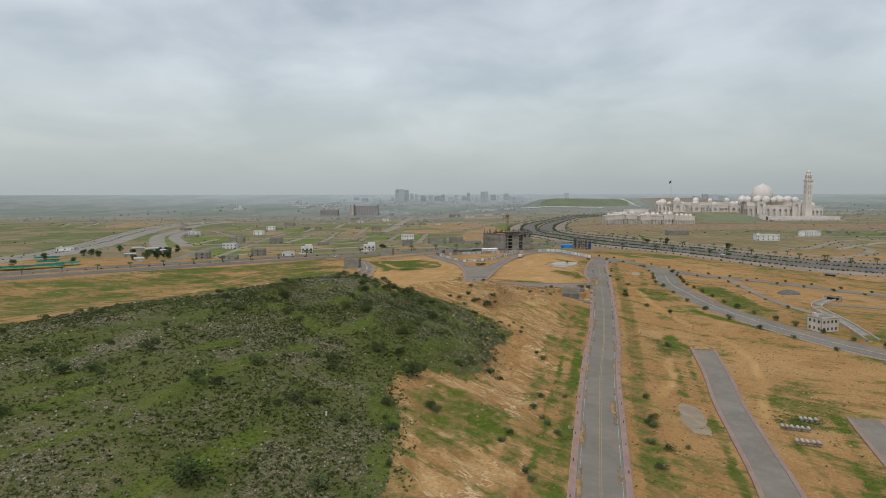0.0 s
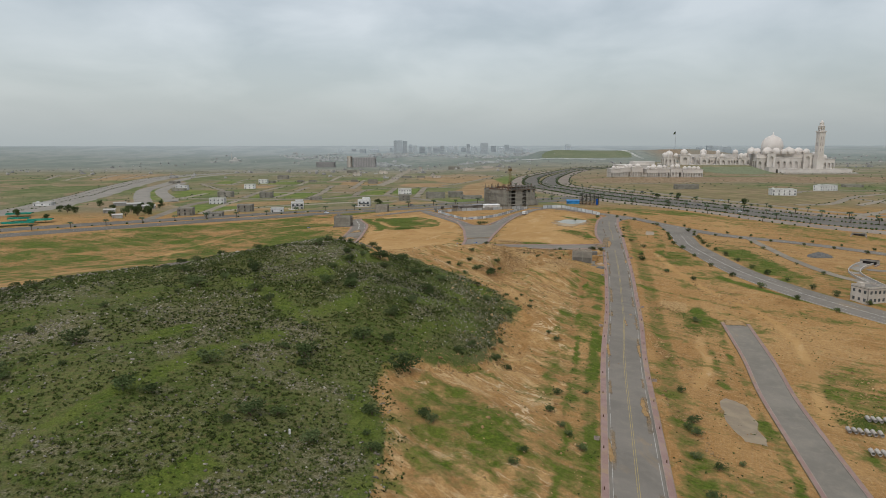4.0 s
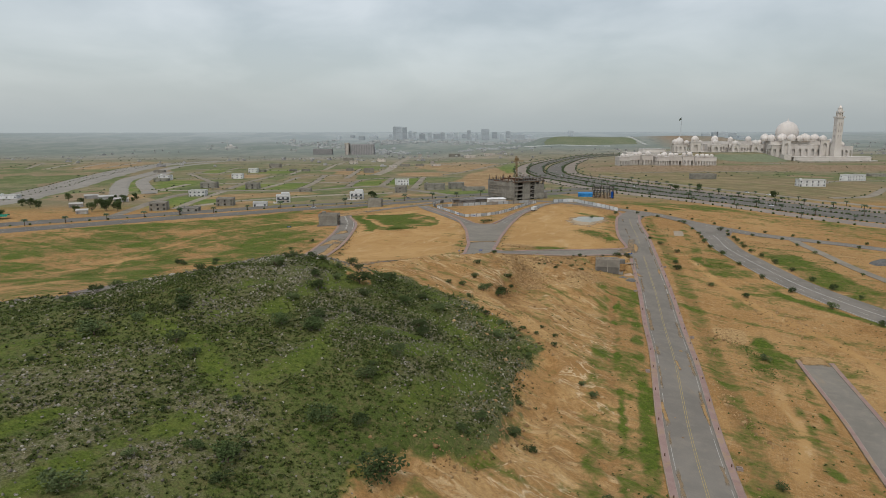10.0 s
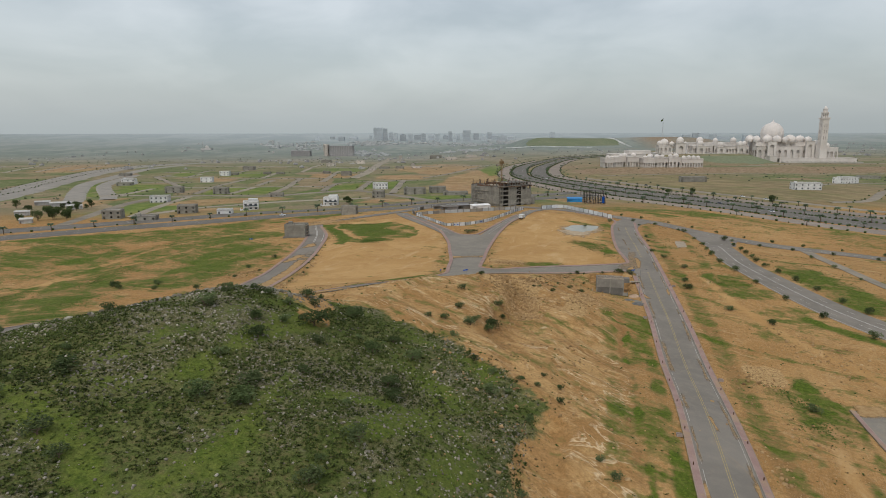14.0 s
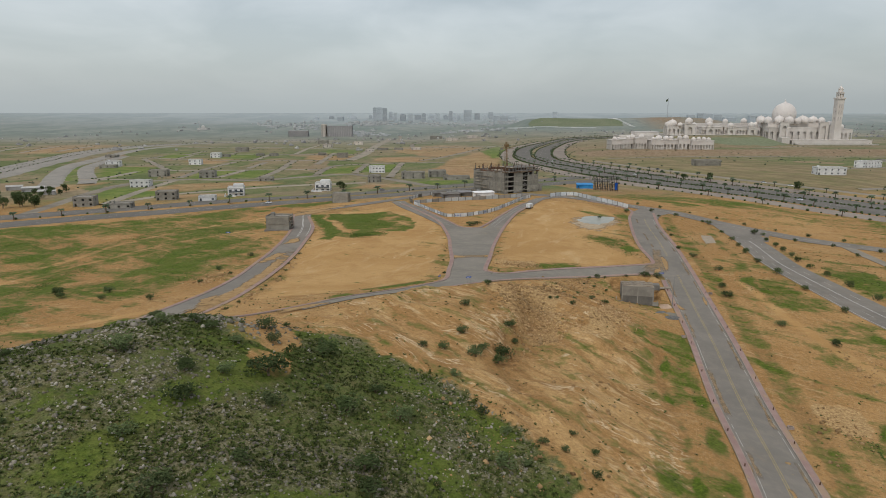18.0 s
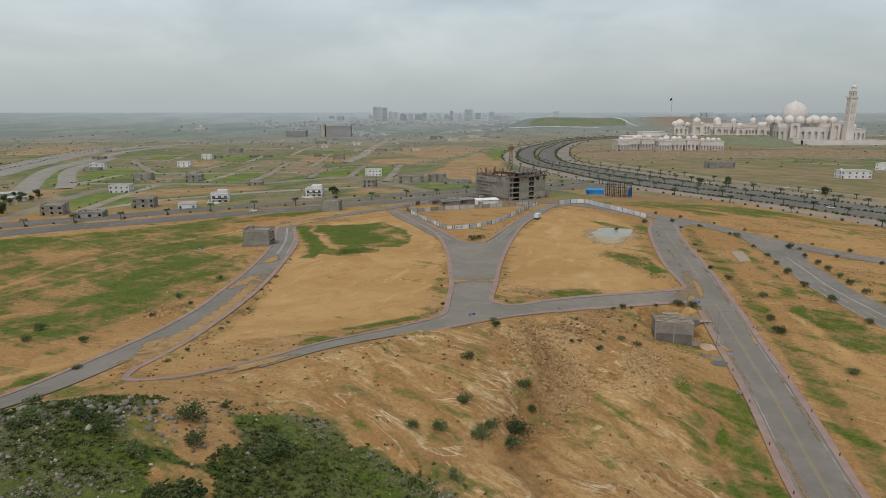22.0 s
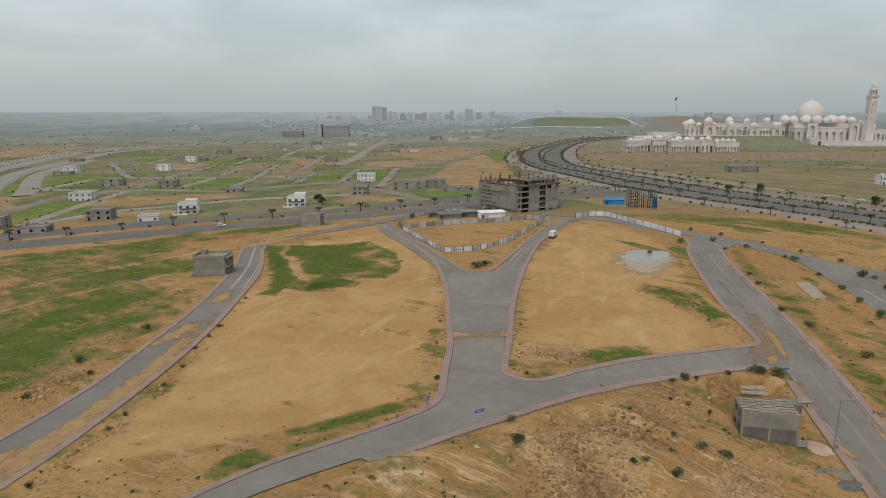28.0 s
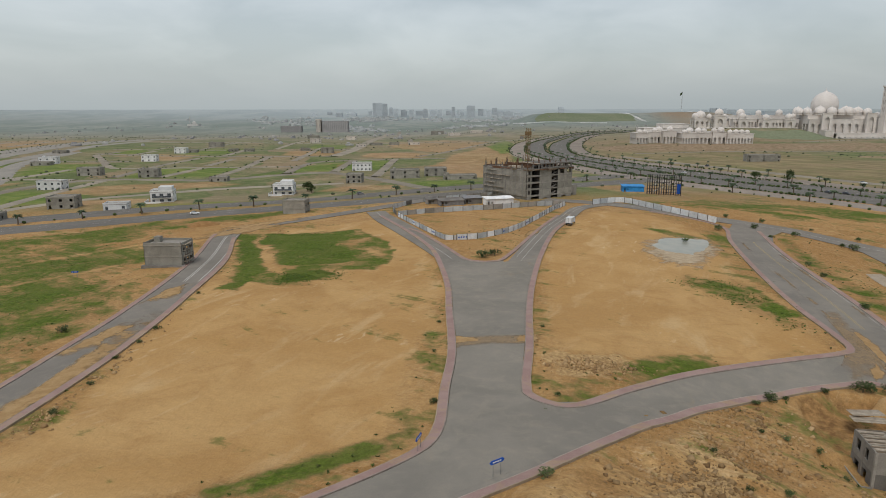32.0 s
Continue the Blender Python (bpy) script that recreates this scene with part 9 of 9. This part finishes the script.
rd = random.Random(3)
SHRUB_AT = []
SHRUB_AT += [(-9, 259, 1.8), (-19.5, 255, 1.4), (-20, 239, 1.1), (-28, 231, 1.7), (-33, 256, 1.0), (-4, 241, 1.5), (18, 265, 0.9), (24, 264, 0.8), (28, 264, 0.7), (32, 258, 0.8), (14, 270, 0.9), (20, 258, 0.8), (24, 250, 0.9), (129, 480, 0.9), (125, 466, 0.8), (116, 435, 1.1), (118, 424, 1.2), (138, 519, 0.8), (14, 322, 1.1), (25, 317, 1.2), (22, 342, 1.0), (23, 354, 0.7), (86, 392, 1.45), (90.6, 391.6, 1.4)]
SHRUB_AT += [(79, 391.8, 0.6), (59, 375, 0.4), (62, 374, 0.5), (66, 372, 0.5), (67, 367, 0.45), (48, 357, 0.4), (52, 356, 0.5), (50, 351, 0.5), (41, 344, 0.6), (43, 345, 0.6), (47, 365, 0.4), (70, 388.2, 0.5), (56, 353, 0.8), (60, 353, 0.9), (67, 387.6, 1.0), (-9, 185, 2.9), (22, 303, 1.9), (12, 305, 1.2), (17, 300, 1.1), (15, 296, 1.5), (8, 296, 1.1), (20, 297, 1.3), (10, 283, 1.0), (26, 312, 0.9)]
SHRUB_AT += [(3, 295, 0.9), (63.4, 385.4, 0.55), (9, 211, 1.2), (16, 214, 1.3), (19, 209, 1.0), (38, 235, 1.0), (30, 190, 1.0), (26, 176, 1.1), (36, 240, 0.8), (62, 181, 1.3), (60, 174, 1.1), (66, 200, 1.0), (58, 158, 1.1), (98, 270, 1.3), (120, 330, 1.3), (112, 345, 1.2), (108, 372, 1.5), (111, 382, 1.2), (118, 400, 1.2), (-48.5, 366, 0.5), (-48, 359, 0.45), (-50, 330, 0.5), (-49, 338, 0.55), (-47.5, 392, 0.5)]
SHRUB_AT += [(-47.8, 420, 0.6), (-48.2, 412, 0.5), (-49, 404, 0.45), (-48, 445, 0.5), (11, 402, 0.4), (10.5, 380, 0.6), (12, 420, 0.4), (33.4, 415, 0.4), (29.8, 381, 0.45), (-68, 420, 1.0), (-74, 398, 1.1), (-100, 368, 1.4), (-117, 369, 1.5), (-80, 352, 1.2), (27, 484, 1.6), (31, 486, 1.4), (122, 528, 1.4), (100, 505, 1.0), (-28, 226, 1.9), (-8, 219, 1.7), (-22, 262, 2.4), (-27, 281, 1.6), (-15, 280, 1.7), (-31, 250, 1.8)]
SHRUB_AT += [(-44, 258, 1.8), (-58, 230, 2.0), (-70, 214, 2.2), (-20, 195, 2.0), (-32, 180, 2.1), (-50, 168, 2.0), (-14, 160, 1.6), (-24, 146, 1.5), (-36, 150, 2.0), (-60, 150, 2.0), (-80, 170, 2.2), (-5, 246, 1.6)]
SHRUB_AT += [(29.6, 160, 1.0), (28, 165.5, 0.8), (17, 154.5, 0.9), (27, 169, 0.8), (18.6, 138, 1.0), (19.6, 134, 0.9), (14.6, 150.5, 0.9), (59, 177, 1.1), (55.4, 163.6, 1.0), (52.7, 147, 1.2), (64.4, 161, 0.7), (38, 192.7, 0.7), (-3.6, 163, 1.4), (-1.4, 161, 1.1), (-12.8, 147, 1.3), (-24.9, 120, 1.8), (-48.4, 115, 2.8), (-94.8, 155, 1.8), (-89, 156, 1.8), (16.4, 214.5, 1.2), (19.2, 227.4, 0.9), (15, 220.6, 0.9), (33.4, 264, 0.7), (30.6, 269, 0.6)]
SHRUB_AT += [(5.2, 204, 1.3), (-14, 209, 1.6), (-28.2, 225.2, 1.4), (-13.8, 196, 1.5), (-52.9, 213, 1.6), (-79.3, 227, 1.5), (-64.5, 222, 1.3), (-35.2, 227, 1.8), (-32.9, 257, 1.2), (-28, 258.3, 1.2), (-24.6, 263.5, 0.9), (-28.6, 268.8, 1.1), (-33.8, 272, 1.0), (-37.9, 274, 1.1), (-42.3, 272.7, 1.2), (-15.7, 277.5, 1.3), (-0.4, 261, 1.6), (-4.9, 268, 1.1), (-89.4, 252.8, 1.0), (-86, 254.7, 1.3), (-89, 237, 1.0), (-119, 371.6, 1.2), (-96.6, 356, 1.0), (-111.7, 361, 1.3), (-70.5, 331, 0.8), (47.5, 342.7, 0.8), (-46.8, 380, 0.6), (-73.5, 377, 0.8), (-67, 389, 0.7)]
for k, (x, y, s) in enumerate(SHRUB_AT):
    plant("shrub", SHRUBS[k % 5], x, y, s, "dense dark green shrub on the scrub hill" if inside(HILL, np.array([x * 1.0]), np.array([y * 1.0]))[0] else "grey-green shrub growing in dry earth", "shrubs", k * 47)
px_, py_ = places(rng, 260, NEAR_HILL)
for k, (x, y) in enumerate(zip(px_[:95], py_[:95])):
    plant("shrub", SHRUBS[k % 5], float(x), float(y), 0.5 + 0.95 * rd.random() ** 2, "dark green shrub among the stones of the hill", "shrubs", k * 31)
# young trees along the roads of the east side and the fields
for line, off, every, s in ((L_CROSS, 8.2, 3, 0.9), (L_CROSS, -8.4, 3, 0.9), (L_EAST, -9.6, 3, 1.25), (L_EAST, 9.4, 4, 1.2), (L_SERV, 4.5, 5, 0.8)):
    for k, q in enumerate(side(line, off)):
        if k % every == 1 and q.y > 225 and q.x > 137 and dist_to(L_EAST, np.array([q.x]), np.array([q.y]), 12)[0] > 8.0 and dist_to(L_CROSS, np.array([q.x]), np.array([q.y]), 12)[0] > 6.6:
            plant("roadside_shrub", SHRUBS[k % 5], q.x, q.y, s * rd.uniform(0.7, 1.25), "small clipped dark shrub planted along the road", "roadside shrubs", k * 53)
for k, (x, y, s) in enumerate(((-274, 603, 1.7), (-268, 612, 1.5), (-282, 598, 1.5), (-351, 628, 1.6), (-340, 622, 1.4), (-362, 634, 1.4), (-348, 679, 1.5), (-330, 560, 1.3), (-372, 545, 1.3), (-300, 640, 1.2), (-380, 600, 1.4), (-320, 650, 1.2), (-262, 600, 1.3), (-290, 590, 1.2), (-68, 700, 1.3), (-64, 694, 1.1), (250, 706, 1.5), (231, 712, 1.3), (290, 640, 1.4), (-311, 694, 0.90), (-286, 648, 1.02), (-287, 660, 1.14), (-287, 634, 1.26), (-276, 609, 1.38), (-283, 669, 0.90), (-304, 670, 1.02), (-293, 676, 1.14), (-297, 640, 1.26), (-288, 686, 1.38), (-274, 616, 0.90), (-302, 687, 1.02))):
    plant("tree", TREES[k % 3], x, y, s, "broad dark green tree near the boulevard", "trees", k * 77, lay(x, y))


def palm_meshes(seed):
    r = random.Random(seed)
    bm = bm_new()
    pts = [(0, 0, -0.3), (0.08, 0.03, 1.7), (0.14, 0.08, 3.4)]
    for a, b, ra, rb in zip(pts, pts[1:], (0.30, 0.22), (0.22, 0.19)):
        bar(bm, a, b, ra, 8, rb)
    trunk = mesh_of("trunk", bm, M_BARK)
    bm = bm_new()
    for k in range(24):
        a = k * 2.399 + r.uniform(-0.2, 0.2)
        up = r.uniform(0.25, 1.25)
        ln = r.uniform(2.0, 2.8)
        last = None
        for j in range(6):
            q = j / 5
            rr = ln * q * math.cos(up * (1 - 0.4 * q))
            z = 3.4 + ln * (math.sin(up) * q - 0.75 * q * q)
            w = 0.44 * math.sin(math.pi * min(0.12 + q * 0.88, 1.0)) + 0.03
            c = Vector((0.14 + rr * math.cos(a), 0.08 + rr * math.sin(a), z))
            s = Vector((-math.sin(a), math.cos(a), 0)) * w
            row = [bm.verts.new(c - s - Vector((0, 0, w * 0.5))), bm.verts.new(c), bm.verts.new(c + s - Vector((0, 0, w * 0.5)))]
            if last:
                bm.faces.new((last[0], row[0], row[1], last[1]))
                bm.faces.new((last[1], row[1], row[2], last[2]))
            last = row
    return mesh_of("crown", bm, M_PALM), trunk


PALMS = [palm_meshes(k) for k in range(4)]
medW = [a.lerp(b, 0.5) for a, b in zip(curve([(q.x, q.y) for q in L_BW_S[::8]], 24), curve([(q.x, q.y) for q in L_BW_N[::8]], 24))]
count = 0
for q in medW:
    if q.x < 130:
        plant("palm_tree", PALMS[count % 4], q.x, q.y, rd.uniform(1.05, 1.4), "date palm in the boulevard's median strip", "palms along the boulevards", count * 61, lay(q.x, q.y))
        count += 1
for line, off, step in ((L_BE_N, -13.4, 2), (L_BE_N, 12.6, 2), (L_BE_F, 13.4, 2), (L_BE_V, -10.5, 4), (L_BE_W, 10.5, 4)):
    for k, q in enumerate(side(line, off)):
        if k % step == 0 and 520 < q.y < 1720:
            plant("palm_tree", PALMS[count % 4], q.x + rd.uniform(-1, 1), q.y + rd.uniform(-2, 2), rd.uniform(0.8, 1.4), "date palm along the curving boulevard", "palms along the boulevards", count * 61, lay(q.x, q.y))
            count += 1

# clipped hedges and bushes along the boulevards, far trees and dots of houses
BUSH = []
for k in range(4):
    bm = bm_new()
    bmesh.ops.create_icosphere(bm, subdivisions=2, radius=1.0)
    for v in bm.verts:
        v.co *= 1 + 0.35 * noise.noise(v.co * 2.2 + Vector((k * 7, 0, 0)))
        v.co.z = v.co.z * 0.8 + 0.55
    BUSH.append(template(bm))
hxs, hys = [], []
for line, offs, gap in ((L_BE_N, (-13.0, 12.6, -15.0), 3.4), (L_BE_F, (-12.6, 13.0, 15.0), 3.4), (L_BW_N, (12.4,), 12.0), (L_BE_V, (-9.4,), 8.0), (L_BE_W, (9.6,), 7.0), (L_HW1, (-12.5, 12.5, 0.0), 14.0), (L_HW2, (-9,), 18.0)):
    pts = curve([(q.x, q.y) for q in line[::2]] + [(line[-1].x, line[-1].y)], gap)
    for o in offs:
        for q in side(pts, o):
            if rd.random() < 0.85:
                hxs.append(q.x + rd.uniform(-0.6, 0.6))
                hys.append(q.y + rd.uniform(-0.8, 0.8))
for st in STREETS:
    if st[0][1] < 1500:
        for o in (-5.0, 5.0):
            for q in side(curve(st, 9.0), o):
                if rd.random() < 0.35:
                    hxs.append(q.x + rd.uniform(-1.5, 1.5))
                    hys.append(q.y + rd.uniform(-3, 3))
hxs, hys = np.array(hxs), np.array(hys)
scatter("boulevard_bushes", BUSH, hxs, hys, base_z(hxs, hys), rng.uniform(0.45, 0.95, len(hxs)), M_LEAF_DARK, "rows of dark clipped bushes along the boulevards", "bushes", rng)
n = 15000
fx, fy = rng.uniform(-1500, 1700, n), 640 + 3200 * rng.uniform(0, 1, n) ** 1.5
fd = fbm(fx, fy, 260, 4, 44)
ok = (fy < 2250) & (fd + 0.7 * fbm(fx, fy, 60, 3, 45) > rng.uniform(-0.15, 0.9, n)) & (np.abs(fx) < 180 + fy * 0.75)
for _, line, half, _rr in ROADS[12:]:
    ok &= dist_to(line, fx, fy, half + 10) > half + 3
fx, fy = fx[ok], fy[ok]
scatter("far_trees", BUSH, fx, fy, base_z(fx, fy), rng.uniform(0.35, 1.0, len(fx)) ** 1.3 * (1 + fy / 3000), M_FAR_TREE, "dark trees and bushes dotted over the far plain", "trees", rng, 0.8)
# low pale quarters of the city before the skyline
HOUSE = []
for a_, b_, c_ in ((1.0, 0.7, 0.5), (0.6, 0.6, 0.8), (1.6, 0.6, 0.4)):
    bm = bm_new()
    box(bm, -a_, -b_, -0.3, a_, b_, c_)
    box(bm, -a_ * 0.3, -b_ * 0.4, c_, a_ * 0.25, b_ * 0.4, c_ + 0.18)
    HOUSE.append(template(bm))
qx, qy = rng.uniform(-900, 700, 3200), rng.uniform(2350, 3950, 3200)
ok = fbm(qx, qy * 0.6, 240, 4, 57) > rng.uniform(-0.10, 0.9, 3200) - 0.20 * smooth(qy, 2900, 3500)
ok &= ~((qx > 330) & (qy < 3350)) & (np.abs(qx - 150) < 420 + (qy - 2300) * 0.5) & (dist_to(L_BE_F, qx, qy, 90) > 80)
qx, qy = qx[ok], qy[ok]
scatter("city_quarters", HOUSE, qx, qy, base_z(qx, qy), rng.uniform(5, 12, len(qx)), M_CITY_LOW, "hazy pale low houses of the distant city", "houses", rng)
bm = bm_new()
box(bm, -1, -0.7, -0.2, 1, 0.7, 0.95)
box(bm, -0.3, -0.5, 0.95, 0.7, 0.5, 1.3)
B1 = template(bm)
bm = bm_new()
box(bm, -1.6, -0.6, -0.2, 1.6, 0.6, 0.8)
box(bm, -1.2, -0.4, 0.8, 0.1, 0.4, 1.35)
B2 = template(bm)
for nm, mt, cnt, lab, sd_ in (("far_white_houses", M_FAR_WALL, 260, "tiny white houses dotted over the far plain", 1), ("far_grey_houses", M_FAR_SHADE, 420, "tiny grey houses dotted over the far plain", 2)):
    hx2, hy2 = rng.uniform(-1300, 2200, cnt), 1250 + 2400 * rng.uniform(0, 1, cnt) ** 0.9
    ok = (fbm(hx2, hy2, 420, 3, 12) > -0.15) & ~((hx2 > 240) & (hx2 < 1050) & (hy2 > 1050) & (hy2 < 1900)) & ~((hx2 > 480) & (hx2 < 1300) & (hy2 > 2500) & (hy2 < 3100)) & (np.abs(hx2) < hy2 * 0.85)
    hx2, hy2 = hx2[ok], hy2[ok]
    scatter(nm, [B1, B2], hx2, hy2, base_z(hx2, hy2), rng.uniform(2.0, 4.4, len(hx2)), mt, lab, "houses", rng)

# shade nets and sheds at the nursery
for k, (x, y, w, d, turn) in enumerate(((-366, 512, 26, 14, 24), (-345, 528, 22, 10, 24), (-338, 548, 18, 10, 24), (-388, 596, 20, 10, 20), (-362, 560, 16, 9, 24))):
    t = thing("shade_net_tunnel", base_pose(x, y, turn), "green net shade tunnel at a plant nursery", "shade tunnel", "shade tunnels")
    bm = bm_new()
    rows = []
    for j in range(9):
        a = math.pi * j / 8
        rows.append([bm.verts.new((u, d / 2 - d / 2 * math.cos(a), 2.2 + 1.2 * math.sin(a))) for u in (0, w / 2, w)])
    for a, b in zip(rows, rows[1:]):
        for j in range(2):
            bm.faces.new((a[j], a[j + 1], b[j + 1], b[j]))
    bmesh.ops.solidify(bm, geom=bm.faces[:], thickness=0.08)
    part("net", bm, M_GREEN_NET, t, "green net cover")
    for u in (0.1, w / 2, w - 0.1):
        for v in (0.1, d - 0.1):
            bm = bm_new()
            bar(bm, (u, v, -0.3), (u, v, 2.25), 0.06, 5)
            part("post", bm, M_STEEL, t)
for x, y, w, d, turn in ((-318, 628, 10, 5, 20), (-300, 668, 12, 6, 24), (-326, 690, 16, 6, 28), (-286, 582, 8, 5, 20), (-345, 700, 12, 6, 28)):
    shed(x, y, turn, w, d, 3.0, M_FAR_WALL, M_FAR_WALL, "white flat-roofed nursery shed")
# underpass portals beside the east lane
for x, y, turn in ((287.3, 474.6, -35.5), (228, 374.4, -49)):
    t = thing("underpass_portal", base_pose(x, y, turn, -0.6), "concrete underpass mouth with splayed side walls", "underpass")
    bm = bm_new()
    wall_cells(bm, pose(0, 0, 0), 9, 2.6, 0.6, [(1.2, 0, 7.8, 1.9)])
    part("portal", bm, M_CONC, t)
    for s in (0, 9):
        bm = bm_new()
        box(bm, s - 0.3, -7, 0, s + 0.3, -0.01, 1.2)
        part("side_wall", bm, M_KERB, t)
    # solid near-black block: the shade inside the underpass is its colour
    bm = bm_new()
    box(bm, 1.2, 0.62, 0, 7.8, 5, 2.2)
    part("passage", bm, M_DARK, t)
# open concrete drain channel running from the underpass to the road
t = thing("drain_channel", pose(0, 0, 0), "open concrete drain channel with low side walls", "channel", "", "structure")
bm = bm_new()
strip(bm, L_CHANNEL, [(-2.3, 0.0), (2.3, 0.0)], 0.06)
part("channel_floor", bm, M_CONC, t, "pale concrete floor")
for o in (-2.5, 2.5):
    bm = bm_new()
    strip(bm, L_CHANNEL, [(o - 0.2, -0.4), (o - 0.2, 0.95), (o + 0.2, 0.95), (o + 0.2, -0.4)], 0.05)
    bmesh.ops.recalc_face_normals(bm, faces=bm.faces)
    part("side_wall", bm, M_KERB_PALE, t, "low pale concrete wall")
heap("earth_heap", 214, 388, 8.5, 5.0, 2.2, M_GRAVEL, "grey mound of earth and gravel between the lanes", 0.3, 21)
house("white_house", base_pose(493, 856, 24, -0.2), 30, 13, 2, 3.4, M_WHITE, "long white two-storey house on the slope below the mosque", (6, 2, 4, 2), True, False, 0.7, True, None, 19)
# a small white box left on the hill
t = thing("marker_stone", base_pose(-27.8, 146.4, 15, 0.5), "small white painted marker stone on the hill", "marker")
bm = bm_new()
box(bm, -0.2, -0.2, -0.6, 0.2, 0.2, 0.25)
box(bm, -0.15, -0.15, 0.25, 0.15, 0.15, 0.32)
part("stone", bm, M_WHITE, t)
